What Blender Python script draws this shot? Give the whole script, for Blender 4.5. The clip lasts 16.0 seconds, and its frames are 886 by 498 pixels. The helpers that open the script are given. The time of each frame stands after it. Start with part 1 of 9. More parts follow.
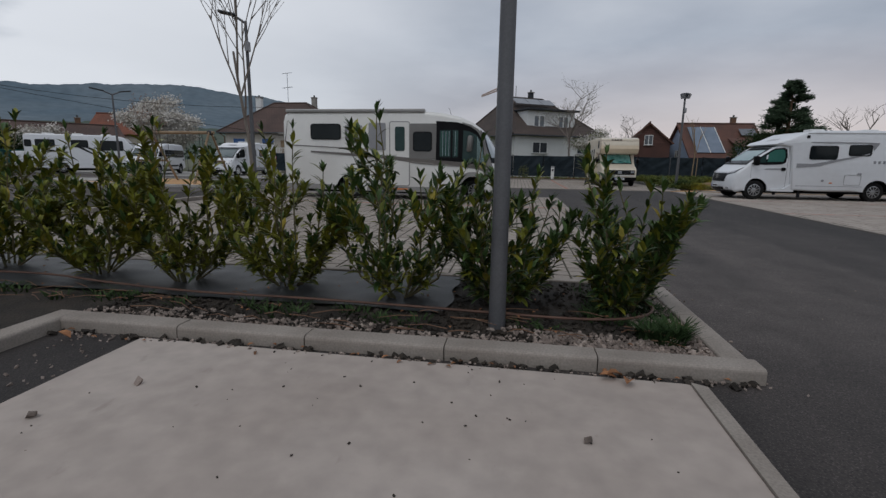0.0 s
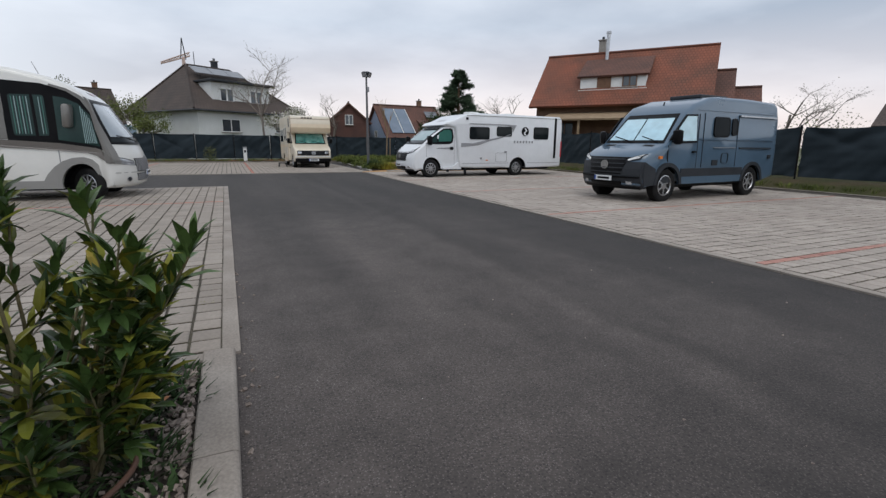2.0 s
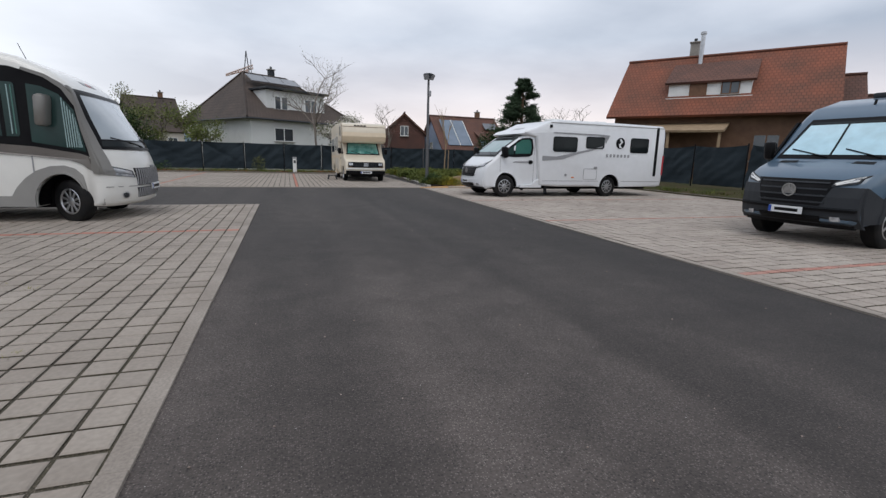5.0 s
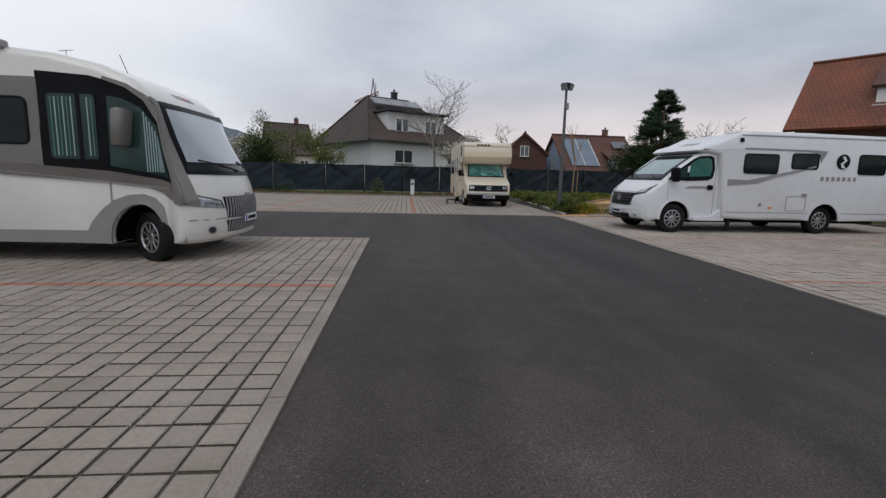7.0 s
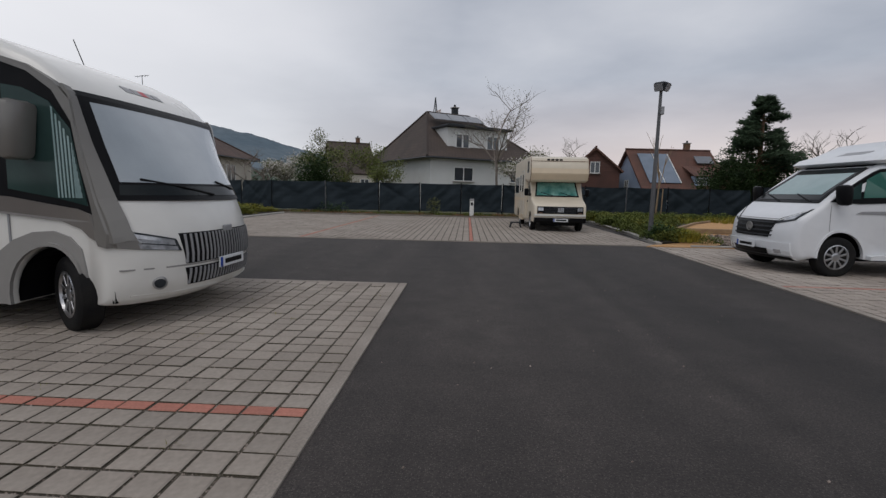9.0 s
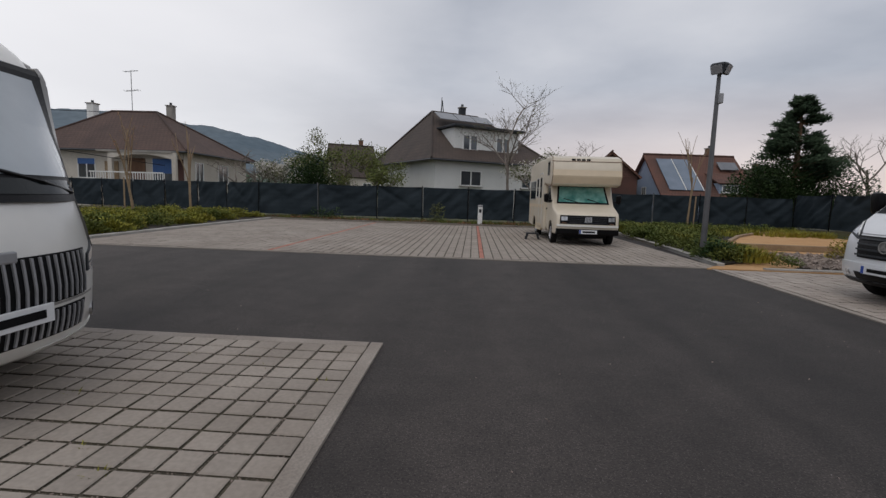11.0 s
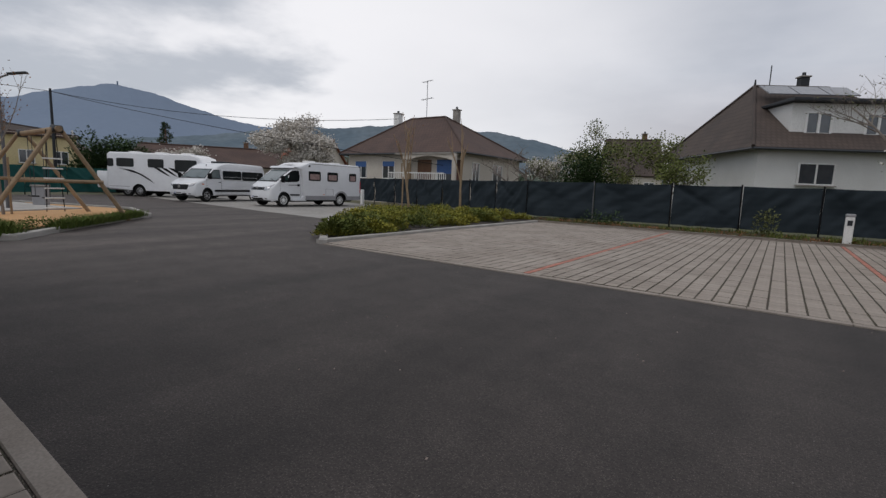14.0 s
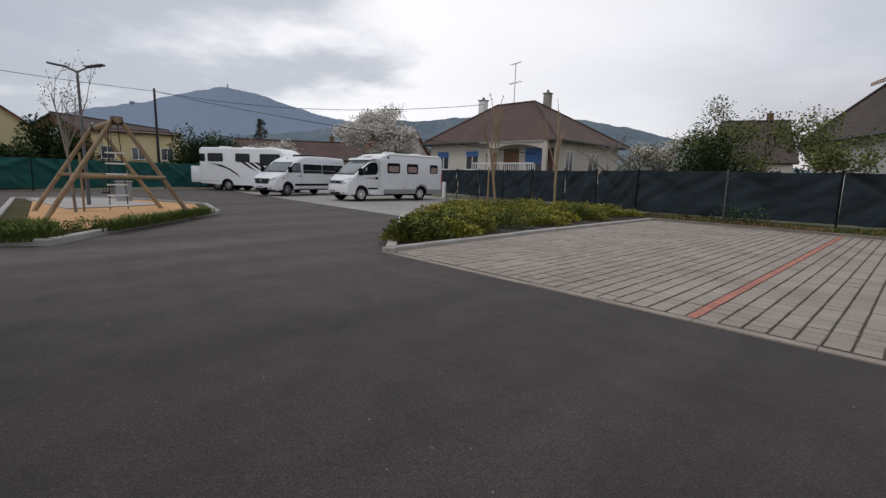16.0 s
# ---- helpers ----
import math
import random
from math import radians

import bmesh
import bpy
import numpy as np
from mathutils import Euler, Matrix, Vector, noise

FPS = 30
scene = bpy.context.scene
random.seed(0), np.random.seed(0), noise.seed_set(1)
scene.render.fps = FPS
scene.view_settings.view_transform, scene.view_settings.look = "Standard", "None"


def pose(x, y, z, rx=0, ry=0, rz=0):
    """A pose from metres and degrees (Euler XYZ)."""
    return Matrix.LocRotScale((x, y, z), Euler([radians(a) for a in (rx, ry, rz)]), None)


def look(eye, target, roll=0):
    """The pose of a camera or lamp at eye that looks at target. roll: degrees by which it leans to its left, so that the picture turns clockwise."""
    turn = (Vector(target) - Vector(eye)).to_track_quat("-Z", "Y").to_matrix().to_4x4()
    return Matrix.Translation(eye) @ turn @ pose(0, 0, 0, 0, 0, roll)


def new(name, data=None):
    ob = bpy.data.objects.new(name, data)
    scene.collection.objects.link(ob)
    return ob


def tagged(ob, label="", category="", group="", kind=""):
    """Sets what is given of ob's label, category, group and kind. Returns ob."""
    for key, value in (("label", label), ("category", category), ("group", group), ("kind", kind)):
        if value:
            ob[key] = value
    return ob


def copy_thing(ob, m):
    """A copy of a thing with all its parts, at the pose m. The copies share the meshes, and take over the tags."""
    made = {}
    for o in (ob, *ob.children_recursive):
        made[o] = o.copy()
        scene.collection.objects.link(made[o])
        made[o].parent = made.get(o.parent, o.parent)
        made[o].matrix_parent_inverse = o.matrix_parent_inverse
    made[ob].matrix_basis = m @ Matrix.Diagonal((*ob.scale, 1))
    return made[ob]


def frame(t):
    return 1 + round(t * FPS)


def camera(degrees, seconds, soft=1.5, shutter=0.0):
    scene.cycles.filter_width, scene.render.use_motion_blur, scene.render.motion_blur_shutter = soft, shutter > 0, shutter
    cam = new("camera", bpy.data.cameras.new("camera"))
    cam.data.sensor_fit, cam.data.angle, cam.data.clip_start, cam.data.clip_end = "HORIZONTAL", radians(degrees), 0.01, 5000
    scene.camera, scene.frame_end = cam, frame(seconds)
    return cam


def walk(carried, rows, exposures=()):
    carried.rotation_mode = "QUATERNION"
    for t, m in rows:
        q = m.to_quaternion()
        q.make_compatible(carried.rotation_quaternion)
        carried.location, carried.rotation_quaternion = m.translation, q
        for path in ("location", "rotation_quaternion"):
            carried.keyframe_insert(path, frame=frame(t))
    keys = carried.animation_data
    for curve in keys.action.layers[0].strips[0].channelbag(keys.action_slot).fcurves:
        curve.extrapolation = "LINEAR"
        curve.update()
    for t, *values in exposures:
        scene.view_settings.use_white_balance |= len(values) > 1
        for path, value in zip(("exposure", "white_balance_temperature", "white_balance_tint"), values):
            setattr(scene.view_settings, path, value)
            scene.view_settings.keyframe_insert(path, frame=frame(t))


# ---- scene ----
cam = camera(87.4, 16.0, soft=1.4)
PATH = [
    (0, (0.234, 1.849, 1.299), (-0.067, 3.791, 0.926), 0.8),
    (0.5, (0.667, 2.38, 1.296), (0.7, 4.341, 0.906), 0.6),
    (1, (1.063, 2.887, 1.31), (1.391, 4.816, 0.893), 0.5),
    (1.5, (1.434, 3.395, 1.281), (2.042, 5.25, 0.846), 0.6),
    (2, (1.822, 3.888, 1.332), (2.633, 5.662, 0.891), 0.6),
    (2.5, (2.106, 4.418, 1.318), (3.054, 6.125, 0.883), 0.7),
    (3, (2.291, 4.985, 1.319), (3.318, 6.652, 0.913), 0.8),
    (3.5, (2.464, 5.496, 1.336), (3.519, 7.151, 0.952), 1.0),
    (4, (2.546, 6.115, 1.296), (3.54, 7.807, 0.912), 1.2),
    (4.5, (2.52, 6.687, 1.264), (3.352, 8.464, 0.877), 1.5),
    (5, (2.429, 7.307, 1.274), (3.053, 9.166, 0.884), 1.5),
    (5.2, (2.411, 7.562, 1.275), (2.953, 9.446, 0.882), 1.6),
    (7.5, (2.506, 10.752, 1.367), (2.61, 12.727, 1.069), 1.3),
    (8, (2.598, 11.407, 1.395), (2.624, 13.386, 1.107), 1.3),
    (8.5, (2.583, 12.099, 1.388), (2.521, 14.078, 1.11), 1.3),
    (9, (2.608, 12.766, 1.399), (2.51, 14.748, 1.151), 1.2),
    (11.3, (2.47, 15.937, 1.362), (2.336, 17.92, 1.138), 2.1),
    (11.5, (2.408, 16.237, 1.366), (2.238, 18.218, 1.141), 2.0),
    (12, (2.268, 16.839, 1.374), (2.007, 18.808, 1.137), 2.0),
    (12.5, (2.073, 17.462, 1.363), (1.663, 19.403, 1.108), 2.1),
    (13, (1.769, 18.038, 1.317), (1.124, 19.915, 1.073), 2.2),
    (13.5, (1.445, 18.499, 1.392), (0.548, 20.269, 1.144), 2.3),
    (14, (1.117, 18.976, 1.353), (-0.043, 20.584, 1.09), 2.2),
    (14.5, (0.606, 19.456, 1.375), (-0.758, 20.889, 1.077), 2.1),
    (15, (0.201, 19.89, 1.378), (-1.305, 21.165, 1.056), 2.0),
    (15.5, (-0.216, 20.34, 1.389), (-1.755, 21.576, 1.069), 1.9),
    (16, (-0.611, 20.799, 1.378), (-2.032, 22.172, 1.067), 1.6),
]
EXPOSURES = [(0, -0.72, 6300, 10), (0.5, -0.72, 6300, 10), (1, -0.56, 6320, 9.5), (1.5, -0.24, 6320, 9), (2, -0.04, 6340, 9), (2.5, 0.05, 6350, 9), (3.5, 0.04, 6370, 9.2), (4.5, 0.02, 6400, 9.8), (5.2, -0.05, 6420, 10.4), (7.5, -0.45, 6470, 11.2), (9, -0.55, 6530, 11.8), (11.5, -0.48, 6630, 12.2), (12.5, -0.5, 6630, 12.2), (14, -0.45, 6630, 12.2), (15, -0.32, 6630, 12.2), (16, -0.3, 6630, 12.2)]
walk(cam, [(t, look(eye, target, roll)) for t, eye, target, roll in PATH], EXPOSURES)

# ---- world, sun ----
world = bpy.data.worlds.new("overcast_sky")
scene.world = world
world.use_nodes = True
SUN_EL, SUN_AZ = 60.0, 205.0          # degrees; azimuth clockwise from +y


def build_sky():
    nt = world.node_tree
    nt.nodes.clear()
    N, L = nt.nodes.new, nt.links.new
    out, bg = N("ShaderNodeOutputWorld"), N("ShaderNodeBackground")
    sky = N("ShaderNodeTexSky")
    sky.sky_type, sky.sun_disc = "NISHITA", False
    sky.sun_elevation, sky.sun_rotation = radians(SUN_EL), radians(SUN_AZ)
    tc, sep = N("ShaderNodeTexCoord"), N("ShaderNodeSeparateXYZ")
    L(tc.outputs["Generated"], sep.inputs[0])
    # cloud deck: the direction flattened by its height, so that clouds crowd towards the horizon
    add = N("ShaderNodeMath"); add.operation = "ADD"; add.inputs[1].default_value = 0.16
    L(sep.outputs["Z"], add.inputs[0])
    ab = N("ShaderNodeMath"); ab.operation = "MAXIMUM"; ab.inputs[1].default_value = 0.05
    L(add.outputs[0], ab.inputs[0])
    div = N("ShaderNodeVectorMath"); div.operation = "DIVIDE"
    comb = N("ShaderNodeCombineXYZ"); comb.inputs[2].default_value = 1.0
    L(ab.outputs[0], comb.inputs[0]); L(ab.outputs[0], comb.inputs[1])
    L(tc.outputs["Generated"], div.inputs[0]); L(comb.outputs[0], div.inputs[1])
    n1 = N("ShaderNodeTexNoise"); n1.inputs["Scale"].default_value = 0.62; n1.inputs["Detail"].default_value = 6; n1.inputs["Roughness"].default_value = 0.5
    L(div.outputs[0], n1.inputs["Vector"])
    ramp = N("ShaderNodeValToRGB")
    e = ramp.color_ramp.elements
    e[0].position, e[0].color = 0.40, (0.40, 0.445, 0.52, 1)
    e[1].position, e[1].color = 0.60, (0.80, 0.83, 0.88, 1)
    m = e.new(0.49); m.color = (0.59, 0.63, 0.70, 1)
    n2 = N("ShaderNodeTexNoise"); n2.inputs["Scale"].default_value = 0.16; n2.inputs["Detail"].default_value = 3
    L(div.outputs[0], n2.inputs["Vector"])
    avg = N("ShaderNodeMixRGB"); avg.blend_type = "MIX"; avg.inputs[0].default_value = 0.45
    L(n1.outputs["Fac"], avg.inputs[1]); L(n2.outputs["Fac"], avg.inputs[2])
    L(avg.outputs[0], ramp.inputs[0])
    # thin brighter deck towards the west, warm clear strip low in the north-east
    dot = N("ShaderNodeVectorMath"); dot.operation = "DOT_PRODUCT"; dot.inputs[1].default_value = (-0.70, 0.62, 0.35)
    L(tc.outputs["Generated"], dot.inputs[0])
    r2 = N("ShaderNodeMapRange"); r2.inputs[1].default_value = 0.72; r2.inputs[2].default_value = 1.0; r2.inputs[4].default_value = 0.8
    L(dot.outputs["Value"], r2.inputs[0])
    mixw = N("ShaderNodeMixRGB"); mixw.inputs[2].default_value = (1.17, 1.18, 1.20, 1)
    L(r2.outputs[0], mixw.inputs[0]); L(ramp.outputs[0], mixw.inputs[1])
    # torn dark cloud over the mountain
    dk = N("ShaderNodeVectorMath"); dk.operation = "DOT_PRODUCT"; dk.inputs[1].default_value = (-0.95, 0.13, 0.29)
    L(tc.outputs["Generated"], dk.inputs[0])
    rk = N("ShaderNodeMapRange"); rk.inputs[1].default_value = 0.80; rk.inputs[2].default_value = 0.98; rk.inputs[3].default_value = -0.22; rk.inputs[4].default_value = 0.20
    L(dk.outputs["Value"], rk.inputs[0])
    nk = N("ShaderNodeTexNoise"); nk.inputs["Scale"].default_value = 1.15; nk.inputs["Detail"].default_value = 7; nk.inputs["Roughness"].default_value = 0.55
    L(div.outputs[0], nk.inputs["Vector"])
    sk2 = N("ShaderNodeMath"); sk2.operation = "ADD"; L(nk.outputs["Fac"], sk2.inputs[0]); L(rk.outputs[0], sk2.inputs[1])
    rk2 = N("ShaderNodeMapRange"); rk2.interpolation_type = "SMOOTHSTEP"; rk2.inputs[1].default_value = 0.46; rk2.inputs[2].default_value = 0.72; rk2.inputs[4].default_value = 0.8
    L(sk2.outputs[0], rk2.inputs[0])
    mixk = N("ShaderNodeMixRGB"); mixk.inputs[2].default_value = (0.46, 0.51, 0.58, 1)
    L(rk2.outputs[0], mixk.inputs[0]); L(mixw.outputs[0], mixk.inputs[1])
    dot2 = N("ShaderNodeVectorMath"); dot2.operation = "DOT_PRODUCT"; dot2.inputs[1].default_value = (0.62, 0.78, 0.0)
    L(tc.outputs["Generated"], dot2.inputs[0])
    r3 = N("ShaderNodeMapRange"); r3.inputs[1].default_value = 0.45; r3.inputs[2].default_value = 0.95
    L(dot2.outputs["Value"], r3.inputs[0])
    r4 = N("ShaderNodeMapRange"); r4.inputs[1].default_value = 0.02; r4.inputs[2].default_value = 0.22; r4.inputs[3].default_value = 0.95; r4.inputs[4].default_value = 0.0
    L(sep.outputs["Z"], r4.inputs[0])
    mul = N("ShaderNodeMath"); mul.operation = "MULTIPLY"
    L(r3.outputs[0], mul.inputs[0]); L(r4.outputs[0], mul.inputs[1])
    mixp = N("ShaderNodeMixRGB"); mixp.inputs[2].default_value = (0.92, 0.78, 0.74, 1)
    L(mul.outputs[0], mixp.inputs[0]); L(mixk.outputs[0], mixp.inputs[1])
    # a little of the clear sky above the clouds
    sk = N("ShaderNodeMixRGB"); sk.blend_type = "ADD"; sk.inputs[0].default_value = 0.012
    L(mixp.outputs[0], sk.inputs[1]); L(sky.outputs[0], sk.inputs[2])
    L(sk.outputs[0], bg.inputs[0])
    bg.inputs[1].default_value = 1.10
    L(bg.outputs[0], out.inputs[0])


build_sky()
sun = new("sun", bpy.data.lights.new("sun", "SUN"))
sun.data.energy, sun.data.angle, sun.data.color = 0.95, radians(40), (1.0, 0.96, 0.9)
sun.matrix_world = look((0, 0, 0), (-math.sin(radians(SUN_AZ)) * math.cos(radians(SUN_EL)), -math.cos(radians(SUN_AZ)) * math.cos(radians(SUN_EL)), -math.sin(radians(SUN_EL))))

# ---- materials ----
def mat(name, c1, c2=None, rough=0.7, metal=0.0, scale=4.0, fine=60.0, bump=0.15, coat=0.0, dist=0.01, spec=0.5, rand=0.0, spots=None):
    """Two-scale varied surface: c1 to c2 by large stains, value grain by fine noise, fine relief."""
    m = bpy.data.materials.new(name)
    m.use_nodes = True
    nt = m.node_tree
    N, L = nt.nodes.new, nt.links.new
    b = nt.nodes["Principled BSDF"]
    b.inputs["Metallic"].default_value = metal
    b.inputs["Specular IOR Level"].default_value = spec
    b.inputs["Coat Weight"].default_value = coat
    b.inputs["Coat Roughness"].default_value = 0.08
    tc = N("ShaderNodeTexCoord")
    big, small = N("ShaderNodeTexNoise"), N("ShaderNodeTexNoise")
    big.inputs["Scale"].default_value, big.inputs["Detail"].default_value = scale, 5
    small.inputs["Scale"].default_value, small.inputs["Detail"].default_value = fine, 3
    L(tc.outputs["Object"], big.inputs["Vector"]); L(tc.outputs["Object"], small.inputs["Vector"])
    mix = N("ShaderNodeMixRGB")
    mix.inputs[1].default_value, mix.inputs[2].default_value = (*c1, 1), (*(c2 or c1), 1)
    st = N("ShaderNodeMapRange"); st.inputs[1].default_value, st.inputs[2].default_value = 0.35, 0.65
    L(big.outputs["Fac"], st.inputs[0]); L(st.outputs[0], mix.inputs[0])
    hsv = N("ShaderNodeHueSaturation")
    val = N("ShaderNodeMapRange"); val.inputs[1].default_value, val.inputs[2].default_value = 0.3, 0.7
    g = 0.025 if bump == 0 and not rand else 0.08 + 0.3 * min(bump, 0.6)
    val.inputs[3].default_value, val.inputs[4].default_value = 1 - g, 1 + g
    L(small.outputs["Fac"], val.inputs[0])
    last = val.outputs[0]
    if rand:
        oi, geo = N("ShaderNodeObjectInfo"), N("ShaderNodeNewGeometry")
        ad = N("ShaderNodeMath"); ad.operation = "ADD"
        L(oi.outputs["Random"], ad.inputs[0]); L(geo.outputs["Random Per Island"], ad.inputs[1])
        fr = N("ShaderNodeMath"); fr.operation = "FRACT"
        L(ad.outputs[0], fr.inputs[0])
        rr = N("ShaderNodeMapRange"); rr.inputs[3].default_value, rr.inputs[4].default_value = 1 - rand, 1 + rand
        L(fr.outputs[0], rr.inputs[0])
        mu = N("ShaderNodeMath"); mu.operation = "MULTIPLY"
        L(rr.outputs[0], mu.inputs[0]); L(last, mu.inputs[1]); last = mu.outputs[0]
    L(last, hsv.inputs["Value"]); L(mix.outputs[0], hsv.inputs["Color"])
    col = hsv.outputs[0]
    if spots:
        v = N("ShaderNodeTexVoronoi"); v.inputs["Scale"].default_value = spots[0]
        L(tc.outputs["Object"], v.inputs["Vector"])
        lt = N("ShaderNodeMath"); lt.operation = "LESS_THAN"; lt.inputs[1].default_value = spots[1]
        L(v.outputs["Distance"], lt.inputs[0])
        mx = N("ShaderNodeMixRGB"); mx.inputs[2].default_value = (*spots[2], 1)
        L(lt.outputs[0], mx.inputs[0]); L(col, mx.inputs[1]); col = mx.outputs[0]
    L(col, b.inputs["Base Color"])
    rm = N("ShaderNodeMapRange"); rm.inputs[3].default_value, rm.inputs[4].default_value = max(0.02, rough - 0.08), min(1, rough + 0.08)
    L(big.outputs["Fac"], rm.inputs[0]); L(rm.outputs[0], b.inputs["Roughness"])
    if bump:
        bp = N("ShaderNodeBump"); bp.inputs["Strength"].default_value = bump; bp.inputs["Distance"].default_value = dist
        L(small.outputs["Fac"], bp.inputs["Height"]); L(bp.outputs[0], b.inputs["Normal"])
    return m


def tile_mat(name, c1, c2, w, h, mortar, rough=0.8):
    """Roof tiles or rows of boards: rows by a brick texture with relief, over stains."""
    m = mat(name, c1, c2, rough=rough, scale=0.6, fine=6, bump=0.0)
    nt = m.node_tree
    N, L = nt.nodes.new, nt.links.new
    b = nt.nodes["Principled BSDF"]
    src = b.inputs["Base Color"].links[0].from_socket
    uv = N("ShaderNodeUVMap")
    br = N("ShaderNodeTexBrick")
    br.inputs["Scale"].default_value = 1.0
    br.inputs["Brick Width"].default_value, br.inputs["Row Height"].default_value = w, h
    br.inputs["Mortar Size"].default_value = mortar
    br.inputs["Color1"].default_value, br.inputs["Color2"].default_value, br.inputs["Mortar"].default_value = (1.08, 1.06, 1.05, 1), (0.9, 0.9, 0.9, 1), (0.68, 0.66, 0.66, 1)
    L(uv.outputs[0], br.inputs["Vector"])
    mx = N("ShaderNodeMixRGB"); mx.blend_type = "MULTIPLY"; mx.inputs[0].default_value = 1.0
    L(src, mx.inputs[1]); L(br.outputs["Color"], mx.inputs[2]); L(mx.outputs[0], b.inputs["Base Color"])
    bp = N("ShaderNodeBump"); bp.inputs["Strength"].default_value = 0.7; bp.inputs["Distance"].default_value = 0.03; bp.invert = True
    L(br.outputs["Fac"], bp.inputs["Height"]); L(bp.outputs[0], b.inputs["Normal"])
    return m


def asphalt_mat():
    """Worn asphalt: pale and dark aggregate grains, long tyre-polished streaks, a few stains."""
    m = mat("asphalt", (0.0445, 0.0365, 0.0328), (0.0575, 0.0478, 0.0430), rough=0.85, scale=0.16, fine=70, bump=0.6, dist=0.008)
    nt = m.node_tree
    N, L = nt.nodes.new, nt.links.new
    b = nt.nodes["Principled BSDF"]
    col = b.inputs["Base Color"].links[0].from_socket
    tc = N("ShaderNodeTexCoord")
    for scale, lim, tint, amount in ((105, 0.48, (0.16, 0.137, 0.125), 0.50), (48, 0.15, (0.28, 0.25, 0.23), 0.45), (74, 0.48, (0.012, 0.010, 0.010), 0.62), (9, 0.035, (0.40, 0.38, 0.36), 0.85), (3.1, 0.012, (0.5, 0.48, 0.46), 0.9)):
        v = N("ShaderNodeTexVoronoi"); v.inputs["Scale"].default_value = scale
        L(tc.outputs["Object"], v.inputs["Vector"])
        r = N("ShaderNodeMapRange"); r.inputs[1].default_value, r.inputs[2].default_value, r.inputs[3].default_value, r.inputs[4].default_value = lim * 0.6, lim, amount, 0.0
        L(v.outputs["Distance"], r.inputs[0])
        # only some of the cells carry a grain of this kind
        sp = N("ShaderNodeSeparateColor"); L(v.outputs["Color"], sp.inputs[0])
        gt = N("ShaderNodeMath"); gt.operation = "GREATER_THAN"; gt.inputs[1].default_value = 0.62
        L(sp.outputs[0], gt.inputs[0])
        mu = N("ShaderNodeMath"); mu.operation = "MULTIPLY"; L(r.outputs[0], mu.inputs[0]); L(gt.outputs[0], mu.inputs[1])
        mx = N("ShaderNodeMixRGB"); mx.inputs[2].default_value = (*tint, 1)
        L(mu.outputs[0], mx.inputs[0]); L(col, mx.inputs[1]); col = mx.outputs[0]
    sm = N("ShaderNodeTexNoise"); sm.inputs["Scale"].default_value = 2.3; sm.inputs["Detail"].default_value = 7; sm.inputs["Roughness"].default_value = 0.65
    L(tc.outputs["Object"], sm.inputs["Vector"])
    rs = N("ShaderNodeMapRange"); rs.inputs[1].default_value, rs.inputs[2].default_value, rs.inputs[3].default_value, rs.inputs[4].default_value = 0.32, 0.68, 0.78, 1.22
    L(sm.outputs["Fac"], rs.inputs[0])
    h0 = N("ShaderNodeHueSaturation"); L(rs.outputs[0], h0.inputs["Value"]); L(col, h0.inputs["Color"]); col = h0.outputs[0]
    mp = N("ShaderNodeMapping"); mp.inputs["Scale"].default_value = (0.9, 0.12, 1); mp.inputs["Rotation"].default_value = (0, 0, 0.12)
    L(tc.outputs["Object"], mp.inputs[0])
    st = N("ShaderNodeTexNoise"); st.inputs["Scale"].default_value = 1.0; st.inputs["Detail"].default_value = 6
    L(mp.outputs[0], st.inputs["Vector"])
    r = N("ShaderNodeMapRange"); r.inputs[1].default_value, r.inputs[2].default_value, r.inputs[3].default_value, r.inputs[4].default_value = 0.35, 0.68, 1.18, 0.66
    L(st.outputs["Fac"], r.inputs[0])
    hs = N("ShaderNodeHueSaturation"); L(r.outputs[0], hs.inputs["Value"]); L(col, hs.inputs["Color"]); col = hs.outputs[0]
    # brightness put into the colour: driven length of the lane paler, rest darker
    wob = N("ShaderNodeTexNoise"); wob.inputs["Scale"].default_value = 0.5; wob.inputs["Detail"].default_value = 5
    L(tc.outputs["Object"], wob.inputs["Vector"])
    shift = N("ShaderNodeMixRGB"); shift.blend_type = "ADD"; shift.inputs[0].default_value = 2.2
    L(tc.outputs["Object"], shift.inputs[1]); L(wob.outputs["Color"], shift.inputs[2])
    xy = N("ShaderNodeSeparateXYZ"); L(shift.outputs[0], xy.inputs[0])
    # worn: mask of the stretch whose colour is brightened
    worn = None
    for axis, a0, a1 in (("X", 8.0, 5.4), ("Y", 4.8, 6.6), ("Y", 14.4, 11.4)):
        w = N("ShaderNodeMapRange"); w.interpolation_type = "SMOOTHSTEP"; w.inputs[1].default_value, w.inputs[2].default_value = a0, a1
        L(xy.outputs[axis], w.inputs[0])
        if worn:
            mu = N("ShaderNodeMath"); mu.operation = "MULTIPLY"; L(worn, mu.inputs[0]); L(w.outputs[0], mu.inputs[1]); worn = mu.outputs[0]
        else:
            worn = w.outputs[0]
    gain = N("ShaderNodeMapRange"); gain.inputs[3].default_value, gain.inputs[4].default_value = 0.78, 1.36
    L(worn, gain.inputs[0])
    # seam between the two laid lanes: a dark joint, the far lane a little darker
    seam = N("ShaderNodeSeparateXYZ"); L(tc.outputs["Object"], seam.inputs[0])
    thin = N("ShaderNodeMath"); thin.operation = "MULTIPLY_ADD"; thin.inputs[1].default_value, thin.inputs[2].default_value = 0.35, 4.42
    L(wob.outputs["Fac"], thin.inputs[0])
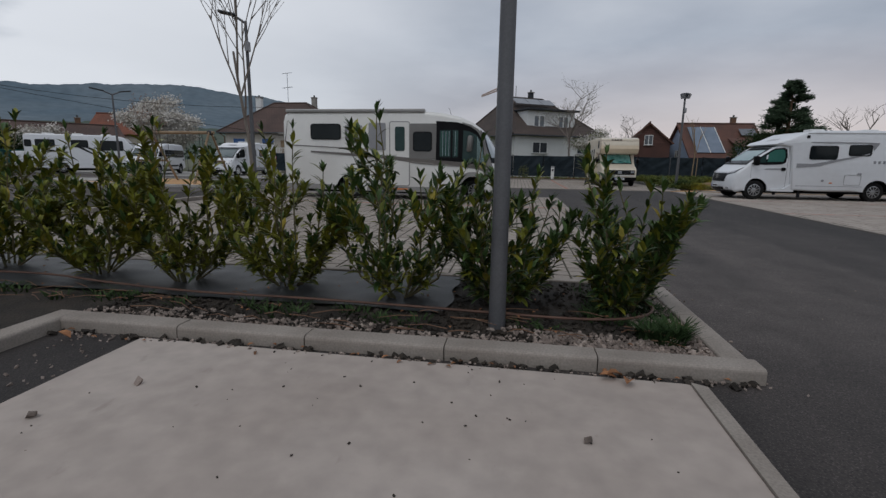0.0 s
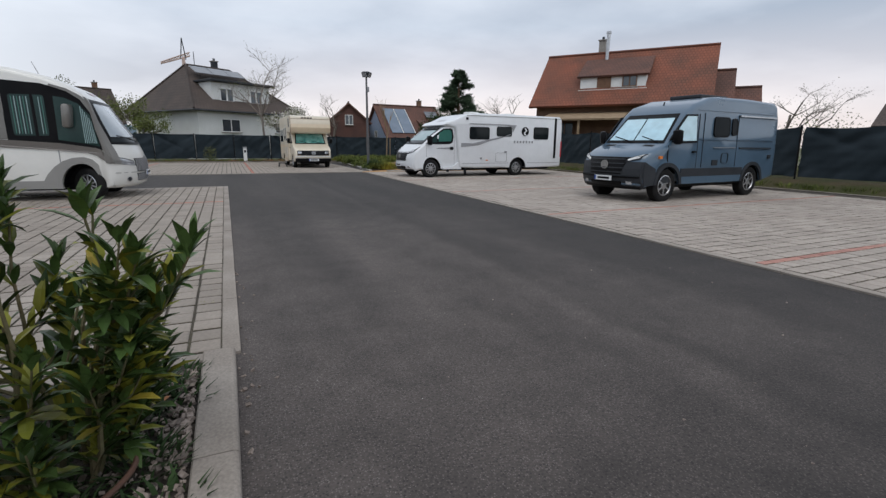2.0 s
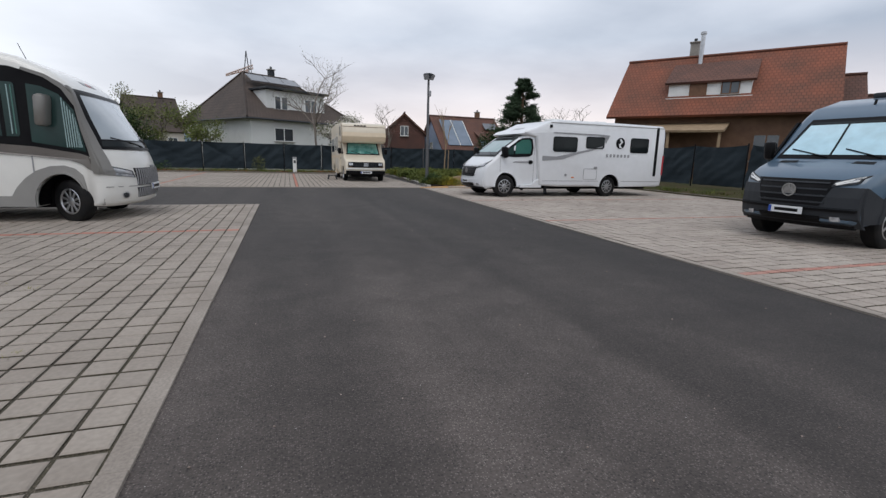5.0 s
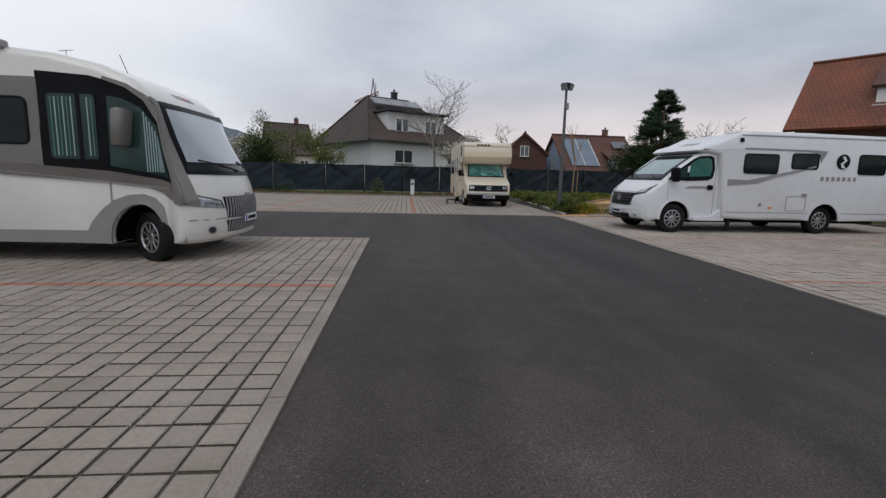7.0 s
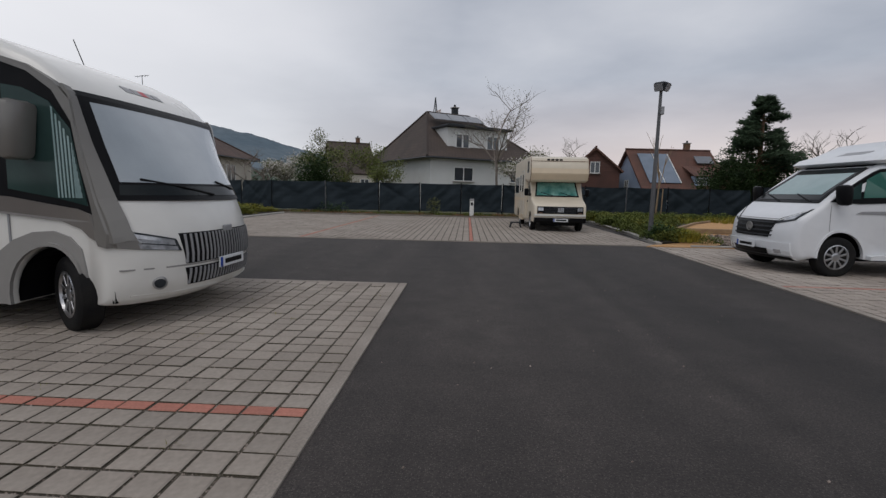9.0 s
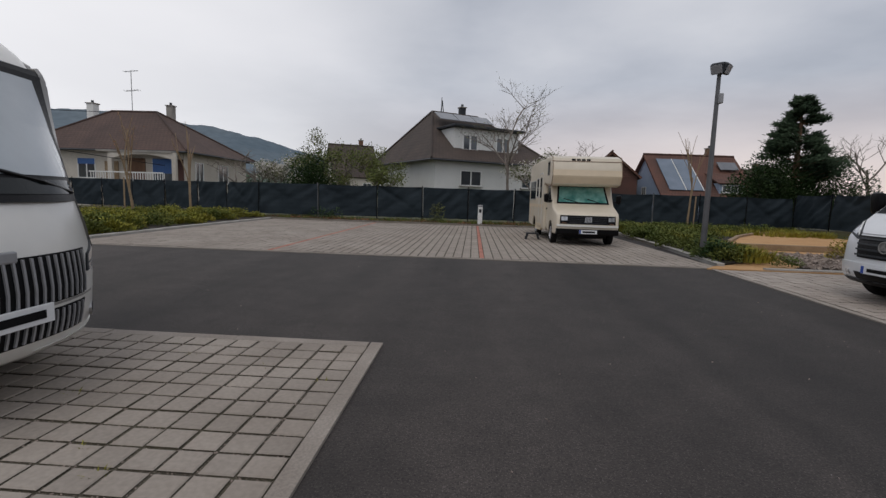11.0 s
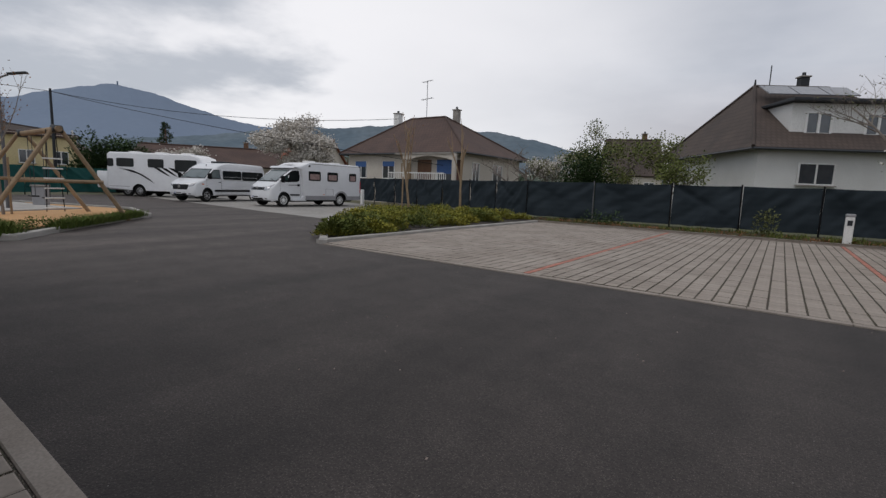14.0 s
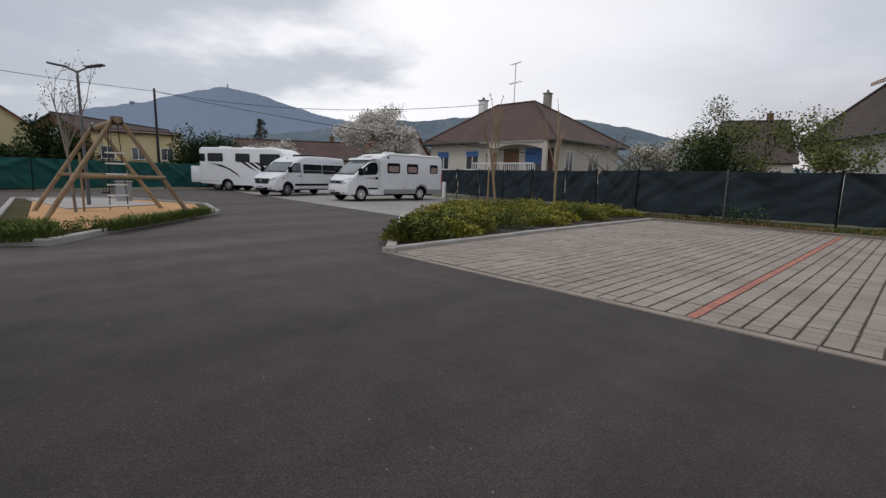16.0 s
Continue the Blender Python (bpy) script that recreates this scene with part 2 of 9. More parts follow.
    off = N("ShaderNodeMath"); off.operation = "SUBTRACT"; L(seam.outputs["X"], off.inputs[0]); L(thin.outputs[0], off.inputs[1])
    lane = N("ShaderNodeMapRange"); lane.interpolation_type = "SMOOTHSTEP"; lane.inputs[1].default_value, lane.inputs[2].default_value, lane.inputs[3].default_value, lane.inputs[4].default_value = -0.25, 0.35, 1.04, 0.80
    L(off.outputs[0], lane.inputs[0])
    near = N("ShaderNodeMath"); near.operation = "ABSOLUTE"; L(off.outputs[0], near.inputs[0])
    line = N("ShaderNodeMapRange"); line.interpolation_type = "SMOOTHSTEP"; line.inputs[1].default_value, line.inputs[2].default_value, line.inputs[3].default_value, line.inputs[4].default_value = 0.02, 0.22, 0.78, 1.0
    L(near.outputs[0], line.inputs[0])
    # asphalt paler towards -x, past the pitches
    west_gain = N("ShaderNodeMapRange"); west_gain.interpolation_type = "SMOOTHSTEP"; west_gain.inputs[1].default_value, west_gain.inputs[2].default_value, west_gain.inputs[3].default_value, west_gain.inputs[4].default_value = -2.5, -9.5, 1.0, 1.75
    L(xy.outputs["X"], west_gain.inputs[0])
    for src in (lane, line, west_gain):
        hh = N("ShaderNodeHueSaturation"); L(src.outputs[0], hh.inputs["Value"]); L(col, hh.inputs["Color"]); col = hh.outputs[0]
    h2 = N("ShaderNodeHueSaturation"); L(gain.outputs[0], h2.inputs["Value"]); L(col, h2.inputs["Color"]); L(h2.outputs[0], b.inputs["Base Color"])
    return m


ASPHALT = asphalt_mat()


def concrete_mat():
    """Trowelled concrete: cloudy patches, darker scuffs and drips, faint trowel marks."""
    m = mat("concrete_slab", (0.36, 0.302, 0.262), (0.45, 0.388, 0.342), rough=0.88, scale=0.55, fine=7, bump=0.05, dist=0.002, spots=(2.3, 0.022, (0.10, 0.075, 0.055)))
    nt = m.node_tree
    N, L = nt.nodes.new, nt.links.new
    b = nt.nodes["Principled BSDF"]
    col = b.inputs["Base Color"].links[0].from_socket
    tc = N("ShaderNodeTexCoord")
    for scale, lo, hi, weak, tint in ((1.5, 0.60, 0.76, 0.42, (0.20, 0.165, 0.14)), (4.5, 0.66, 0.80, 0.55, (0.17, 0.13, 0.105)), (0.9, 0.62, 0.75, 0.35, (0.34, 0.32, 0.30)), (26, 0.68, 0.80, 0.5, (0.22, 0.18, 0.15))):
        n = N("ShaderNodeTexNoise"); n.inputs["Scale"].default_value = scale; n.inputs["Detail"].default_value = 7; n.inputs["Roughness"].default_value = 0.6
        mp = N("ShaderNodeMapping"); mp.inputs["Location"].default_value = (scale * 3.1, 1.7, 0); mp.inputs["Rotation"].default_value = (0, 0, 0.5 + scale); mp.inputs["Scale"].default_value = (1.0, 0.55, 1.0)
        L(tc.outputs["Object"], mp.inputs[0]); L(mp.outputs[0], n.inputs["Vector"])
        r = N("ShaderNodeMapRange"); r.inputs[1].default_value, r.inputs[2].default_value, r.inputs[4].default_value = lo, hi, weak
        L(n.outputs["Fac"], r.inputs[0])
        mx = N("ShaderNodeMixRGB"); mx.inputs[2].default_value = (*tint, 1)
        L(r.outputs[0], mx.inputs[0]); L(col, mx.inputs[1]); col = mx.outputs[0]
    L(col, b.inputs["Base Color"])
    return m


CONCRETE = concrete_mat()
KERB = mat("kerb_concrete", (0.245, 0.21, 0.178), (0.32, 0.28, 0.242), rough=0.9, scale=2.2, fine=70, bump=0.25, dist=0.004)
KERB_P = mat("pale_kerb_concrete", (0.32, 0.305, 0.28), (0.40, 0.38, 0.35), rough=0.9, scale=2.2, fine=70, bump=0.25, dist=0.004)
PAVER = mat("grey_paver", (0.265, 0.226, 0.190), (0.335, 0.292, 0.25), rough=0.9, scale=0.9, fine=35, bump=0.06, dist=0.003, rand=0.09)
PAVER_P = mat("pinkish_paver", (0.315, 0.268, 0.23), (0.395, 0.345, 0.30), rough=0.9, scale=0.6, fine=35, bump=0.06, dist=0.003, rand=0.10)
PAVER_RED = mat("red_paver", (0.43, 0.165, 0.12), (0.39, 0.175, 0.13), rough=0.9, scale=2, fine=60, bump=0.2, dist=0.003, rand=0.12)
PAVER_PINK = mat("faded_red_paver", (0.40, 0.185, 0.145), (0.37, 0.215, 0.175), rough=0.9, scale=2, fine=60, bump=0.2, dist=0.003, rand=0.12)
JOINT = mat("joint_grit", (0.045, 0.037, 0.027), (0.074, 0.065, 0.040), rough=0.95, scale=1.2, fine=110, bump=0.9, spots=(120, 0.30, (0.19, 0.155, 0.12)))
SOIL = mat("dark_soil", (0.020, 0.016, 0.012), (0.045, 0.035, 0.026), rough=0.95, scale=3, fine=50, bump=0.9, dist=0.02)
MULCH_SHEET = mat("weed_sheet", (0.013, 0.013, 0.012), (0.050, 0.054, 0.058), rough=0.5, scale=1.3, fine=60, bump=0.2)
GRAVEL = mat("pale_gravel", (0.17, 0.132, 0.11), (0.32, 0.262, 0.222), rough=0.85, scale=8, fine=60, bump=0.3, rand=0.4)
GRASS = mat("rough_grass", (0.050, 0.060, 0.022), (0.085, 0.068, 0.040), rough=0.95, scale=1.1, fine=30, bump=0.9, dist=0.03, spec=0.12)
BLADE = mat("grass_blade", (0.065, 0.105, 0.022), (0.11, 0.135, 0.035), rough=0.7, scale=3, fine=20, bump=0.0, rand=0.3, spec=0.12)
SAND = mat("ochre_sand", (0.48, 0.265, 0.11), (0.54, 0.32, 0.15), rough=0.95, scale=1.2, fine=70, bump=0.4)
LAUREL = mat("laurel_leaf", (0.038, 0.070, 0.020), (0.066, 0.108, 0.028), rough=0.36, scale=2.5, fine=30, bump=0.05, rand=0.4, spec=0.22)
LAUREL_Y = mat("yellowed_leaf", (0.32, 0.24, 0.03), (0.22, 0.20, 0.04), rough=0.5, scale=5, fine=30, bump=0.05, rand=0.25, spec=0.22)
LAUREL_O = mat("olive_leaf", (0.21, 0.20, 0.024), (0.135, 0.155, 0.024), rough=0.42, scale=4, fine=30, bump=0.05, rand=0.35, spec=0.22)
SHRUB = mat("yellow_green_shrub", (0.19, 0.20, 0.035), (0.27, 0.235, 0.04), rough=0.7, scale=1.2, fine=20, bump=0.0, rand=0.35, spec=0.12)
SHRUB_G = mat("mid_green_shrub", (0.085, 0.115, 0.03), (0.135, 0.15, 0.04), rough=0.75, scale=1.2, fine=20, bump=0.0, rand=0.4, spec=0.12)
SHRUB_D = mat("dark_green_shrub", (0.03, 0.055, 0.02), (0.05, 0.08, 0.03), rough=0.75, scale=1.2, fine=20, bump=0.0, rand=0.35, spec=0.12)
TWIG = mat("grey_twig", (0.16, 0.13, 0.11), (0.22, 0.19, 0.16), rough=0.9, scale=3, fine=40, bump=0.2)
STEM = mat("green_stem", (0.09, 0.09, 0.04), (0.13, 0.10, 0.05), rough=0.8, scale=5, fine=60, bump=0.2)
BLOSSOM = mat("white_blossom", (0.66, 0.63, 0.59), (0.48, 0.44, 0.38), rough=0.85, scale=0.8, fine=15, bump=0.0, rand=0.2, spec=0.12)
PINE = mat("pine_needles", (0.034, 0.058, 0.032), (0.05, 0.075, 0.042), rough=0.8, scale=1, fine=12, bump=0.0, rand=0.35, spec=0.12)
FRESH = mat("fresh_green", (0.095, 0.115, 0.042), (0.145, 0.145, 0.06), rough=0.8, scale=1, fine=12, bump=0.0, rand=0.3, spec=0.12)
FENCE_CLOTH = mat("slate_screen_cloth", (0.018, 0.026, 0.032), (0.029, 0.039, 0.047), rough=0.75, scale=0.7, fine=120, bump=0.3, spec=0.12)
GREEN_CLOTH = mat("green_screen_cloth", (0.015, 0.075, 0.07), (0.02, 0.095, 0.085), rough=0.7, scale=0.7, fine=120, bump=0.3, spec=0.12)
STEEL = mat("dark_steel", (0.05, 0.055, 0.06), (0.07, 0.075, 0.08), rough=0.5, metal=0.6, scale=3, fine=60, bump=0.05)
GALV = mat("lamp_post_grey", (0.10, 0.10, 0.105), (0.13, 0.13, 0.135), rough=0.5, metal=0.3, scale=2, fine=60, bump=0.05)
ALU = mat("silver_alloy", (0.5, 0.5, 0.51), (0.42, 0.42, 0.43), rough=0.3, metal=0.9, scale=6, fine=60, bump=0.03)
WHITE_P = mat("white_vehicle_paint", (0.70, 0.71, 0.725), (0.74, 0.75, 0.765), rough=0.3, scale=0.8, fine=5, bump=0.0, coat=0.5)
CREAM_W = mat("warm_white_paint", (0.70, 0.685, 0.645), (0.74, 0.725, 0.685), rough=0.3, scale=0.8, fine=5, bump=0.0, coat=0.5)
BEIGE_P = mat("beige_vehicle_paint", (0.64, 0.565, 0.445), (0.70, 0.62, 0.50), rough=0.45, scale=1.0, fine=6, bump=0.0, coat=0.15)
BEIGE_D = mat("tan_plastic_panel", (0.66, 0.54, 0.385), (0.70, 0.58, 0.42), rough=0.5, scale=1.0, fine=6, bump=0.0)
BLUEGREY = mat("blue_grey_paint", (0.066, 0.112, 0.165), (0.076, 0.126, 0.182), rough=0.3, scale=0.8, fine=5, bump=0.0, coat=0.7)
SILVERG = mat("silver_grey_paint", (0.25, 0.243, 0.232), (0.29, 0.28, 0.265), rough=0.35, scale=1, fine=6, bump=0.0, coat=0.4)
TAUPE = mat("taupe_paint", (0.13, 0.115, 0.105), (0.16, 0.145, 0.13), rough=0.35, scale=1, fine=6, bump=0.0, coat=0.5)
MIDGREY = mat("mid_grey_decal", (0.26, 0.26, 0.27), (0.30, 0.30, 0.31), rough=0.4, scale=2, fine=20, bump=0.0)
BLACKP = mat("black_plastic", (0.005, 0.005, 0.006), (0.009, 0.009, 0.010), rough=0.4, scale=3, fine=120, bump=0.1, spec=0.12)
DARKP = mat("anthracite_plastic", (0.022, 0.025, 0.030), (0.030, 0.033, 0.038), rough=0.55, scale=3, fine=120, bump=0.1, spec=0.3)
TYRE = mat("tyre_rubber", (0.009, 0.009, 0.010), (0.018, 0.017, 0.016), rough=0.85, scale=6, fine=90, bump=0.3, spec=0.2)
GLASS = mat("dark_vehicle_glass", (0.010, 0.013, 0.014), (0.017, 0.021, 0.022), rough=0.06, scale=1, fine=4, bump=0.0, coat=0.0, spec=0.20)
GLASS_G = mat("green_tinted_glass", (0.030, 0.060, 0.056), (0.018, 0.036, 0.034), rough=0.06, scale=1.5, fine=4, bump=0.0, coat=0.0, spec=0.25)
GLASS_P = mat("privacy_glass", (0.006, 0.008, 0.010), (0.010, 0.012, 0.014), rough=0.10, scale=1, fine=4, bump=0.0, spec=0.05)
SHADE_G = mat("pale_green_blind_behind_glass", (0.20, 0.31, 0.31), (0.28, 0.39, 0.39), rough=0.15, scale=1.2, fine=6, bump=0.0, coat=0.4)
GLASS_T = mat("teal_blind_behind_glass", (0.035, 0.13, 0.105), (0.05, 0.16, 0.13), rough=0.1, scale=1.2, fine=6, bump=0.0, coat=0.3)
# pale base colour stands for the sky reflected in the screen
GLASS_W = mat("sky_lit_windscreen", (0.10, 0.13, 0.13), (0.15, 0.18, 0.18), rough=0.07, scale=1.2, fine=6, bump=0.0, coat=0.5)
PILLAR_G = mat("pewter_paint", (0.165, 0.155, 0.142), (0.20, 0.19, 0.175), metal=0.35, rough=0.36, scale=1, fine=6, bump=0.0, coat=0.4)
SHADE_B = mat("silver_sunshade_behind_glass", (0.46, 0.68, 0.77), (0.54, 0.74, 0.81), rough=0.25, scale=0.9, fine=5, bump=0.02, coat=1.0)
SHADE_W = mat("white_blind_behind_glass", (0.33, 0.37, 0.40), (0.39, 0.43, 0.46), rough=0.25, scale=1, fine=6, bump=0.0, coat=1.0)
SHADE_T = mat("turquoise_foil_behind_glass", (0.03, 0.20, 0.18), (0.30, 0.60, 0.54), rough=0.25, scale=1.9, fine=14, bump=0.05, coat=1.0)
LENS = mat("headlight_lens", (0.55, 0.56, 0.58), (0.30, 0.31, 0.33), rough=0.1, metal=0.4, scale=14, fine=50, bump=0.02, coat=1.0)
RED_L = mat("red_decal", (0.45, 0.03, 0.04), rough=0.4, bump=0.0)
ORANGE_L = mat("orange_marker", (0.7, 0.2, 0.03), rough=0.3, bump=0.0)
PLATE = mat("number_plate_white", (0.7, 0.71, 0.72), rough=0.4, bump=0.0)
PLATE_B = mat("number_plate_blue", (0.02, 0.07, 0.35), rough=0.4, bump=0.0)
RENDER_W = mat("white_render_wall", (0.62, 0.62, 0.60), (0.70, 0.70, 0.68), rough=0.9, scale=0.5, fine=25, bump=0.2)
RENDER_C = mat("cream_render_wall", (0.50, 0.455, 0.395), (0.57, 0.525, 0.46), rough=0.9, scale=0.5, fine=25, bump=0.2)
RENDER_Y = mat("yellow_render_wall", (0.60, 0.50, 0.27), (0.66, 0.56, 0.33), rough=0.9, scale=0.5, fine=25, bump=0.2)
RENDER_B = mat("pale_blue_wall", (0.30, 0.38, 0.52), (0.36, 0.44, 0.56), rough=0.9, scale=0.5, fine=25, bump=0.2)
ROOF_BR = tile_mat("brown_roof_tiles", (0.070, 0.041, 0.033), (0.108, 0.066, 0.052), 0.30, 0.33, 0.03)
ROOF_DK = tile_mat("dark_brown_roof_tiles", (0.060, 0.044, 0.037), (0.092, 0.068, 0.056), 0.25, 0.30, 0.03)
ROOF_RED = tile_mat("orange_red_roof_tiles", (0.25, 0.080, 0.042), (0.155, 0.066, 0.042), 0.22, 0.28, 0.03)
ROOF_RUST = tile_mat("rust_roof_tiles", (0.155, 0.068, 0.046), (0.105, 0.055, 0.042), 0.25, 0.3, 0.03)
BRICK_W = tile_mat("brick_gable", (0.14, 0.062, 0.046), (0.10, 0.052, 0.042), 0.5, 0.25, 0.03)
WOOD_L = mat("weathered_round_timber", (0.24, 0.165, 0.098), (0.32, 0.23, 0.14), rough=0.8, scale=3, fine=30, bump=0.25)
WOOD_D = mat("brown_wood", (0.13, 0.065, 0.035), (0.17, 0.09, 0.05), rough=0.7, scale=3, fine=30, bump=0.2)
WHITE_T = mat("white_trim", (0.72, 0.72, 0.70), (0.78, 0.78, 0.76), rough=0.6, scale=2, fine=20, bump=0.03)
BLUE_T = mat("blue_shutter", (0.035, 0.10, 0.28), (0.05, 0.13, 0.33), rough=0.6, scale=2, fine=20, bump=0.05)
PANE = mat("house_window_glass", (0.035, 0.045, 0.055), (0.06, 0.07, 0.08), rough=0.07, scale=1, fine=4, bump=0.0, coat=1.0)
SOLAR_P = mat("pale_solar_panel", (0.13, 0.135, 0.15), (0.17, 0.175, 0.19), rough=0.2, scale=1, fine=8, bump=0.0, coat=0.5)
SOLAR = mat("solar_panel", (0.11, 0.15, 0.20), (0.14, 0.18, 0.24), rough=0.12, scale=1, fine=8, bump=0.0, coat=1.0)
CHIM = mat("chimney_masonry", (0.26, 0.24, 0.22), (0.33, 0.31, 0.28), rough=0.9, scale=2, fine=20, bump=0.3)
PIPE_OR = mat("brown_drip_hose", (0.085, 0.042, 0.028), (0.13, 0.065, 0.042), rough=0.5, scale=5, fine=60, bump=0.05)
LEAF_DEAD = mat("dead_leaf", (0.20, 0.085, 0.035), (0.30, 0.14, 0.06), rough=0.8, scale=20, fine=80, bump=0.2, rand=0.4)
# blue-grey of the air before the hill is mixed into its colour
HILL_NEAR = mat("hazed_wooded_hill", (0.120, 0.158, 0.188), (0.160, 0.195, 0.220), rough=1.0, scale=0.006, fine=0.05, bump=0.12, dist=5, spec=0.0)
# distance haze is put into this pale blue base colour
HILL_FAR = mat("haze_blue_mountain", (0.19, 0.24, 0.315), (0.20, 0.25, 0.325), rough=1.0, scale=0.004, fine=0.04, bump=0.0, dist=6, spec=0.0)
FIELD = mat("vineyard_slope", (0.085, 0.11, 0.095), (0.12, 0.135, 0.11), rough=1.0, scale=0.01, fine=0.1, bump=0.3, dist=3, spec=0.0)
EARTH = mat("open_ground", (0.09, 0.10, 0.05), (0.12, 0.115, 0.07), rough=0.95, scale=0.05, fine=3, bump=0.4)

# ---- mesh helpers ----
rng = random.Random(7)


def part(name, bm, material, parent=None, label="", smooth=False):
    """Links a bmesh as one mesh object, under a thing or part if one is given."""
    me = bpy.data.meshes.new(name)
    bm.normal_update()
    bm.to_mesh(me)
    bm.free()
    me.materials.append(material)
    if smooth:
        for p in me.polygons:
            p.use_smooth = True
        me.set_sharp_from_angle(angle=radians(smooth if smooth > 1 else 40))
    ob = new(name, me)
    if parent:
        ob.parent = parent
    if label:
        ob["label"] = label
    return ob


def raw(name, verts, faces, material, parent=None, label="", smooth=False):
    me = bpy.data.meshes.new(name)
    me.from_pydata(verts, [], faces)
    me.materials.append(material)
    if smooth:
        for p in me.polygons:
            p.use_smooth = True
    ob = new(name, me)
    if parent:
        ob.parent = parent
    if label:
        ob["label"] = label
    return ob


def empty(name, m, label, category, group=""):
    ob = new(name)
    ob.matrix_world = m
    return tagged(ob, label, category, group)


def box(bm, c, s, m=None, bevel=0.0):
    g = bmesh.ops.create_cube(bm, size=1.0)
    vs = g["verts"]
    for v in vs:
        v.co = Vector((v.co.x * s[0] + c[0], v.co.y * s[1] + c[1], v.co.z * s[2] + c[2]))
    if bevel:
        es = list({e for v in vs for e in v.link_edges})
        r = bmesh.ops.bevel(bm, geom=es, offset=bevel, segments=2, affect="EDGES", profile=0.5)
        vs = list(set(r["verts"]) | {v for v in vs if v.is_valid})
    if m:
        for v in vs:
            if v.is_valid:
                v.co = m @ v.co
    return bm


def tube(bm, pts, radii, sides=8, cap=True):
    """A tapered tube along points."""
    rings = []
    pts = [Vector(p) for p in pts]
    for i, p in enumerate(pts):
        d = (pts[min(i + 1, len(pts) - 1)] - pts[max(i - 1, 0)]).normalized()
        a = d.orthogonal().normalized() if abs(d.z) > 0.9 else d.cross(Vector((0, 0, 1))).normalized()
        b = d.cross(a)
        r = radii[i] if isinstance(radii, (list, tuple)) else radii
        rings.append([bm.verts.new(p + r * (math.cos(2 * math.pi * k / sides) * a + math.sin(2 * math.pi * k / sides) * b)) for k in range(sides)])
    for q, w in zip(rings, rings[1:]):
        for k in range(sides):
            bm.faces.new((q[k], q[(k + 1) % sides], w[(k + 1) % sides], w[k]))
    if cap:
        bm.faces.new(rings[0][::-1])
        bm.faces.new(rings[-1])
    return bm


def lathe(bm, prof, segs=28, axis="y"):
    """Turns a profile of (radius, along) round an axis."""
    rings = []
    for r, a in prof:
        ring = []
        for k in range(segs):
            c, s = math.cos(2 * math.pi * k / segs) * r, math.sin(2 * math.pi * k / segs) * r
            ring.append(bm.verts.new((c, a, s) if axis == "y" else (c, s, a)))
        rings.append(ring)
    for q, w in zip(rings, rings[1:]):
        for k in range(segs):
            bm.faces.new((q[k], q[(k + 1) % segs], w[(k + 1) % segs], w[k]))
    bm.faces.new(rings[0][::-1])
    bm.faces.new(rings[-1])
    bmesh.ops.recalc_face_normals(bm, faces=bm.faces)
    return bm


def prism(bm, poly, z0, z1):
    """An upright prism over a plan polygon."""
    lo = [bm.verts.new((x, y, z0)) for x, y in poly]
    hi = [bm.verts.new((x, y, z1)) for x, y in poly]
    n = len(poly)
    for k in range(n):
        bm.faces.new((lo[k], lo[(k + 1) % n], hi[(k + 1) % n], hi[k]))
    bm.faces.new(hi)
    bm.faces.new(lo[::-1])
    bmesh.ops.recalc_face_normals(bm, faces=bm.faces)
    return bm


def rrect(x0, x1, z0, z1, r=0.05, n=3):
    pts = []
    for cx, cz, a in ((x1 - r, z0 + r, -90), (x1 - r, z1 - r, 0), (x0 + r, z1 - r, 90), (x0 + r, z0 + r, 180)):
        pts += [(cx + r * math.cos(radians(a + 90 * k / n)), cz + r * math.sin(radians(a + 90 * k / n))) for k in range(n + 1)]
    return pts


B = bmesh.new


# ---- vehicle helpers ----
def straight(x, y, z):
    return (x, y, z)


def hull(outline, w, rr, warp=straight):
    """A body from its side outline (x, z, edge radius; front bottom, up, over the roof, down, back along the sill): extruded over the width with rounded edges."""
    n = len(outline)
    P = [Vector((p[0], p[1])) for p in outline]
    R = [p[2] if len(p) > 2 else rr for p in outline]
    inward = []
    for i in range(n):
        a, b = (P[i] - P[i - 1]), (P[(i + 1) % n] - P[i])
        a, b = a.normalized(), b.normalized()
        v = Vector((-a.y - b.y, a.x + b.x))
        inward.append(v.normalized() * min(1.3, 2 / max(v.length, 0.8)) if v.length > 1e-4 else Vector((0, 0)))
    side = [(w / 2 - rr * (1 - math.cos(radians(t))), 1 - math.sin(radians(t))) for t in (0, 25, 50, 72, 90)]
    flat = w / 2 - rr
    rows = [(-y, o) for y, o in side] + [(flat * f, 0.0) for f in (-0.95, -0.9, -0.83, -0.75, -0.6, -0.4, -0.2, 0, 0.2, 0.4, 0.6, 0.75, 0.83, 0.9, 0.95)] + [(y, o) for y, o in side[::-1]]
    bm = B()
    rings = [[bm.verts.new(warp(P[i].x + inward[i].x * R[i] * o, y, P[i].y + inward[i].y * R[i] * o)) for i in range(n)] for y, o in rows]
    for q, t in zip(rings, rings[1:]):
        for k in range(n):
            bm.faces.new((q[k], q[(k + 1) % n], t[(k + 1) % n], t[k]))
    bm.faces.new(rings[0]); bm.faces.new(rings[-1][::-1])
    bmesh.ops.recalc_face_normals(bm, faces=bm.faces)
    return bm


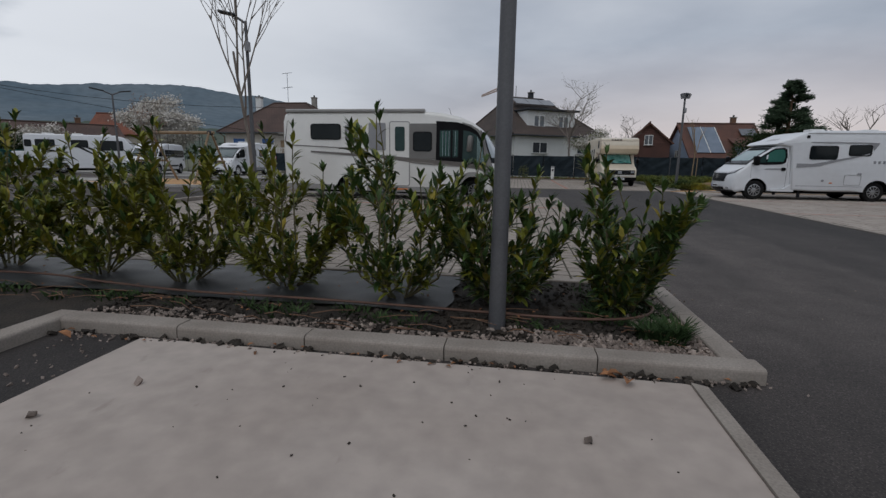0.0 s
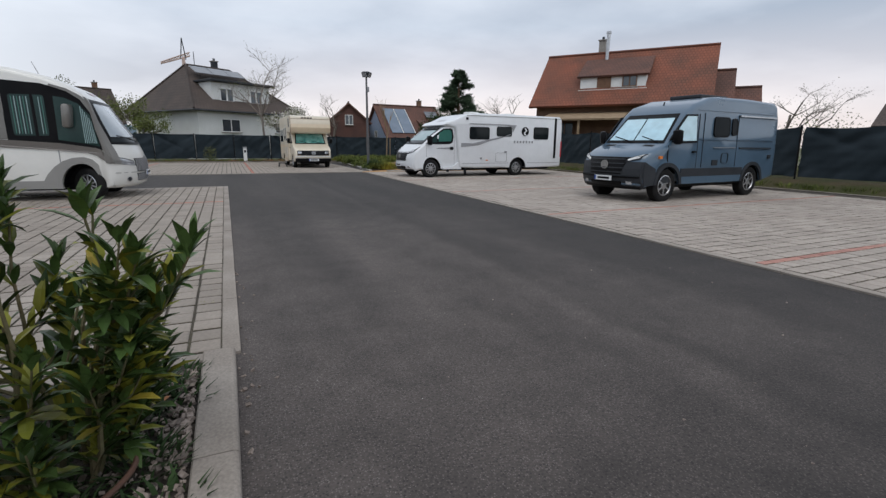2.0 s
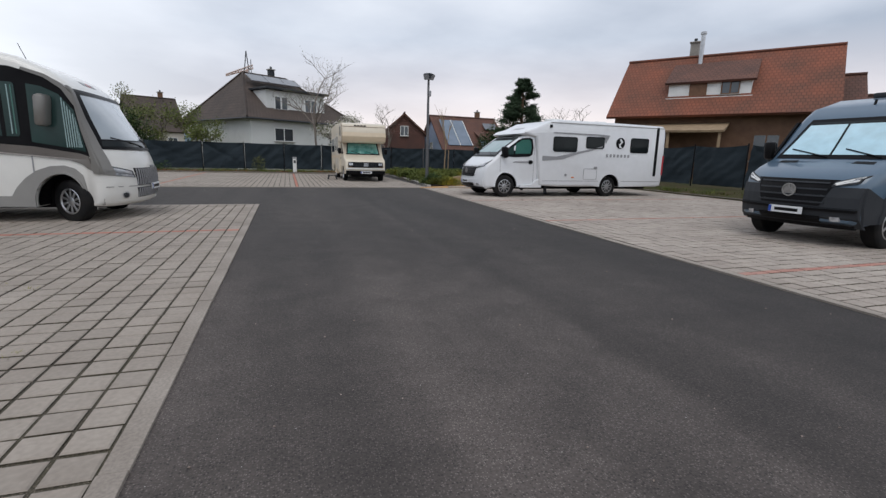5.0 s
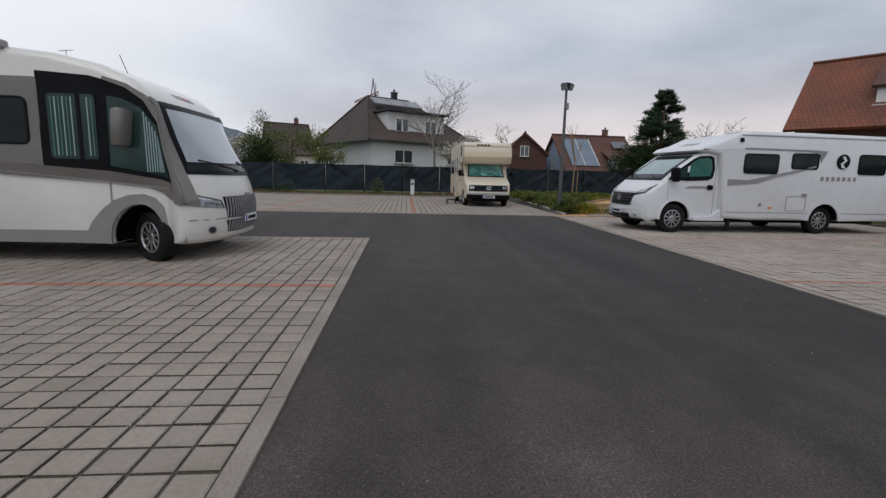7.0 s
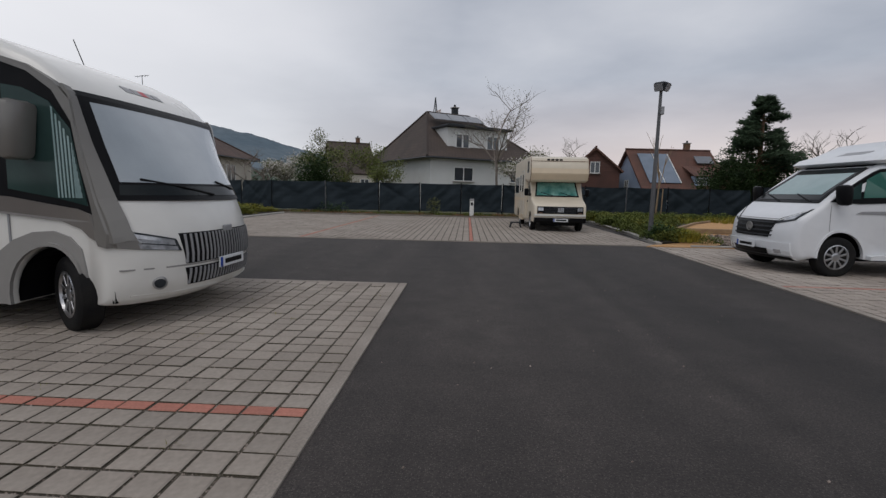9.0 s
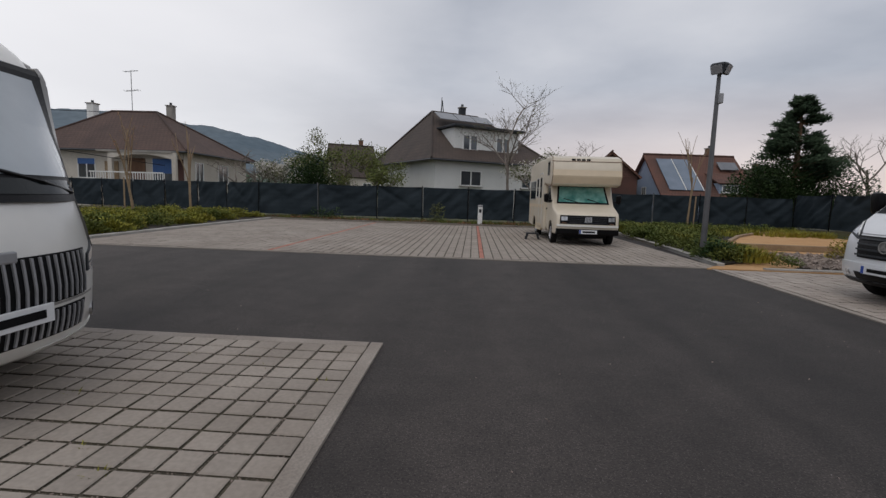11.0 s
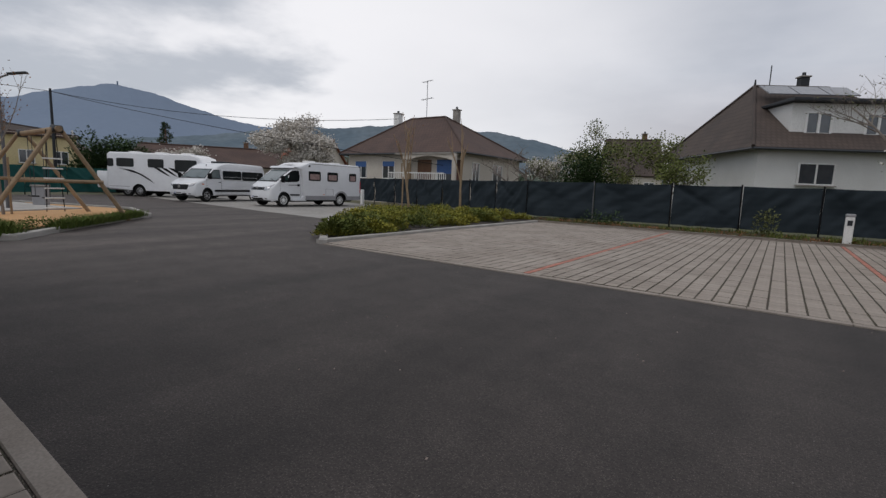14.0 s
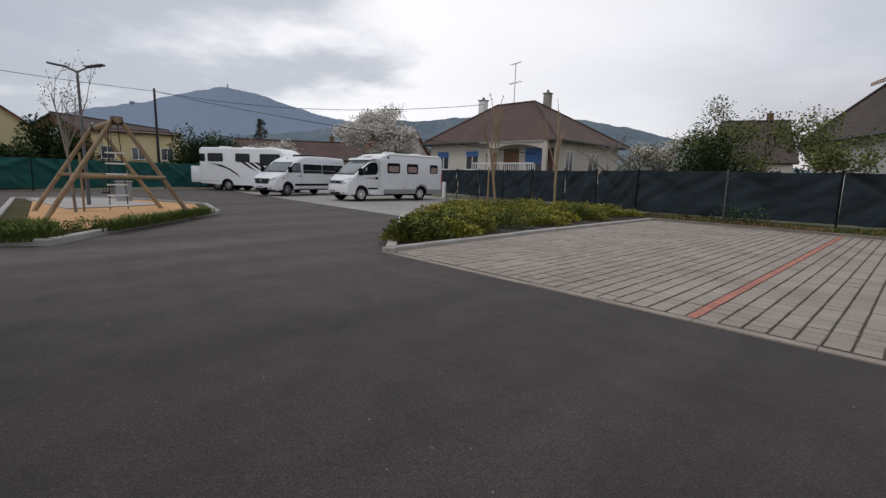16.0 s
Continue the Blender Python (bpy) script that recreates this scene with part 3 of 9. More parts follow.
def arch(xc, r, zb, zc=0.36, n=16):
    a0 = math.asin(max(-0.9, (zb - zc) / r))
    return [(xc - r * math.cos(a0 + (math.pi - 2 * a0) * k / n), zc + r * math.sin(a0 + (math.pi - 2 * a0) * k / n), 0.0) for k in range(n + 1)]


def side_panel(poly, y, warp=straight, proud=0.006, deep=0.03):
    """A panel or pane lying on a vehicle's side at y, from a polygon in x, z."""
    s = 1 if y > 0 else -1
    bm = B()
    out = [bm.verts.new(warp(x, y + s * proud, z)) for x, z in poly]
    inn = [bm.verts.new(warp(x, y - s * deep, z)) for x, z in poly]
    n = len(poly)
    for k in range(n):
        bm.faces.new((out[k], out[(k + 1) % n], inn[(k + 1) % n], inn[k]))
    bm.faces.new(out); bm.faces.new(inn[::-1])
    bmesh.ops.recalc_face_normals(bm, faces=bm.faces)
    return bm


def side_frame(x0, x1, z0, z1, y, r=0.06, t=0.035, warp=straight, proud=0.014):
    """A rounded window surround on a vehicle's side."""
    s = 1 if y > 0 else -1
    a, b = rrect(x0 - t, x1 + t, z0 - t, z1 + t, r + t), rrect(x0, x1, z0, z1, r)
    bm = B()
    n = len(a)
    ao = [bm.verts.new(warp(x, y + s * proud, z)) for x, z in a]
    bo = [bm.verts.new(warp(x, y + s * proud, z)) for x, z in b]
    ai = [bm.verts.new(warp(x, y - s * 0.02, z)) for x, z in a]
    bi = [bm.verts.new(warp(x, y - s * 0.02, z)) for x, z in b]
    for k in range(n):
        j = (k + 1) % n
        bm.faces.new((ao[k], ao[j], bo[j], bo[k])); bm.faces.new((ao[k], ao[j], ai[j], ai[k])); bm.faces.new((bo[k], bo[j], bi[j], bi[k]))
    bmesh.ops.recalc_face_normals(bm, faces=bm.faces)
    return bm


def nose_panel(corners, fx, warp=straight, proud=0.008, n=8, m=6, deep=0.03):
    """A panel on a vehicle's front: corners (y, z) low-left, low-right, up-right, up-left; fx gives the front's x at a height."""
    bm = B()
    (a, b), (c, d), (e, f), (g, h) = corners

    def at(u, v, off):
        y = (a * (1 - u) + c * u) * (1 - v) + (g * (1 - u) + e * u) * v
        z = (b * (1 - u) + d * u) * (1 - v) + (h * (1 - u) + f * u) * v
        return bm.verts.new(warp(fx(z) + off, y, z))
    o = [[at(i / n, j / m, proud) for i in range(n + 1)] for j in range(m + 1)]
    q = [[at(i / n, j / m, -deep) for i in range(n + 1)] for j in range(m + 1)]
    for j in range(m):
        for i in range(n):
            bm.faces.new((o[j][i], o[j][i + 1], o[j + 1][i + 1], o[j + 1][i]))
    rim = [(j, 0) for j in range(m)] + [(m, i) for i in range(n)] + [(j, n) for j in range(m, 0, -1)] + [(0, i) for i in range(n, 0, -1)]
    for k in range(len(rim)):
        (j0, i0), (j1, i1) = rim[k], rim[(k + 1) % len(rim)]
        bm.faces.new((o[j0][i0], o[j1][i1], q[j1][i1], q[j0][i0]))
    bmesh.ops.recalc_face_normals(bm, faces=bm.faces)
    return bm


def front_x(outline):
    pts = sorted([(p[1], p[0]) for p in outline])
    zs, xs = [p[0] for p in pts], [p[1] for p in pts]
    return lambda z: float(np.interp(z, zs, xs))


def wheel(parent, x, y, r=0.36, w=0.22, spokes=10, rim_mat=None, turn=0, bolt=True):
    """A wheel with its tyre and dished rim; the outer face looks away from the vehicle's middle."""
    s = 1 if y > 0 else -1
    hub = new("wheel")
    hub.parent = parent
    hub.matrix_local = pose(x, y, r, 0, 0, turn + (0 if s > 0 else 180))
    ri = r * 0.62
    bm = B()
    lathe(bm, [(ri * 0.97, -w / 2), (ri, -w / 2), (r * 0.93, -w / 2 + 0.005), (r, -w * 0.36), (r, w * 0.36), (r * 0.95, w / 2 - 0.01), (r * 0.86, w / 2), (ri, w / 2 - 0.012), (ri * 0.97, w / 2 - 0.03)], 32)
    part("tyre", bm, TYRE, hub, smooth=True)
    bm = B()
    lathe(bm, [(ri, -w / 2 + 0.02), (ri, w / 2 - 0.012), (ri * 0.93, w / 2 - 0.006), (ri * 0.86, w / 2 - 0.04), (ri * 0.5, w / 2 - 0.07), (ri * 0.36, w / 2 - 0.03), (ri * 0.22, w / 2 - 0.02)], 32)
    part("rim", bm, rim_mat or ALU, hub, smooth=True)
    for k in range(spokes):
        bm = B()
        box(bm, (ri * 0.62, w / 2 - 0.035, 0), (ri * 0.56, 0.03, ri * 0.16), Matrix.Rotation(2 * math.pi * (k + 0.5) / spokes, 4, "Y"), 0.006)
        part("spoke", bm, rim_mat or ALU, hub)
        bm = B()
        a = 2 * math.pi * k / spokes
        box(bm, (ri * 0.68 * math.cos(a), w / 2 - 0.056, ri * 0.68 * math.sin(a)), (ri * 0.16, 0.012, ri * 0.16), None, 0.01)
        part("vent_hole", bm, BLACKP, hub)
    return hub


def plate(parent, x, z, y=0.0):
    """A number plate: white field, blue end, and a plain dark bar for the characters."""
    bm = B(); box(bm, (x, y, z), (0.02, 0.52, 0.115), None, 0.004)
    p = part("number_plate", bm, PLATE, parent)
    bm = B(); box(bm, (x + 0.011, y - 0.235, z), (0.006, 0.045, 0.105))
    part("blue_band", bm, PLATE_B, p)
    bm = B(); box(bm, (x + 0.012, y + 0.02, z), (0.004, 0.36, 0.05))
    part("character_bar", bm, BLACKP, p)


def mirror(parent, x, y, z, h=0.34, w=0.2, material=None):
    s = 1 if y > 0 else -1
    bm = B()
    box(bm, (x, y + s * 0.16, z), (0.15, w, h), None, 0.06)
    for v in bm.verts:                      # narrower towards its foot and its outer edge
        f = (v.co.z - z) / h
        v.co.y = y + s * 0.16 + (v.co.y - y - s * 0.16) * (1 + 0.22 * f)
        v.co.x += 0.05 * (0.5 - abs(v.co.y - y) / (w + 0.1)) + 0.04 * f
    m = part("wing_mirror", bm, material or BLACKP, parent, smooth=True)
    bm = B()
    tube(bm, [(x - 0.02, y - s * 0.02, z - h * 0.3), (x, y + s * 0.12, z - h * 0.25)], 0.03)
    part("mirror_arm", bm, BLACKP, m)
    bm = B()
    box(bm, (x - 0.066, y + s * 0.16, z), (0.006, w * 0.8, h * 0.85))
    part("mirror_glass", bm, GLASS, m)


def wipers(parent, fx, warp, zb, spread=0.7):
    for y0, y1 in ((-spread, -0.05), (0.15, spread)):
        bm = B()
        tube(bm, [Vector(warp(fx(zb + dz) + 0.03, y0 + (y1 - y0) * f, zb + dz)) for f, dz in ((0, 0.14), (0.5, 0.07), (1, 0.0))], 0.012, 5)
        part("wiper", bm, BLACKP, parent)


def side_window(parent, x0, x1, z0, z1, y, material=None, warp=straight, r=0.06, frame_mat=None):
    p = part("side_window", side_panel(rrect(x0, x1, z0, z1, r), y, warp, 0.008), material or GLASS, parent)
    part("window_frame", side_frame(x0, x1, z0, z1, y, r, 0.03, warp), frame_mat or BLACKP, p)
    return p


def wheel_well(ob, xc, r, W, zc=0.36, zb=0.28):
    """Dark liners inside the two wheel arches of an axle, and the dark space between them."""
    lo, hi = arch(xc, r - 0.03, zb, zc), arch(xc, r - 0.003, zb, zc)
    bm = B()
    ring = [(p[0], p[1]) for p in hi] + [(p[0], p[1]) for p in lo[::-1]]
    n = len(ring)
    for s in (-1, 1):
        a = [bm.verts.new((x, s * 0.74, z)) for x, z in ring]
        b = [bm.verts.new((x, s * (W / 2 - 0.035), z)) for x, z in ring]
        for k in range(n):
            bm.faces.new((a[k], a[(k + 1) % n], b[(k + 1) % n], b[k]))
    core = [(p[0], p[1]) for p in lo]
    a = [bm.verts.new((x, -0.74, z)) for x, z in core]
    b = [bm.verts.new((x, 0.74, z)) for x, z in core]
    m = len(core)
    for k in range(m):
        bm.faces.new((a[k], a[(k + 1) % m], b[(k + 1) % m], b[k]))
    bm.faces.new(a); bm.faces.new(b[::-1])
    bmesh.ops.recalc_face_normals(bm, faces=bm.faces)
    return part("wheel_well", bm, BLACKP, ob)

# ---- vehicles (x forward, front axle at the origin, on the ground) ----
def underbody(ob, x0, x1, w, z0=0.22, z1=0.75):
    bm = B(); box(bm, ((x0 + x1) / 2, 0, (z0 + z1) / 2), (x1 - x0, w, z1 - z0), None, 0.04)
    part("underbody", bm, BLACKP, ob)
    # floor pan under the whole body
    bm = B(); box(bm, ((x0 + x1) / 2 - 0.3, 0, 0.42), (x1 - x0 - 1.2, w + 0.55, 0.10), None, 0.02)
    part("floor_pan", bm, BLACKP, ob)


def a_class_motorhome(m):
    ob = empty("motorhome", m, "large white fully integrated motorhome with taupe band, parked on grey pavers", "motorhome")
    RA, W = -4.17, 2.27

    def warp(x, y, z):
        f = max(0.0, (x + 0.15) / 1.5)
        yy = y * (1 - 0.012 * f * f)
        k = max(0.0, min(1.0, (x + 0.6) / 1.4))
        t = max(0.0, (z - 2.2) / 0.7)
        e = max(0.0, min(1.0, (x - 0.42) / 0.8))
        return (x - 0.25 * k - 0.30 * max(0.0, x) / 1.35 - (0.10 * k + 0.38 * e) * (abs(y) / 1.135) ** 2.8 + 0.18 * k, yy * (1 - 0.05 * t * t), z)
    o = [(1.12, 0.27, 0.05), (1.27, 0.33, 0.07), (1.33, 0.50, 0.10), (1.35, 0.72), (1.33, 0.90), (1.27, 1.08), (1.19, 1.24), (0.97, 1.52), (0.68, 1.87), (0.42, 2.16), (0.22, 2.33), (-0.08, 2.50), (-0.5, 2.67), (-1.1, 2.80), (-1.9, 2.87),
         (-4.0, 2.86), (-6.25, 2.84), (-6.42, 2.74), (-6.48, 2.5), (-6.5, 1.4), (-6.47, 0.45), (-6.4, 0.34)]
    o += [(-5.2, 0.30)] + arch(RA, 0.47, 0.30) + [(-3.2, 0.30), (-1.6, 0.28)] + arch(0, 0.47, 0.28) + [(0.9, 0.27, 0.03)]
    fx = front_x(o[:14])
    part("body", hull(o, W, 0.13, warp), CREAM_W, ob, smooth=50)
    underbody(ob, -6.2, 0.42, 1.4)
    wheel_well(ob, 0, 0.47, W, 0.36, 0.30); wheel_well(ob, RA, 0.47, W, 0.36, 0.32)
    # windscreen with black surround, blind drawn
    ws = part("windscreen", nose_panel([(-1.10, 1.25), (1.10, 1.25), (1.09, 2.22), (-1.09, 2.22)], fx, warp, 0.030, 34, 22), BLACKP, ob, "black-edged windscreen with a white blind drawn")
    part("blind", nose_panel([(-0.99, 1.42), (0.99, 1.42), (0.98, 2.13), (-0.98, 2.13)], fx, warp, 0.036, 34, 20), SHADE_W, ws)
    part("dashboard_strip", nose_panel([(-1.02, 1.30), (1.02, 1.30), (1.00, 1.395), (-1.00, 1.395)], fx, warp, 0.0355, 34, 3), GLASS, ws)
    wipers(ob, lambda z: fx(z) + 0.022, warp, 1.31, 0.85)
    # grille of upright ribs, with the lower one
    part("crease", nose_panel([(-1.10, 0.60), (1.10, 0.60), (1.10, 0.615), (-1.10, 0.615)], fx, warp, 0.004, 14, 1), SILVERG, ob)
    for z0, z1, hw in ((0.62, 0.93, 0.70), (0.40, 0.58, 0.66)):
        g = part("grille", nose_panel([(-hw * 0.93, z0), (hw * 0.93, z0), (hw, z1), (-hw, z1)], fx, warp, 0.006, 14, 3), BLACKP, ob)
        for k in range(23):
            y = -hw * 0.93 + 1.86 * hw * k / 22
            part("grille_rib", nose_panel([(y - 0.007, z0 + 0.01), (y + 0.007, z0 + 0.01), (y + 0.007, z1 - 0.01), (y - 0.007, z1 - 0.01)], fx, warp, 0.022, 1, 3), MIDGREY, g)
    bm = B(); box(bm, (warp(fx(0.94), 0, 0.94)[0] + 0.012, 0, 0.94), (0.03, 0.17, 0.07), None, 0.012)
    part("badge", bm, MIDGREY, ob)
    plate(ob, warp(fx(0.58), 0, 0.58)[0] + 0.035, 0.58)
    for s in (-1, 1):
        part("bumper_lip", nose_panel([(s * 0.2, 0.27), (s * 1.0, 0.27), (s * 1.04, 0.36), (s * 0.2, 0.34)], fx, warp, 0.012, 8, 2), CREAM_W, ob)
        hl = part("headlight", nose_panel([(s * 0.70, 0.76), (s * 1.02, 0.80), (s * 1.04, 0.97), (s * 0.74, 0.88)], fx, warp, 0.016, 8, 3), DARKP, ob, "slim clear headlight")
        part("light_bar", nose_panel([(s * 0.75, 0.82), (s * 1.0, 0.86), (s * 1.02, 0.945), (s * 0.76, 0.87)], fx, warp, 0.02, 8, 2), LENS, hl)
        part("lamp_lens", nose_panel([(s * 0.73, 0.765), (s * 1.0, 0.805), (s * 1.01, 0.855), (s * 0.74, 0.805)], fx, warp, 0.02, 8, 2), LENS, hl)
        part("lamp_surround", nose_panel([(s * 0.97, 0.79), (s * 1.12, 0.82), (s * 1.135, 1.02), (s * 1.03, 1.0)], fx, warp, 0.018, 5, 5), PILLAR_G, ob)
        fog = B(); lathe(fog, [(0.05, 0), (0.05, 0.012), (0.03, 0.02)], 16)
        f = part("fog_lamp", fog, DARKP, ob)
        fog = B(); lathe(fog, [(0.066, 0), (0.066, 0.016), (0.052, 0.018), (0.052, 0.008)], 16)
        part("fog_rim", fog, ALU, f)
        q = Vector(warp(fx(0.46) - 0.012, s * 0.86, 0.46))
        f.matrix_local = Matrix.Translation(q) @ Matrix.Rotation(radians(-90 + s * 38), 4, "Z")
        y = s * W / 2
        # silver front pillar that runs down into the lamp
        part("corner_pillar", nose_panel([(s * 1.03, 0.90), (s * 1.142, 0.86), (s * 1.142, 2.26), (s * 1.085, 2.24)], fx, warp, 0.034, 8, 28), PILLAR_G, ob)
        part("front_pillar", side_panel([(1.10, 0.93), (1.20, 0.84), (1.31, 0.82), (1.32, 0.95), (1.27, 1.08), (1.19, 1.23), (0.97, 1.51), (0.68, 1.86), (0.46, 2.12), (0.22, 2.28), (-0.10, 2.42), (-0.42, 2.50), (-0.44, 2.46), (-0.10, 2.36), (0.20, 2.20), (0.48, 1.93), (0.79, 1.56), (1.02, 1.26), (1.13, 1.06)], y, warp, 0.021), PILLAR_G, ob, "pewter-grey front pillar")
        part("window_band", side_panel([(1.08, 1.12), (0.79, 1.57), (0.48, 1.95), (0.20, 2.22), (-0.12, 2.38), (-0.60, 2.50), (-1.28, 2.54), (-1.28, 1.30), (-0.5, 1.25), (0.0, 1.20), (0.5, 1.15)], y, warp, 0.010), BLACKP, ob)
        part("cab_window", side_panel([(0.93, 1.20), (0.69, 1.53), (0.41, 1.87), (0.13, 2.11), (-0.16, 2.22), (-0.38, 2.25), (-0.40, 1.34), (0.2, 1.26)], y, warp, 0.016), GLASS_G, ob)
        part("cab_window", side_panel(rrect(-1.16, -0.56, 1.42, 2.26, 0.05), y, warp, 0.015), GLASS_G, ob)
        part("window_bar", side_panel(rrect(-0.80, -0.745, 1.42, 2.26, 0.01), y, warp, 0.019), BLACKP, ob)
        for k in range(11):
            x = -1.12 + 0.05 * k
            if not -0.83 < x < -0.70:
                part("curtain_fold", side_panel([(x, 1.46), (x + 0.016, 1.46), (x + 0.02, 2.22), (x + 0.004, 2.22)], y, warp, 0.0185, 0.01), SHADE_G if k % 2 else GLASS_T, ob)
        # curtains seen as pale folds behind the glass
        for k in range(13):
            x = 0.80 - 0.050 * k
            part("curtain_fold", side_panel([(x, 1.27), (x - 0.022, 1.27), (x - 0.036, min(2.1, 1.32 + 0.062 * k)), (x - 0.012, min(2.1, 1.31 + 0.062 * k))], y, warp, 0.0185, 0.01), SHADE_G, ob)
        band = [(1.16, 0.88), (1.04, 1.06), (0.98, 1.13), (0.5, 1.17), (-0.4, 1.27), (-1.8, 1.36), (-3.0, 1.46), (-5.5, 1.58), (-5.5, 1.53), (-3.0, 1.36), (-1.8, 1.20), (-0.5, 1.12), (0.2, 1.06), (0.62, 0.99), (0.92, 0.92)]
        part("side_stripe", side_panel(band, y, warp, 0.018), TAUPE, ob, "taupe side stripe")
        part("skirt_trim", side_panel([(-0.58, 0.285), (-0.50, 0.52), (-0.62, 0.46), (-3.55, 0.46), (-3.6, 0.30)], y, warp, 0.010), SILVERG, ob)
        part("rear_skirt", side_panel([(-4.68, 0.32), (-4.7, 0.48), (-6.4, 0.50), (-6.42, 0.36)], y, warp, 0.010), SILVERG, ob)
        ar = [(-0.86, 0.285), (-0.82, 0.42), (-0.72, 0.60), (-0.58, 0.76), (-0.40, 0.88), (-0.18, 0.955), (0.06, 0.97), (0.28, 0.92), (0.47, 0.81), (0.62, 0.66), (0.74, 0.48), (0.86, 0.29)]
        inn = arch(0, 0.475, 0.28)
        part("wheel_arch", side_panel(ar + [(p[0], p[1]) for p in inn[::-1]], y, warp, 0.016, 0.05), SILVERG, ob, "silver wheel arch trim")
        part("arch_lip", side_panel([p[:2] for p in arch(0, 0.505, 0.28)] + [p[:2] for p in arch(0, 0.472, 0.28)[::-1]], y, warp, 0.034, 0.05), SILVERG, ob)
        side_window(ob, -5.46, -4.48, 1.97, 2.42, y, GLASS, warp)
        part("upper_panel", side_panel(rrect(-3.50, -2.94, 1.62, 2.48, 0.03), y, warp, 0.007), MIDGREY, ob, "grey side panel")
        if s < 0:
            d = part("entrance_door", side_panel(rrect(-2.78, -2.16, 0.50, 2.50, 0.05), y, warp, 0.010), CREAM_W, ob)
            part("door_frame", side_frame(-2.78, -2.16, 0.50, 2.50, y, 0.05, 0.03, warp), SILVERG, d)
            part("door_window", side_panel(rrect(-2.62, -2.30, 1.60, 2.36, 0.06), y, warp, 0.016), GLASS_G, d)
            part("door_handle", side_panel(rrect(-2.75, -2.66, 1.30, 1.42, 0.02), y, warp, 0.03), BLACKP, d)
            part("step_lamp", side_panel(rrect(-2.7, -2.2, 0.36, 0.40, 0.01), y, warp, 0.02), ORANGE_L, ob)
        part("cab_side_panel", side_panel(rrect(-2.13, -1.27, 1.34, 2.46, 0.04), y, warp, 0.007), PILLAR_G, ob, "pewter-grey side panel")
        side_window(ob, -2.00, -1.44, 1.62, 2.18, y, GLASS, warp)
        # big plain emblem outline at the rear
        for r in (rrect(-4.30, -3.72, 1.92, 2.0, 0.03), rrect(-4.30, -3.72, 2.32, 2.40, 0.03), rrect(-4.30, -4.22, 1.97, 2.36, 0.03)):
            part("emblem_bar", side_panel(r, y, warp, 0.008), MIDGREY, ob)
        part("thin_line", side_panel([(-6.3, 2.52), (-6.3, 2.54), (-6.38, 1.9), (-6.33, 1.78), (-3.6, 1.66), (-3.6, 1.635), (-6.35, 1.75), (-6.41, 1.9)], y, warp, 0.007), TAUPE, ob)
        wheel(ob, 0, s * 0.96, turn=-33)
        wheel(ob, RA, s * 0.97)
        mirror(ob, -0.18, y - s * 0.02, 1.84, 0.50, 0.26, PILLAR_G)
        part("cab_line", side_panel([(-0.45, 0.56), (-0.43, 0.56), (-0.43, 1.2), (-0.45, 1.2)], y, warp, 0.008), MIDGREY, ob)
    bm = B(); box(bm, (-4.0, -1.06, 2.86), (4.7, 0.16, 0.11), None, 0.03)
    part("awning_case", bm, SILVERG, ob, "grey awning case along the roof edge")
    bm = B(); box(bm, (-2.5, 0.1, 2.90), (0.9, 0.7, 0.07), None, 0.03)
    part("roof_hatch", bm, DARKP, ob)
    bm = B(); box(bm, (-3.6, 0.3, 2.97), (0.35, 0.35, 0.2), None, 0.08)
    part("roof_dome", bm, MIDGREY, ob)
    bm = B(); tube(bm, [(-1.0, 0.5, 2.8), (-1.12, 0.5, 3.12)], 0.006, 5)
    part("whip_aerial", bm, BLACKP, ob)
    for dy, c in ((-0.24, MIDGREY), (-0.1, MIDGREY), (0.0, RED_L), (0.1, MIDGREY), (0.24, MIDGREY)):
        part("roof_emblem", nose_panel([(dy - 0.06, 2.36), (dy + 0.06, 2.36), (dy + 0.05, 2.42), (dy - 0.05, 2.42)], fx, warp, 0.01, 2, 2), c, ob)
    return ob


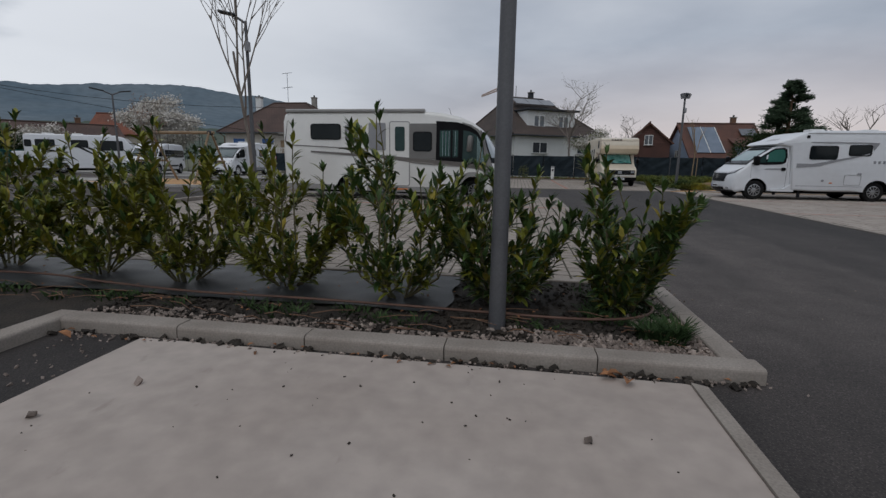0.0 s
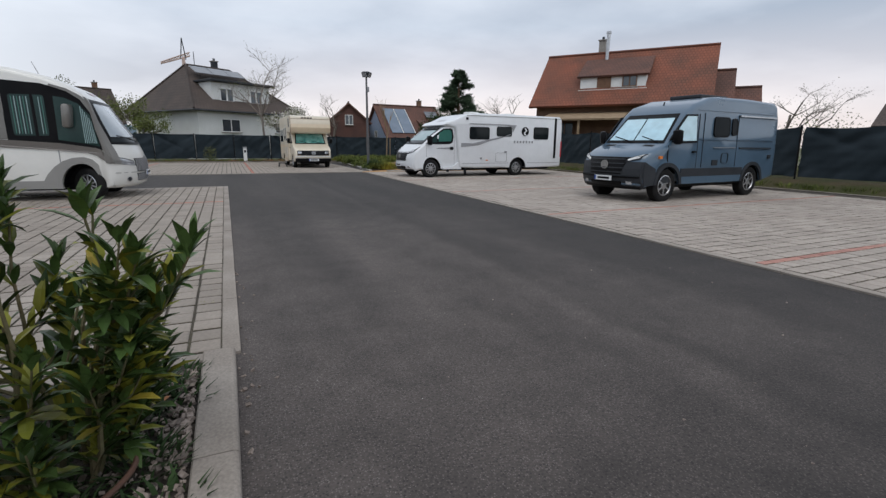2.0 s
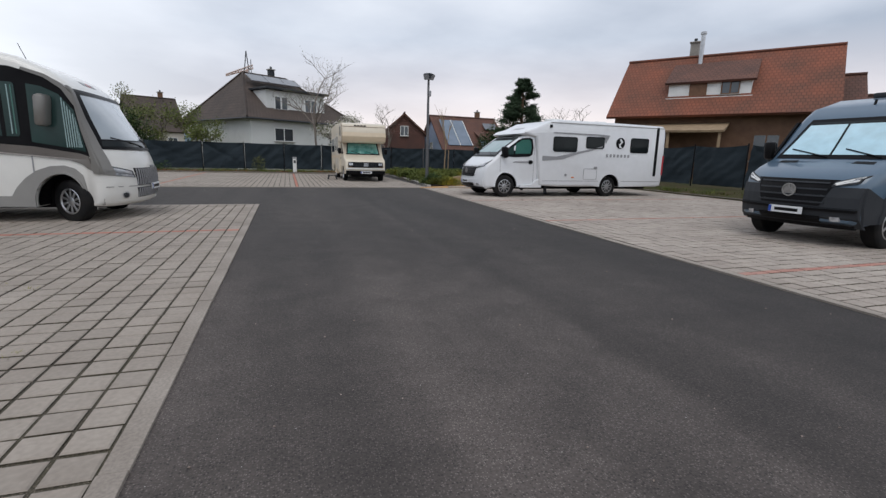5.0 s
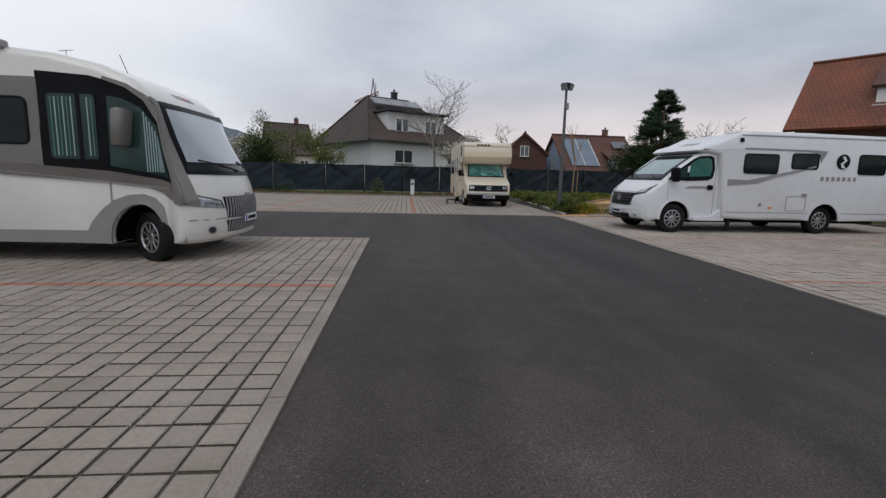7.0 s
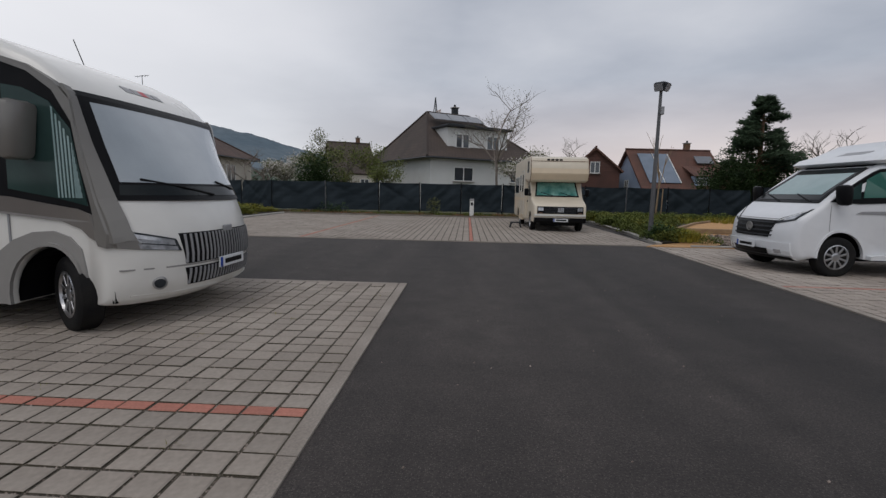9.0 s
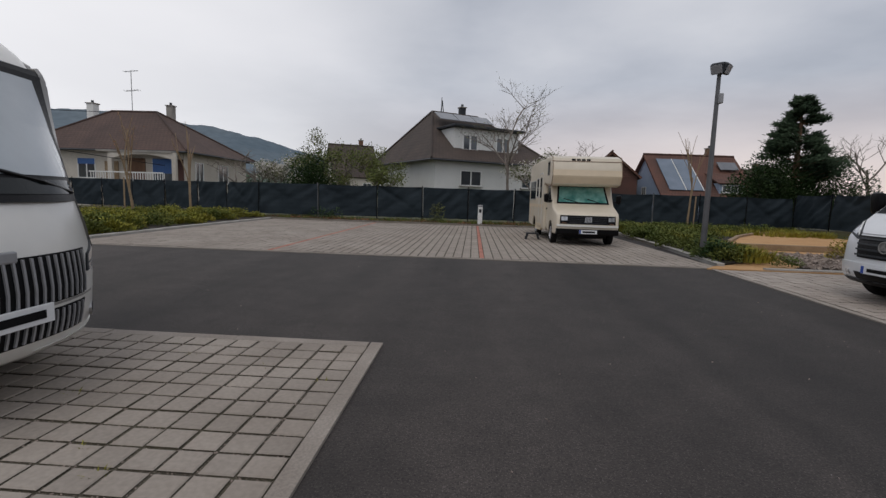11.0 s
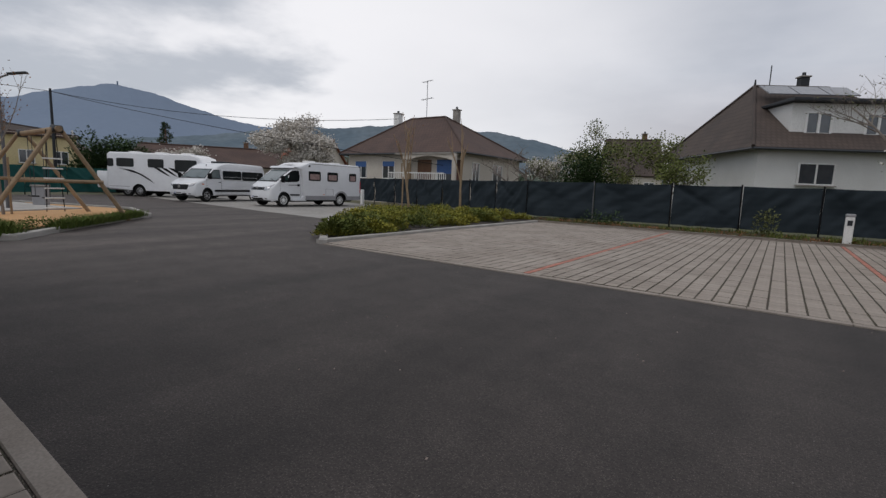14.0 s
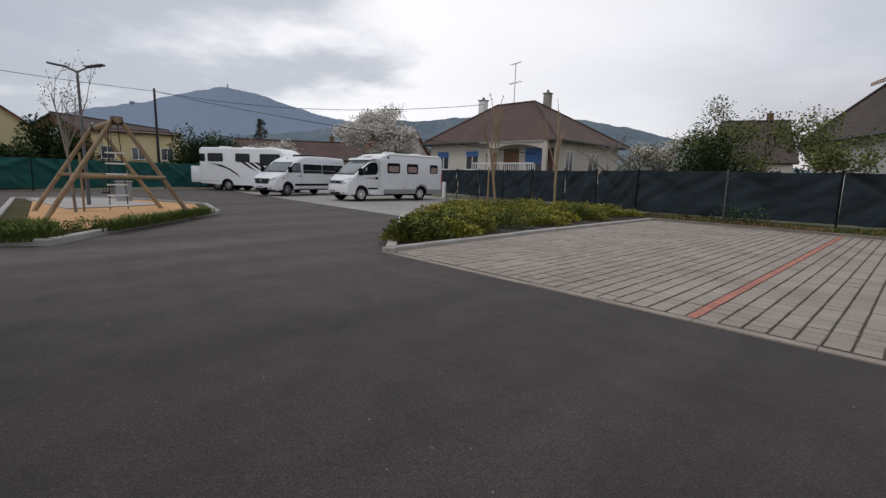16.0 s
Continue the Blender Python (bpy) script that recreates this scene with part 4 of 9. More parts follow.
def cab_front(ob, fx, warp, W, paint, grille_z=(0.62, 0.86), hl=((0.62, 0.80), (0.93, 0.95)), bumper=DARKP, bump_z=(0.28, 0.55), shade=None, wz=(1.28, 2.0), wyb=0.86, wyt=0.72, plate_z=0.5, slats=4, lamp=None, blind=None, gp=0.010, gw=(0.56, 0.64)):
    ws = part("windscreen", nose_panel([(-wyb, wz[0]), (wyb, wz[0]), (wyt, wz[1]), (-wyt, wz[1])], fx, warp, 0.010, 12, 8), BLACKP, ob)
    d = 0.06
    part("windscreen_glass", nose_panel([(-wyb + d, wz[0] + d), (wyb - d, wz[0] + d), (wyt - d, wz[1] - d), (-wyt + d, wz[1] - d)], fx, warp, 0.016, 12, 8), shade or GLASS, ws)
    wipers(ob, fx, warp, wz[0] + 0.03, wyb * 0.8)
    g = part("grille", nose_panel([(-gw[0], grille_z[0]), (gw[0], grille_z[0]), (gw[1], grille_z[1]), (-gw[1], grille_z[1])], fx, warp, gp, 10, 3), BLACKP, ob)
    if blind:
        part("blind", nose_panel([(-wyb + 0.16, wz[0] + 0.16), (wyb - 0.16, wz[0] + 0.16), (wyt - 0.10, wz[1] - 0.16), (-wyt + 0.10, wz[1] - 0.16)], fx, warp, 0.0185, 12, 8), blind, ws)
    for k in range(slats):
        z = grille_z[0] + (grille_z[1] - grille_z[0]) * (k + 0.5) / slats
        part("grille_slat", nose_panel([(-0.56, z - 0.012), (0.56, z - 0.012), (0.57, z + 0.012), (-0.57, z + 0.012)], fx, warp, gp + 0.012, 10, 1), DARKP, g)
    bm = B(); rb = 0.105 if gp > 0.03 else 0.085
    lathe(bm, [(rb, 0), (rb, 0.018), (rb * 0.84, 0.018), (rb * 0.84, 0.002)], 24)
    for q in range(3):
        box(bm, (0, 0.009, rb * 0.42), (rb * 0.16, 0.012, rb * 0.84), Matrix.Rotation(radians(120 * q), 4, "Y"))
    b = part("badge", bm, SILVERG, ob)
    zc = sum(grille_z) / 2 + 0.02
    b.matrix_local = Matrix.Translation(warp(fx(zc) + gp + 0.014, 0, zc)) @ Matrix.Rotation(radians(-90), 4, "Z")
    e = 0.012 if gp > 0.03 else 0.06
    part("bumper", nose_panel([(-W / 2 + e, bump_z[0]), (W / 2 - e, bump_z[0]), (W / 2 - e, bump_z[1]), (-W / 2 + e, bump_z[1])], fx, warp, 0.025, 14, 4), bumper, ob)
    lg = part("lower_grille", nose_panel([(-0.5, bump_z[0] + 0.06), (0.5, bump_z[0] + 0.06), (0.52, bump_z[0] + 0.17), (-0.52, bump_z[0] + 0.17)], fx, warp, 0.034, 8, 2), BLACKP, ob)
    part("valance", nose_panel([(-W / 2 + 0.12, bump_z[0] - 0.02), (W / 2 - 0.12, bump_z[0] - 0.02), (W / 2 - 0.1, bump_z[0] + 0.045), (-W / 2 + 0.1, bump_z[0] + 0.045)], fx, warp, 0.032, 12, 1), BLACKP, ob)
    plate(ob, fx(plate_z) + 0.055, plate_z)
    for s in (-1, 1):
        (z0, z1), (z2, z3) = hl
        h = part("headlight", nose_panel([(s * 0.60, z0), (s * (W / 2 - 0.10), z1), (s * (W / 2 - 0.06), z3), (s * 0.62, z2)], fx, warp, max(0.014, gp + 0.004), 7, 4), lamp or LENS, ob, "clear headlight")
        part("reflector", nose_panel([(s * (W / 2 - 0.30), z1 * 0.6 + z0 * 0.4 + 0.015), (s * (W / 2 - 0.13), z1 + 0.02), (s * (W / 2 - 0.13), z3 - 0.055), (s * (W / 2 - 0.30), z2 * 0.5 + z3 * 0.5 - 0.055)], fx, warp, max(0.018, gp + 0.008), 4, 3), LENS, h)
        part("light_rim", nose_panel([(s * 0.63, z2 - 0.045), (s * (W / 2 - 0.09), z3 - 0.045), (s * (W / 2 - 0.08), z3 - 0.015), (s * 0.64, z2 - 0.015)], fx, warp, max(0.02, gp + 0.01), 6, 1), WHITE_T, h)
        fg = part("fog_lamp", nose_panel([(s * 0.66, bump_z[0] + 0.10), (s * 0.78, bump_z[0] + 0.10), (s * 0.78, bump_z[0] + 0.17), (s * 0.66, bump_z[0] + 0.17)], fx, warp, 0.035, 3, 2), LENS, ob)


def cab_warp(x0, drop=0.16, pinch=0.12, top=2.0):
    def warp(x, y, z):
        f = max(0.0, (x - x0) / (1.0 - x0))
        k = max(0.0, min(1.0, (x - x0) / 0.9))
        t = max(0.0, min(1.0, (z - 1.1) / (top - 1.1))) if x > x0 - 0.6 else 0.0
        g = max(0.0, min(1.0, (x - x0 + 0.6) / 0.6))
        return (x - drop * k * (abs(y) / 1.0) ** 2.2, y * (1 - pinch * f * f) * (1 - 0.08 * t * g), z)
    return warp


def panel_van(m, paint, label, name, L_rear=-4.92, RA=-3.66, H=2.60, lift=0.06, shade=None, dark_low=None, high_tail=True, wheels_r=0.37, windows=(), strips=True, rim=None, squash=1.0):
    """A high-roofed panel van used as a camper."""
    ob = empty(name, m, label, "camper van")
    W = 2.02
    z = lift
    warp0 = cab_warp(0.1, 0.22, 0.10)

    def warp(x, y, zz):
        x, y, zz = warp0(x, y, zz)
        t = max(0.0, (zz - 1.25) / (H - 1.25))
        return (x, y * (1 - 0.09 * t * t), zz if zz < 1.30 else 1.30 + (zz - 1.30) * squash)
    o = [(0.80, 0.30 + z), (0.96, 0.36 + z), (1.0, 0.55 + z), (0.99, 0.75 + z), (0.95, 0.92 + z), (0.88, 1.04 + z), (0.50, 1.19 + z), (0.20, 1.28 + z), (0.06, 1.33 + z), (-0.24, 1.64 + z), (-0.50, 1.92 + z), (-0.66, 2.09 + z), (-0.88, 2.27 + z), (-1.2, H - 0.14), (-1.55, H - 0.03), (-1.9, H),
         (-3.3, H + 0.01), (L_rear + 0.2, H - 0.03), (L_rear + 0.08, H - 0.12), (L_rear, H - 0.5), (L_rear - 0.03, 1.2), (L_rear - 0.05, 0.5 + z), (L_rear, 0.42 + z)]
    zb = 0.36 + z
    o += arch(RA, 0.46, zb, 0.37 + z * 0.4) + [(-2.8, zb), (-0.8, zb)] + arch(0, 0.46, zb, 0.37 + z * 0.4) + [(0.6, 0.32 + z)]
    fx = front_x(o[:16])
    part("body", hull(o, W, 0.11, warp), paint, ob, smooth=50)
    underbody(ob, L_rear + 0.2, 0.7, 1.3, 0.3, 0.85)
    wheel_well(ob, 0, 0.46, W, 0.37 + z * 0.4, zb + 0.02); wheel_well(ob, RA, 0.46, W, 0.37 + z * 0.4, zb + 0.02)
    if dark_low:
        cab_front(ob, fx, warp, W, paint, (0.60 + z, 1.01 + z), ((0.90 + z, 0.96 + z), (0.98 + z, 1.09 + z)), dark_low, (0.27 + z, 0.90 + z), GLASS, (1.34 + z, 2.06 + z), 0.90, 0.77, 0.50 + z, 4, DARKP, None, 0.032, (0.50, 0.66))
    else:
        cab_front(ob, fx, warp, W, paint, (0.68 + z, 0.97 + z), ((0.84 + z, 0.90 + z), (0.97 + z, 1.08 + z)), paint, (0.31 + z, 0.66 + z), shade, (1.34 + z, 2.08 + z), 0.92, 0.80, 0.50 + z)
    if dark_low:
        # folded silver shades behind the screen, with a dark gap between them, and bonnet vents
        for a, b, c, d in ((-0.83, -0.05, -0.11, -0.72), (-0.01, 0.83, 0.72, -0.07)):
            part("sunshade", nose_panel([(a, 1.41 + z), (b, 1.41 + z), (c, 1.95 + z), (d, 1.95 + z)], fx, warp, 0.0185, 10, 8), shade, ob, "silver-blue folded sunshade")
        for q in (-1, 1):
            part("bonnet_vent", nose_panel([(q * 0.42, 1.265 + z), (q * 0.74, 1.255 + z), (q * 0.72, 1.30 + z), (q * 0.44, 1.305 + z)], fx, warp, 0.006, 4, 2), BLACKP, ob)
            part("light_line", nose_panel([(q * 0.66, 0.925 + z), (q * 0.90, 1.0 + z), (q * 0.905, 1.025 + z), (q * 0.655, 0.945 + z)], fx, warp, 0.046, 5, 1), WHITE_T, ob)
        part("bumper_lip", nose_panel([(-0.98, 0.52 + z), (0.98, 0.52 + z), (0.98, 0.56 + z), (-0.98, 0.56 + z)], fx, warp, 0.05, 14, 2), BLACKP, ob)
    for s in (-1, 1):
        y = s * W / 2
        if dark_low:
            part("bumper_corner", side_panel([(0.47, 0.36 + z), (0.90, 0.34 + z), (0.96, 0.60 + z), (0.93, 0.90 + z), (0.52, 0.74 + z)], y, warp, 0.012), dark_low, ob)
            part("sill_cladding", side_panel([(0.46, 0.36 + z), (0.48, 0.62 + z), (-0.47, 0.62 + z), (-0.50, 0.44 + z)], y, warp, -0.2), dark_low, ob)
            part("side_cladding", side_panel([(-0.50, zb + 0.01), (-0.50, 0.80), (RA + 0.48, 0.80), (RA + 0.5, zb + 0.01)], y, warp, 0.012), dark_low, ob)
            part("lower_sill", side_panel([(-0.56, zb + 0.005), (-0.54, 0.60), (RA + 0.52, 0.60), (RA + 0.54, zb + 0.005)], y, warp, 0.018), BLUEGREY, ob)
            for xc in (0, RA):
                a, b = arch(xc, 0.55, zb, 0.37 + z * 0.4), arch(xc, 0.46, zb, 0.37 + z * 0.4)
                part("wheel_arch", side_panel([p[:2] for p in a] + [p[:2] for p in b[::-1]], y, warp, 0.03, 0.05), dark_low, ob)
        elif strips:
            part("side_moulding", side_panel(rrect(RA + 0.55, -0.55, 0.58, 0.70, 0.02), y, warp, 0.018), BLACKP, ob)
        part("door_window", side_panel([(-0.02, 1.42 + z), (-0.28, 1.72 + z), (-0.56, 2.02 + z), (-0.98, 2.04 + z), (-1.02, 1.36 + z), (-0.4, 1.34 + z)], y, warp, 0.010), BLACKP, ob)
        part("door_glass", side_panel([(-0.12, 1.44 + z), (-0.33, 1.71 + z), (-0.58, 1.98 + z), (-0.94, 1.99 + z), (-0.98, 1.41 + z), (-0.5, 1.40 + z)], y, warp, 0.014), shade if shade else GLASS, ob)
        for xl, za, zt in ((-1.09, 0.5 + z, 2.05 + z), (0.02, 0.72 + z, 1.30 + z)):
            part("shut_line", side_panel(rrect(xl - 0.006, xl + 0.006, za, zt, 0.004), y, warp, 0.004), DARKP, ob)
        part("door_handle", side_panel(rrect(-1.02, -0.88, 1.12 + z, 1.16 + z, 0.015), y, warp, 0.03), BLACKP, ob)
        for x0, x1, z0, z1 in windows:
            side_window(ob, x0, x1, z0, z1, y, GLASS_P if dark_low else GLASS, warp, 0.06)
        part("rail_groove", side_panel(rrect(L_rear + 0.3, -2.9, 1.28, 1.32, 0.015), y, warp, 0.006), DARKP, ob)
        part("roof_seam", side_panel(rrect(L_rear + 0.25, -1.0, 2.20, 2.215, 0.006), y, warp, 0.004), paint, ob)
        part("body_crease", side_panel(rrect(L_rear + 0.20, -1.15, 1.50, 1.515, 0.006), y, warp, 0.006), paint, ob)
        if dark_low:
            part("awning_rail", side_panel(rrect(L_rear + 0.15, -2.80, 2.10, 2.14, 0.01), y, warp, 0.03), ALU, ob)
            part("body_strip", side_panel(rrect(-2.70, -1.75, 1.30, 1.315, 0.006), y, warp, 0.010), MIDGREY, ob)
            part("filler_flap", side_frame(-2.42, -2.14, 0.92, 1.16, y, 0.05, 0.008, warp, 0.005), DARKP, ob)
            part("service_flap", side_panel(rrect(-1.98, -1.74, 0.86, 1.0, 0.02), y, warp, 0.008), DARKP, ob)
            for xl in (-2.78, -1.30):
                part("shut_line", side_panel(rrect(xl - 0.005, xl + 0.005, 0.82, 2.14, 0.004), y, warp, 0.004), DARKP, ob)
        part("marker", side_panel(rrect(0.28, 0.40, 0.98 + z, 1.04 + z, 0.015), y, warp, 0.012), ORANGE_L, ob)
        part("tail_light", side_panel(rrect(L_rear + 0.0, L_rear + 0.03, 1.0, 1.30, 0.012), y, warp, -0.05), RED_L, ob)
        part("handle_box", side_panel(rrect(L_rear + 0.28, L_rear + 0.40, 1.02, 1.12, 0.02), y, warp, 0.02), DARKP, ob)
        wheel(ob, 0, s * 0.87, wheels_r, 0.24, 6, rim or ALU, 0)
        wheel(ob, RA, s * 0.87, wheels_r, 0.24, 6, rim or ALU)
        mirror(ob, -0.10, y - s * 0.05, 1.48 + z, 0.34, 0.2)
    HT = 1.30 + (H - 1.30) * squash
    bm = B(); box(bm, (-2.4, 0, HT + 0.05), (1.2, 0.9, 0.10), None, 0.03)
    part("roof_fan", bm, DARKP, ob)
    bm = B(); tube(bm, [(-0.95, 0.0, HT - 0.28), (-1.00, 0, HT - 0.12)], 0.02, 6)
    part("roof_aerial", bm, BLACKP, ob)
    return ob


def semi_integrated(m, name, label, RA=-4.1, rear=-6.35, H=2.68, paint=None, wins=(), old=False, text_bars=True, body_w=2.28, sk=0.36):
    """A low-profile coachbuilt motorhome: cab in front, tall box behind with a raked cap over the cab."""
    paint = paint or WHITE_P
    ob = empty(name, m, label, "motorhome")
    W, CW = body_w, 2.0
    warp = cab_warp(0.1, 0.24, 0.08)
    cab = [(0.74, 0.27), (0.86, 0.32), (0.93, 0.44), (0.94, 0.60), (0.92, 0.80), (0.88, 0.94), (0.81, 1.03), (0.66, 1.13), (0.50, 1.23), (0.40, 1.30), (-0.08, 1.64), (-0.56, 1.97), (-0.78, 2.07), (-1.3, 2.10), (-1.5, 2.0), (-1.5, 0.40), (-0.9, 0.36)] + arch(0, 0.45, 0.34) + [(0.6, 0.29)]
    fx = front_x(cab[:14])
    part("cab", hull(cab, CW, 0.10, warp), paint, ob, smooth=50)

    def bw(x, y, zz):
        f = max(0.0, min(1.0, (x + 1.5) / 1.4))
        t = max(0.0, (zz - H + 0.4) / 0.4)
        return (x, y * (1 - 0.16 * f * f) * (1 - 0.02 * t * t), zz)
    o = [(-1.22, sk + 0.04), (-1.15, 1.3), (-1.05, 1.98), (-0.80, 2.02), (-0.58, 2.035), (-0.50, 2.08), (-0.64, 2.18), (-1.0, 2.37 * H / 2.68), (-1.5, H - 0.07), (-1.95, H), (-3.5, H), (rear + 0.15, H - 0.02), (rear + 0.03, H - 0.12), (rear, H - 0.4), (rear - 0.03, 1.0), (rear + 0.02, sk + 0.04), (rear + 0.2, sk)]
    o += arch(RA, 0.44, sk) + [(RA + 0.9, sk), (-2.0, sk)]
    part("living_body", hull(o, W, 0.08, bw), paint, ob, smooth=50)
    underbody(ob, rear + 0.3, 0.7, 1.3, 0.25, 0.8)
    wheel_well(ob, 0, 0.45, CW, 0.36, 0.36); wheel_well(ob, RA, 0.44, W, 0.36, sk + 0.02)
    cab_front(ob, fx, warp, CW, paint, (0.66, 0.98) if not old else (0.86, 1.00), ((0.92, 1.00), (1.02, 1.21)) if not old else ((0.82, 0.90), (1.06, 1.17)), paint if not old else WHITE_P, (0.28, 0.58), None if not old else GLASS_W, (1.31, 2.03), 0.90, 0.80, 0.50, 4, None if old else DARKP, None if old else SHADE_G, 0.014, (0.50, 0.60) if not old else (0.44, 0.40))
    part("bonnet_gap", nose_panel([(-0.62, 1.0), (0.62, 1.0), (0.60, 1.012), (-0.60, 1.012)], fx, warp, 0.006, 10, 1), MIDGREY, ob)
    for s in (-1, 1):
        y, yc = s * W / 2, s * CW / 2
        part("door_window", side_panel([(0.24, 1.34), (-0.16, 1.65), (-0.46, 1.87), (-0.58, 1.93), (-0.86, 1.95), (-0.97, 1.90), (-1.02, 1.62), (-0.98, 1.40), (-0.86, 1.34), (-0.3, 1.31)], yc, warp, 0.010), BLACKP, ob)
        part("door_blind", side_panel([(-0.34, 1.42), (-0.36, 1.74), (-0.56, 1.87), (-0.82, 1.89), (-0.90, 1.84), (-0.94, 1.62), (-0.90, 1.44)], yc, warp, 0.0165), GLASS_T if not old else GLASS, ob)
        part("door_glass", side_panel([(0.10, 1.38), (-0.12, 1.56), (-0.29, 1.69), (-0.29, 1.40)], yc, warp, 0.014), GLASS_G, ob)
        part("arch_lip", side_panel([p[:2] for p in arch(0, 0.485, 0.34)] + [p[:2] for p in arch(0, 0.448, 0.34)[::-1]], yc, warp, 0.022, 0.05), paint, ob)
        part("side_skirt", side_panel([(-0.52, 0.33), (-0.52, 0.40), (-1.0, 0.44), (-1.22, 0.62), (-1.30, 1.0), (-1.34, 1.0), (-1.34, 0.33)], y - s * 0.07, straight, 0.03, 0.12), paint, ob)
        for xl, za, zt in ((-1.06, 0.48, 1.95), (0.22, 0.82, 1.28)):
            part("shut_line", side_panel(rrect(xl - 0.006, xl + 0.006, za, zt, 0.004), yc, warp, 0.004), MIDGREY, ob)
        part("wing_stripe", side_panel([(-1.03, 1.12), (-1.03, 1.20), (-0.35, 1.18), (-0.25, 1.14)], yc, warp, 0.006), MIDGREY, ob)
        part("door_handle", side_panel(rrect(-1.0, -0.86, 1.10, 1.22, 0.03), yc, warp, 0.03), BLACKP, ob)
        for x0, x1, z0, z1 in wins:
            side_window(ob, x0, x1, z0, z1, y, GLASS, bw, 0.05)
        part("skirt_line", side_panel(rrect(rear + 0.1, RA - 0.5, 0.55, 0.565, 0.005), y, bw, 0.006), MIDGREY, ob)
        part("skirt_line", side_panel(rrect(RA + 0.5, -1.35, 0.55, 0.565, 0.005), y, bw, 0.006), MIDGREY, ob)
        part("edge_trim", side_panel(rrect(rear + 0.1, -1.55, H - 0.12, H - 0.095, 0.01), y, bw, 0.008), SILVERG, ob)
        part("corner_lamp", side_panel(rrect(-1.62, -1.52, H - 0.28, H - 0.18, 0.02), y, bw, 0.012), BLACKP, ob)
        part("side_marker", side_panel(rrect(-2.6, -2.5, 0.66, 0.70, 0.01), y, bw, 0.012), ORANGE_L, ob)
        part("service_hatch", side_frame(RA + 0.6, RA + 1.15, 0.62, 0.98, y, 0.04, 0.01, bw, 0.008), MIDGREY, ob)
        part("tail_cluster", side_panel(rrect(rear + 0.01, rear + 0.07, 0.8, 1.5, 0.02), y, bw, 0.01), RED_L, ob)
        wheel(ob, 0, s * 0.90, 0.36, 0.22, 10, ALU if not old else WHITE_T)
        wheel(ob, RA, s * 0.92, 0.36, 0.22, 10, ALU if not old else WHITE_T)
        mirror(ob, 0.10, yc - s * 0.04, 1.46, 0.36, 0.22)
    for k in range(2):
        bm = B(); box(bm, (-2.4 - 1.9 * k, 0, H + 0.05), (0.5, 0.5, 0.1), None, 0.04)
        part("roof_hatch", bm, WHITE_T, ob)
    part("cap_emblem", nose_panel([(-0.3, 2.24), (0.3, 2.24), (0.3, 2.31), (-0.3, 2.31)], front_x(o[5:10]), straight, 0.012, 4, 2), MIDGREY, ob)
    return ob, bw


def low_profile_left(m):
    ob, bw = semi_integrated(m, "motorhome", "white low-profile motorhome with grey swoosh and round emblem, on pavers", RA=-4.15, rear=-6.55, H=2.58,
                             wins=((-2.62, -1.72, 1.56, 2.00), (-3.75, -3.04, 1.70, 2.04), (-5.73, -4.97, 1.60, 2.06)))
    y = 1.14
    for s in (-1, 1):
        sw = [(-1.30, 1.22), (-1.30, 1.38), (-1.85, 1.37), (-2.30, 1.46), (-2.68, 1.55), (-3.20, 1.64), (-3.72, 1.77), (-3.72, 1.73), (-3.20, 1.585), (-2.68, 1.47), (-2.10, 1.29)]
        part("grey_swoosh", side_panel(sw, s * y, bw, 0.0085), MIDGREY, ob, "grey swoosh decal")
        part("red_tick", side_panel([(-1.70, 2.165), (-3.55, 2.16), (-4.00, 2.14), (-3.84, 1.86), (-3.80, 2.04), (-3.55, 2.115), (-1.70, 2.14)], s * y, bw, 0.009), MIDGREY, ob)
        bm = B(); lathe(bm, [(0.19, 0), (0.19, 0.012)], 28)
        e = part("round_emblem", bm, BLACKP, ob)
        e.matrix_local = pose(-4.48, s * (y + 0.0), 1.89, 0, 0, 0 if s > 0 else 180)
        part("emblem_streak", side_panel([(-4.56, 1.72), (-4.44, 1.74), (-4.40, 1.84), (-4.50, 1.92), (-4.42, 2.02), (-4.50, 2.03), (-4.58, 1.92), (-4.47, 1.83)], s * y, bw, 0.016), WHITE_P, ob)
        for k in range(7):
            x = -3.90 - 0.158 * k
            part("letter_bar", side_panel(rrect(x - 0.075, x, 1.40, 1.50, 0.01), s * y, bw, 0.009), MIDGREY, ob)
        part("rear_strip", side_panel(rrect(-6.22, -6.10, 0.75, 2.5, 0.02), s * y, bw, 0.010), BLACKP, ob)
        part("fuel_flap", side_panel(rrect(-2.3, -2.22, 0.72, 0.80, 0.02), s * y, bw, 0.014), MIDGREY, ob)
        part("hatch_handle", side_panel(rrect(-3.55, -3.42, 0.98, 1.06, 0.02), s * y, bw, 0.02), MIDGREY, ob)
        part("steady_leg", side_panel(rrect(-1.75, -1.65, 0.1, 0.4, 0.02), s * 0.8, straight, 0.02), DARKP, ob)
    return ob


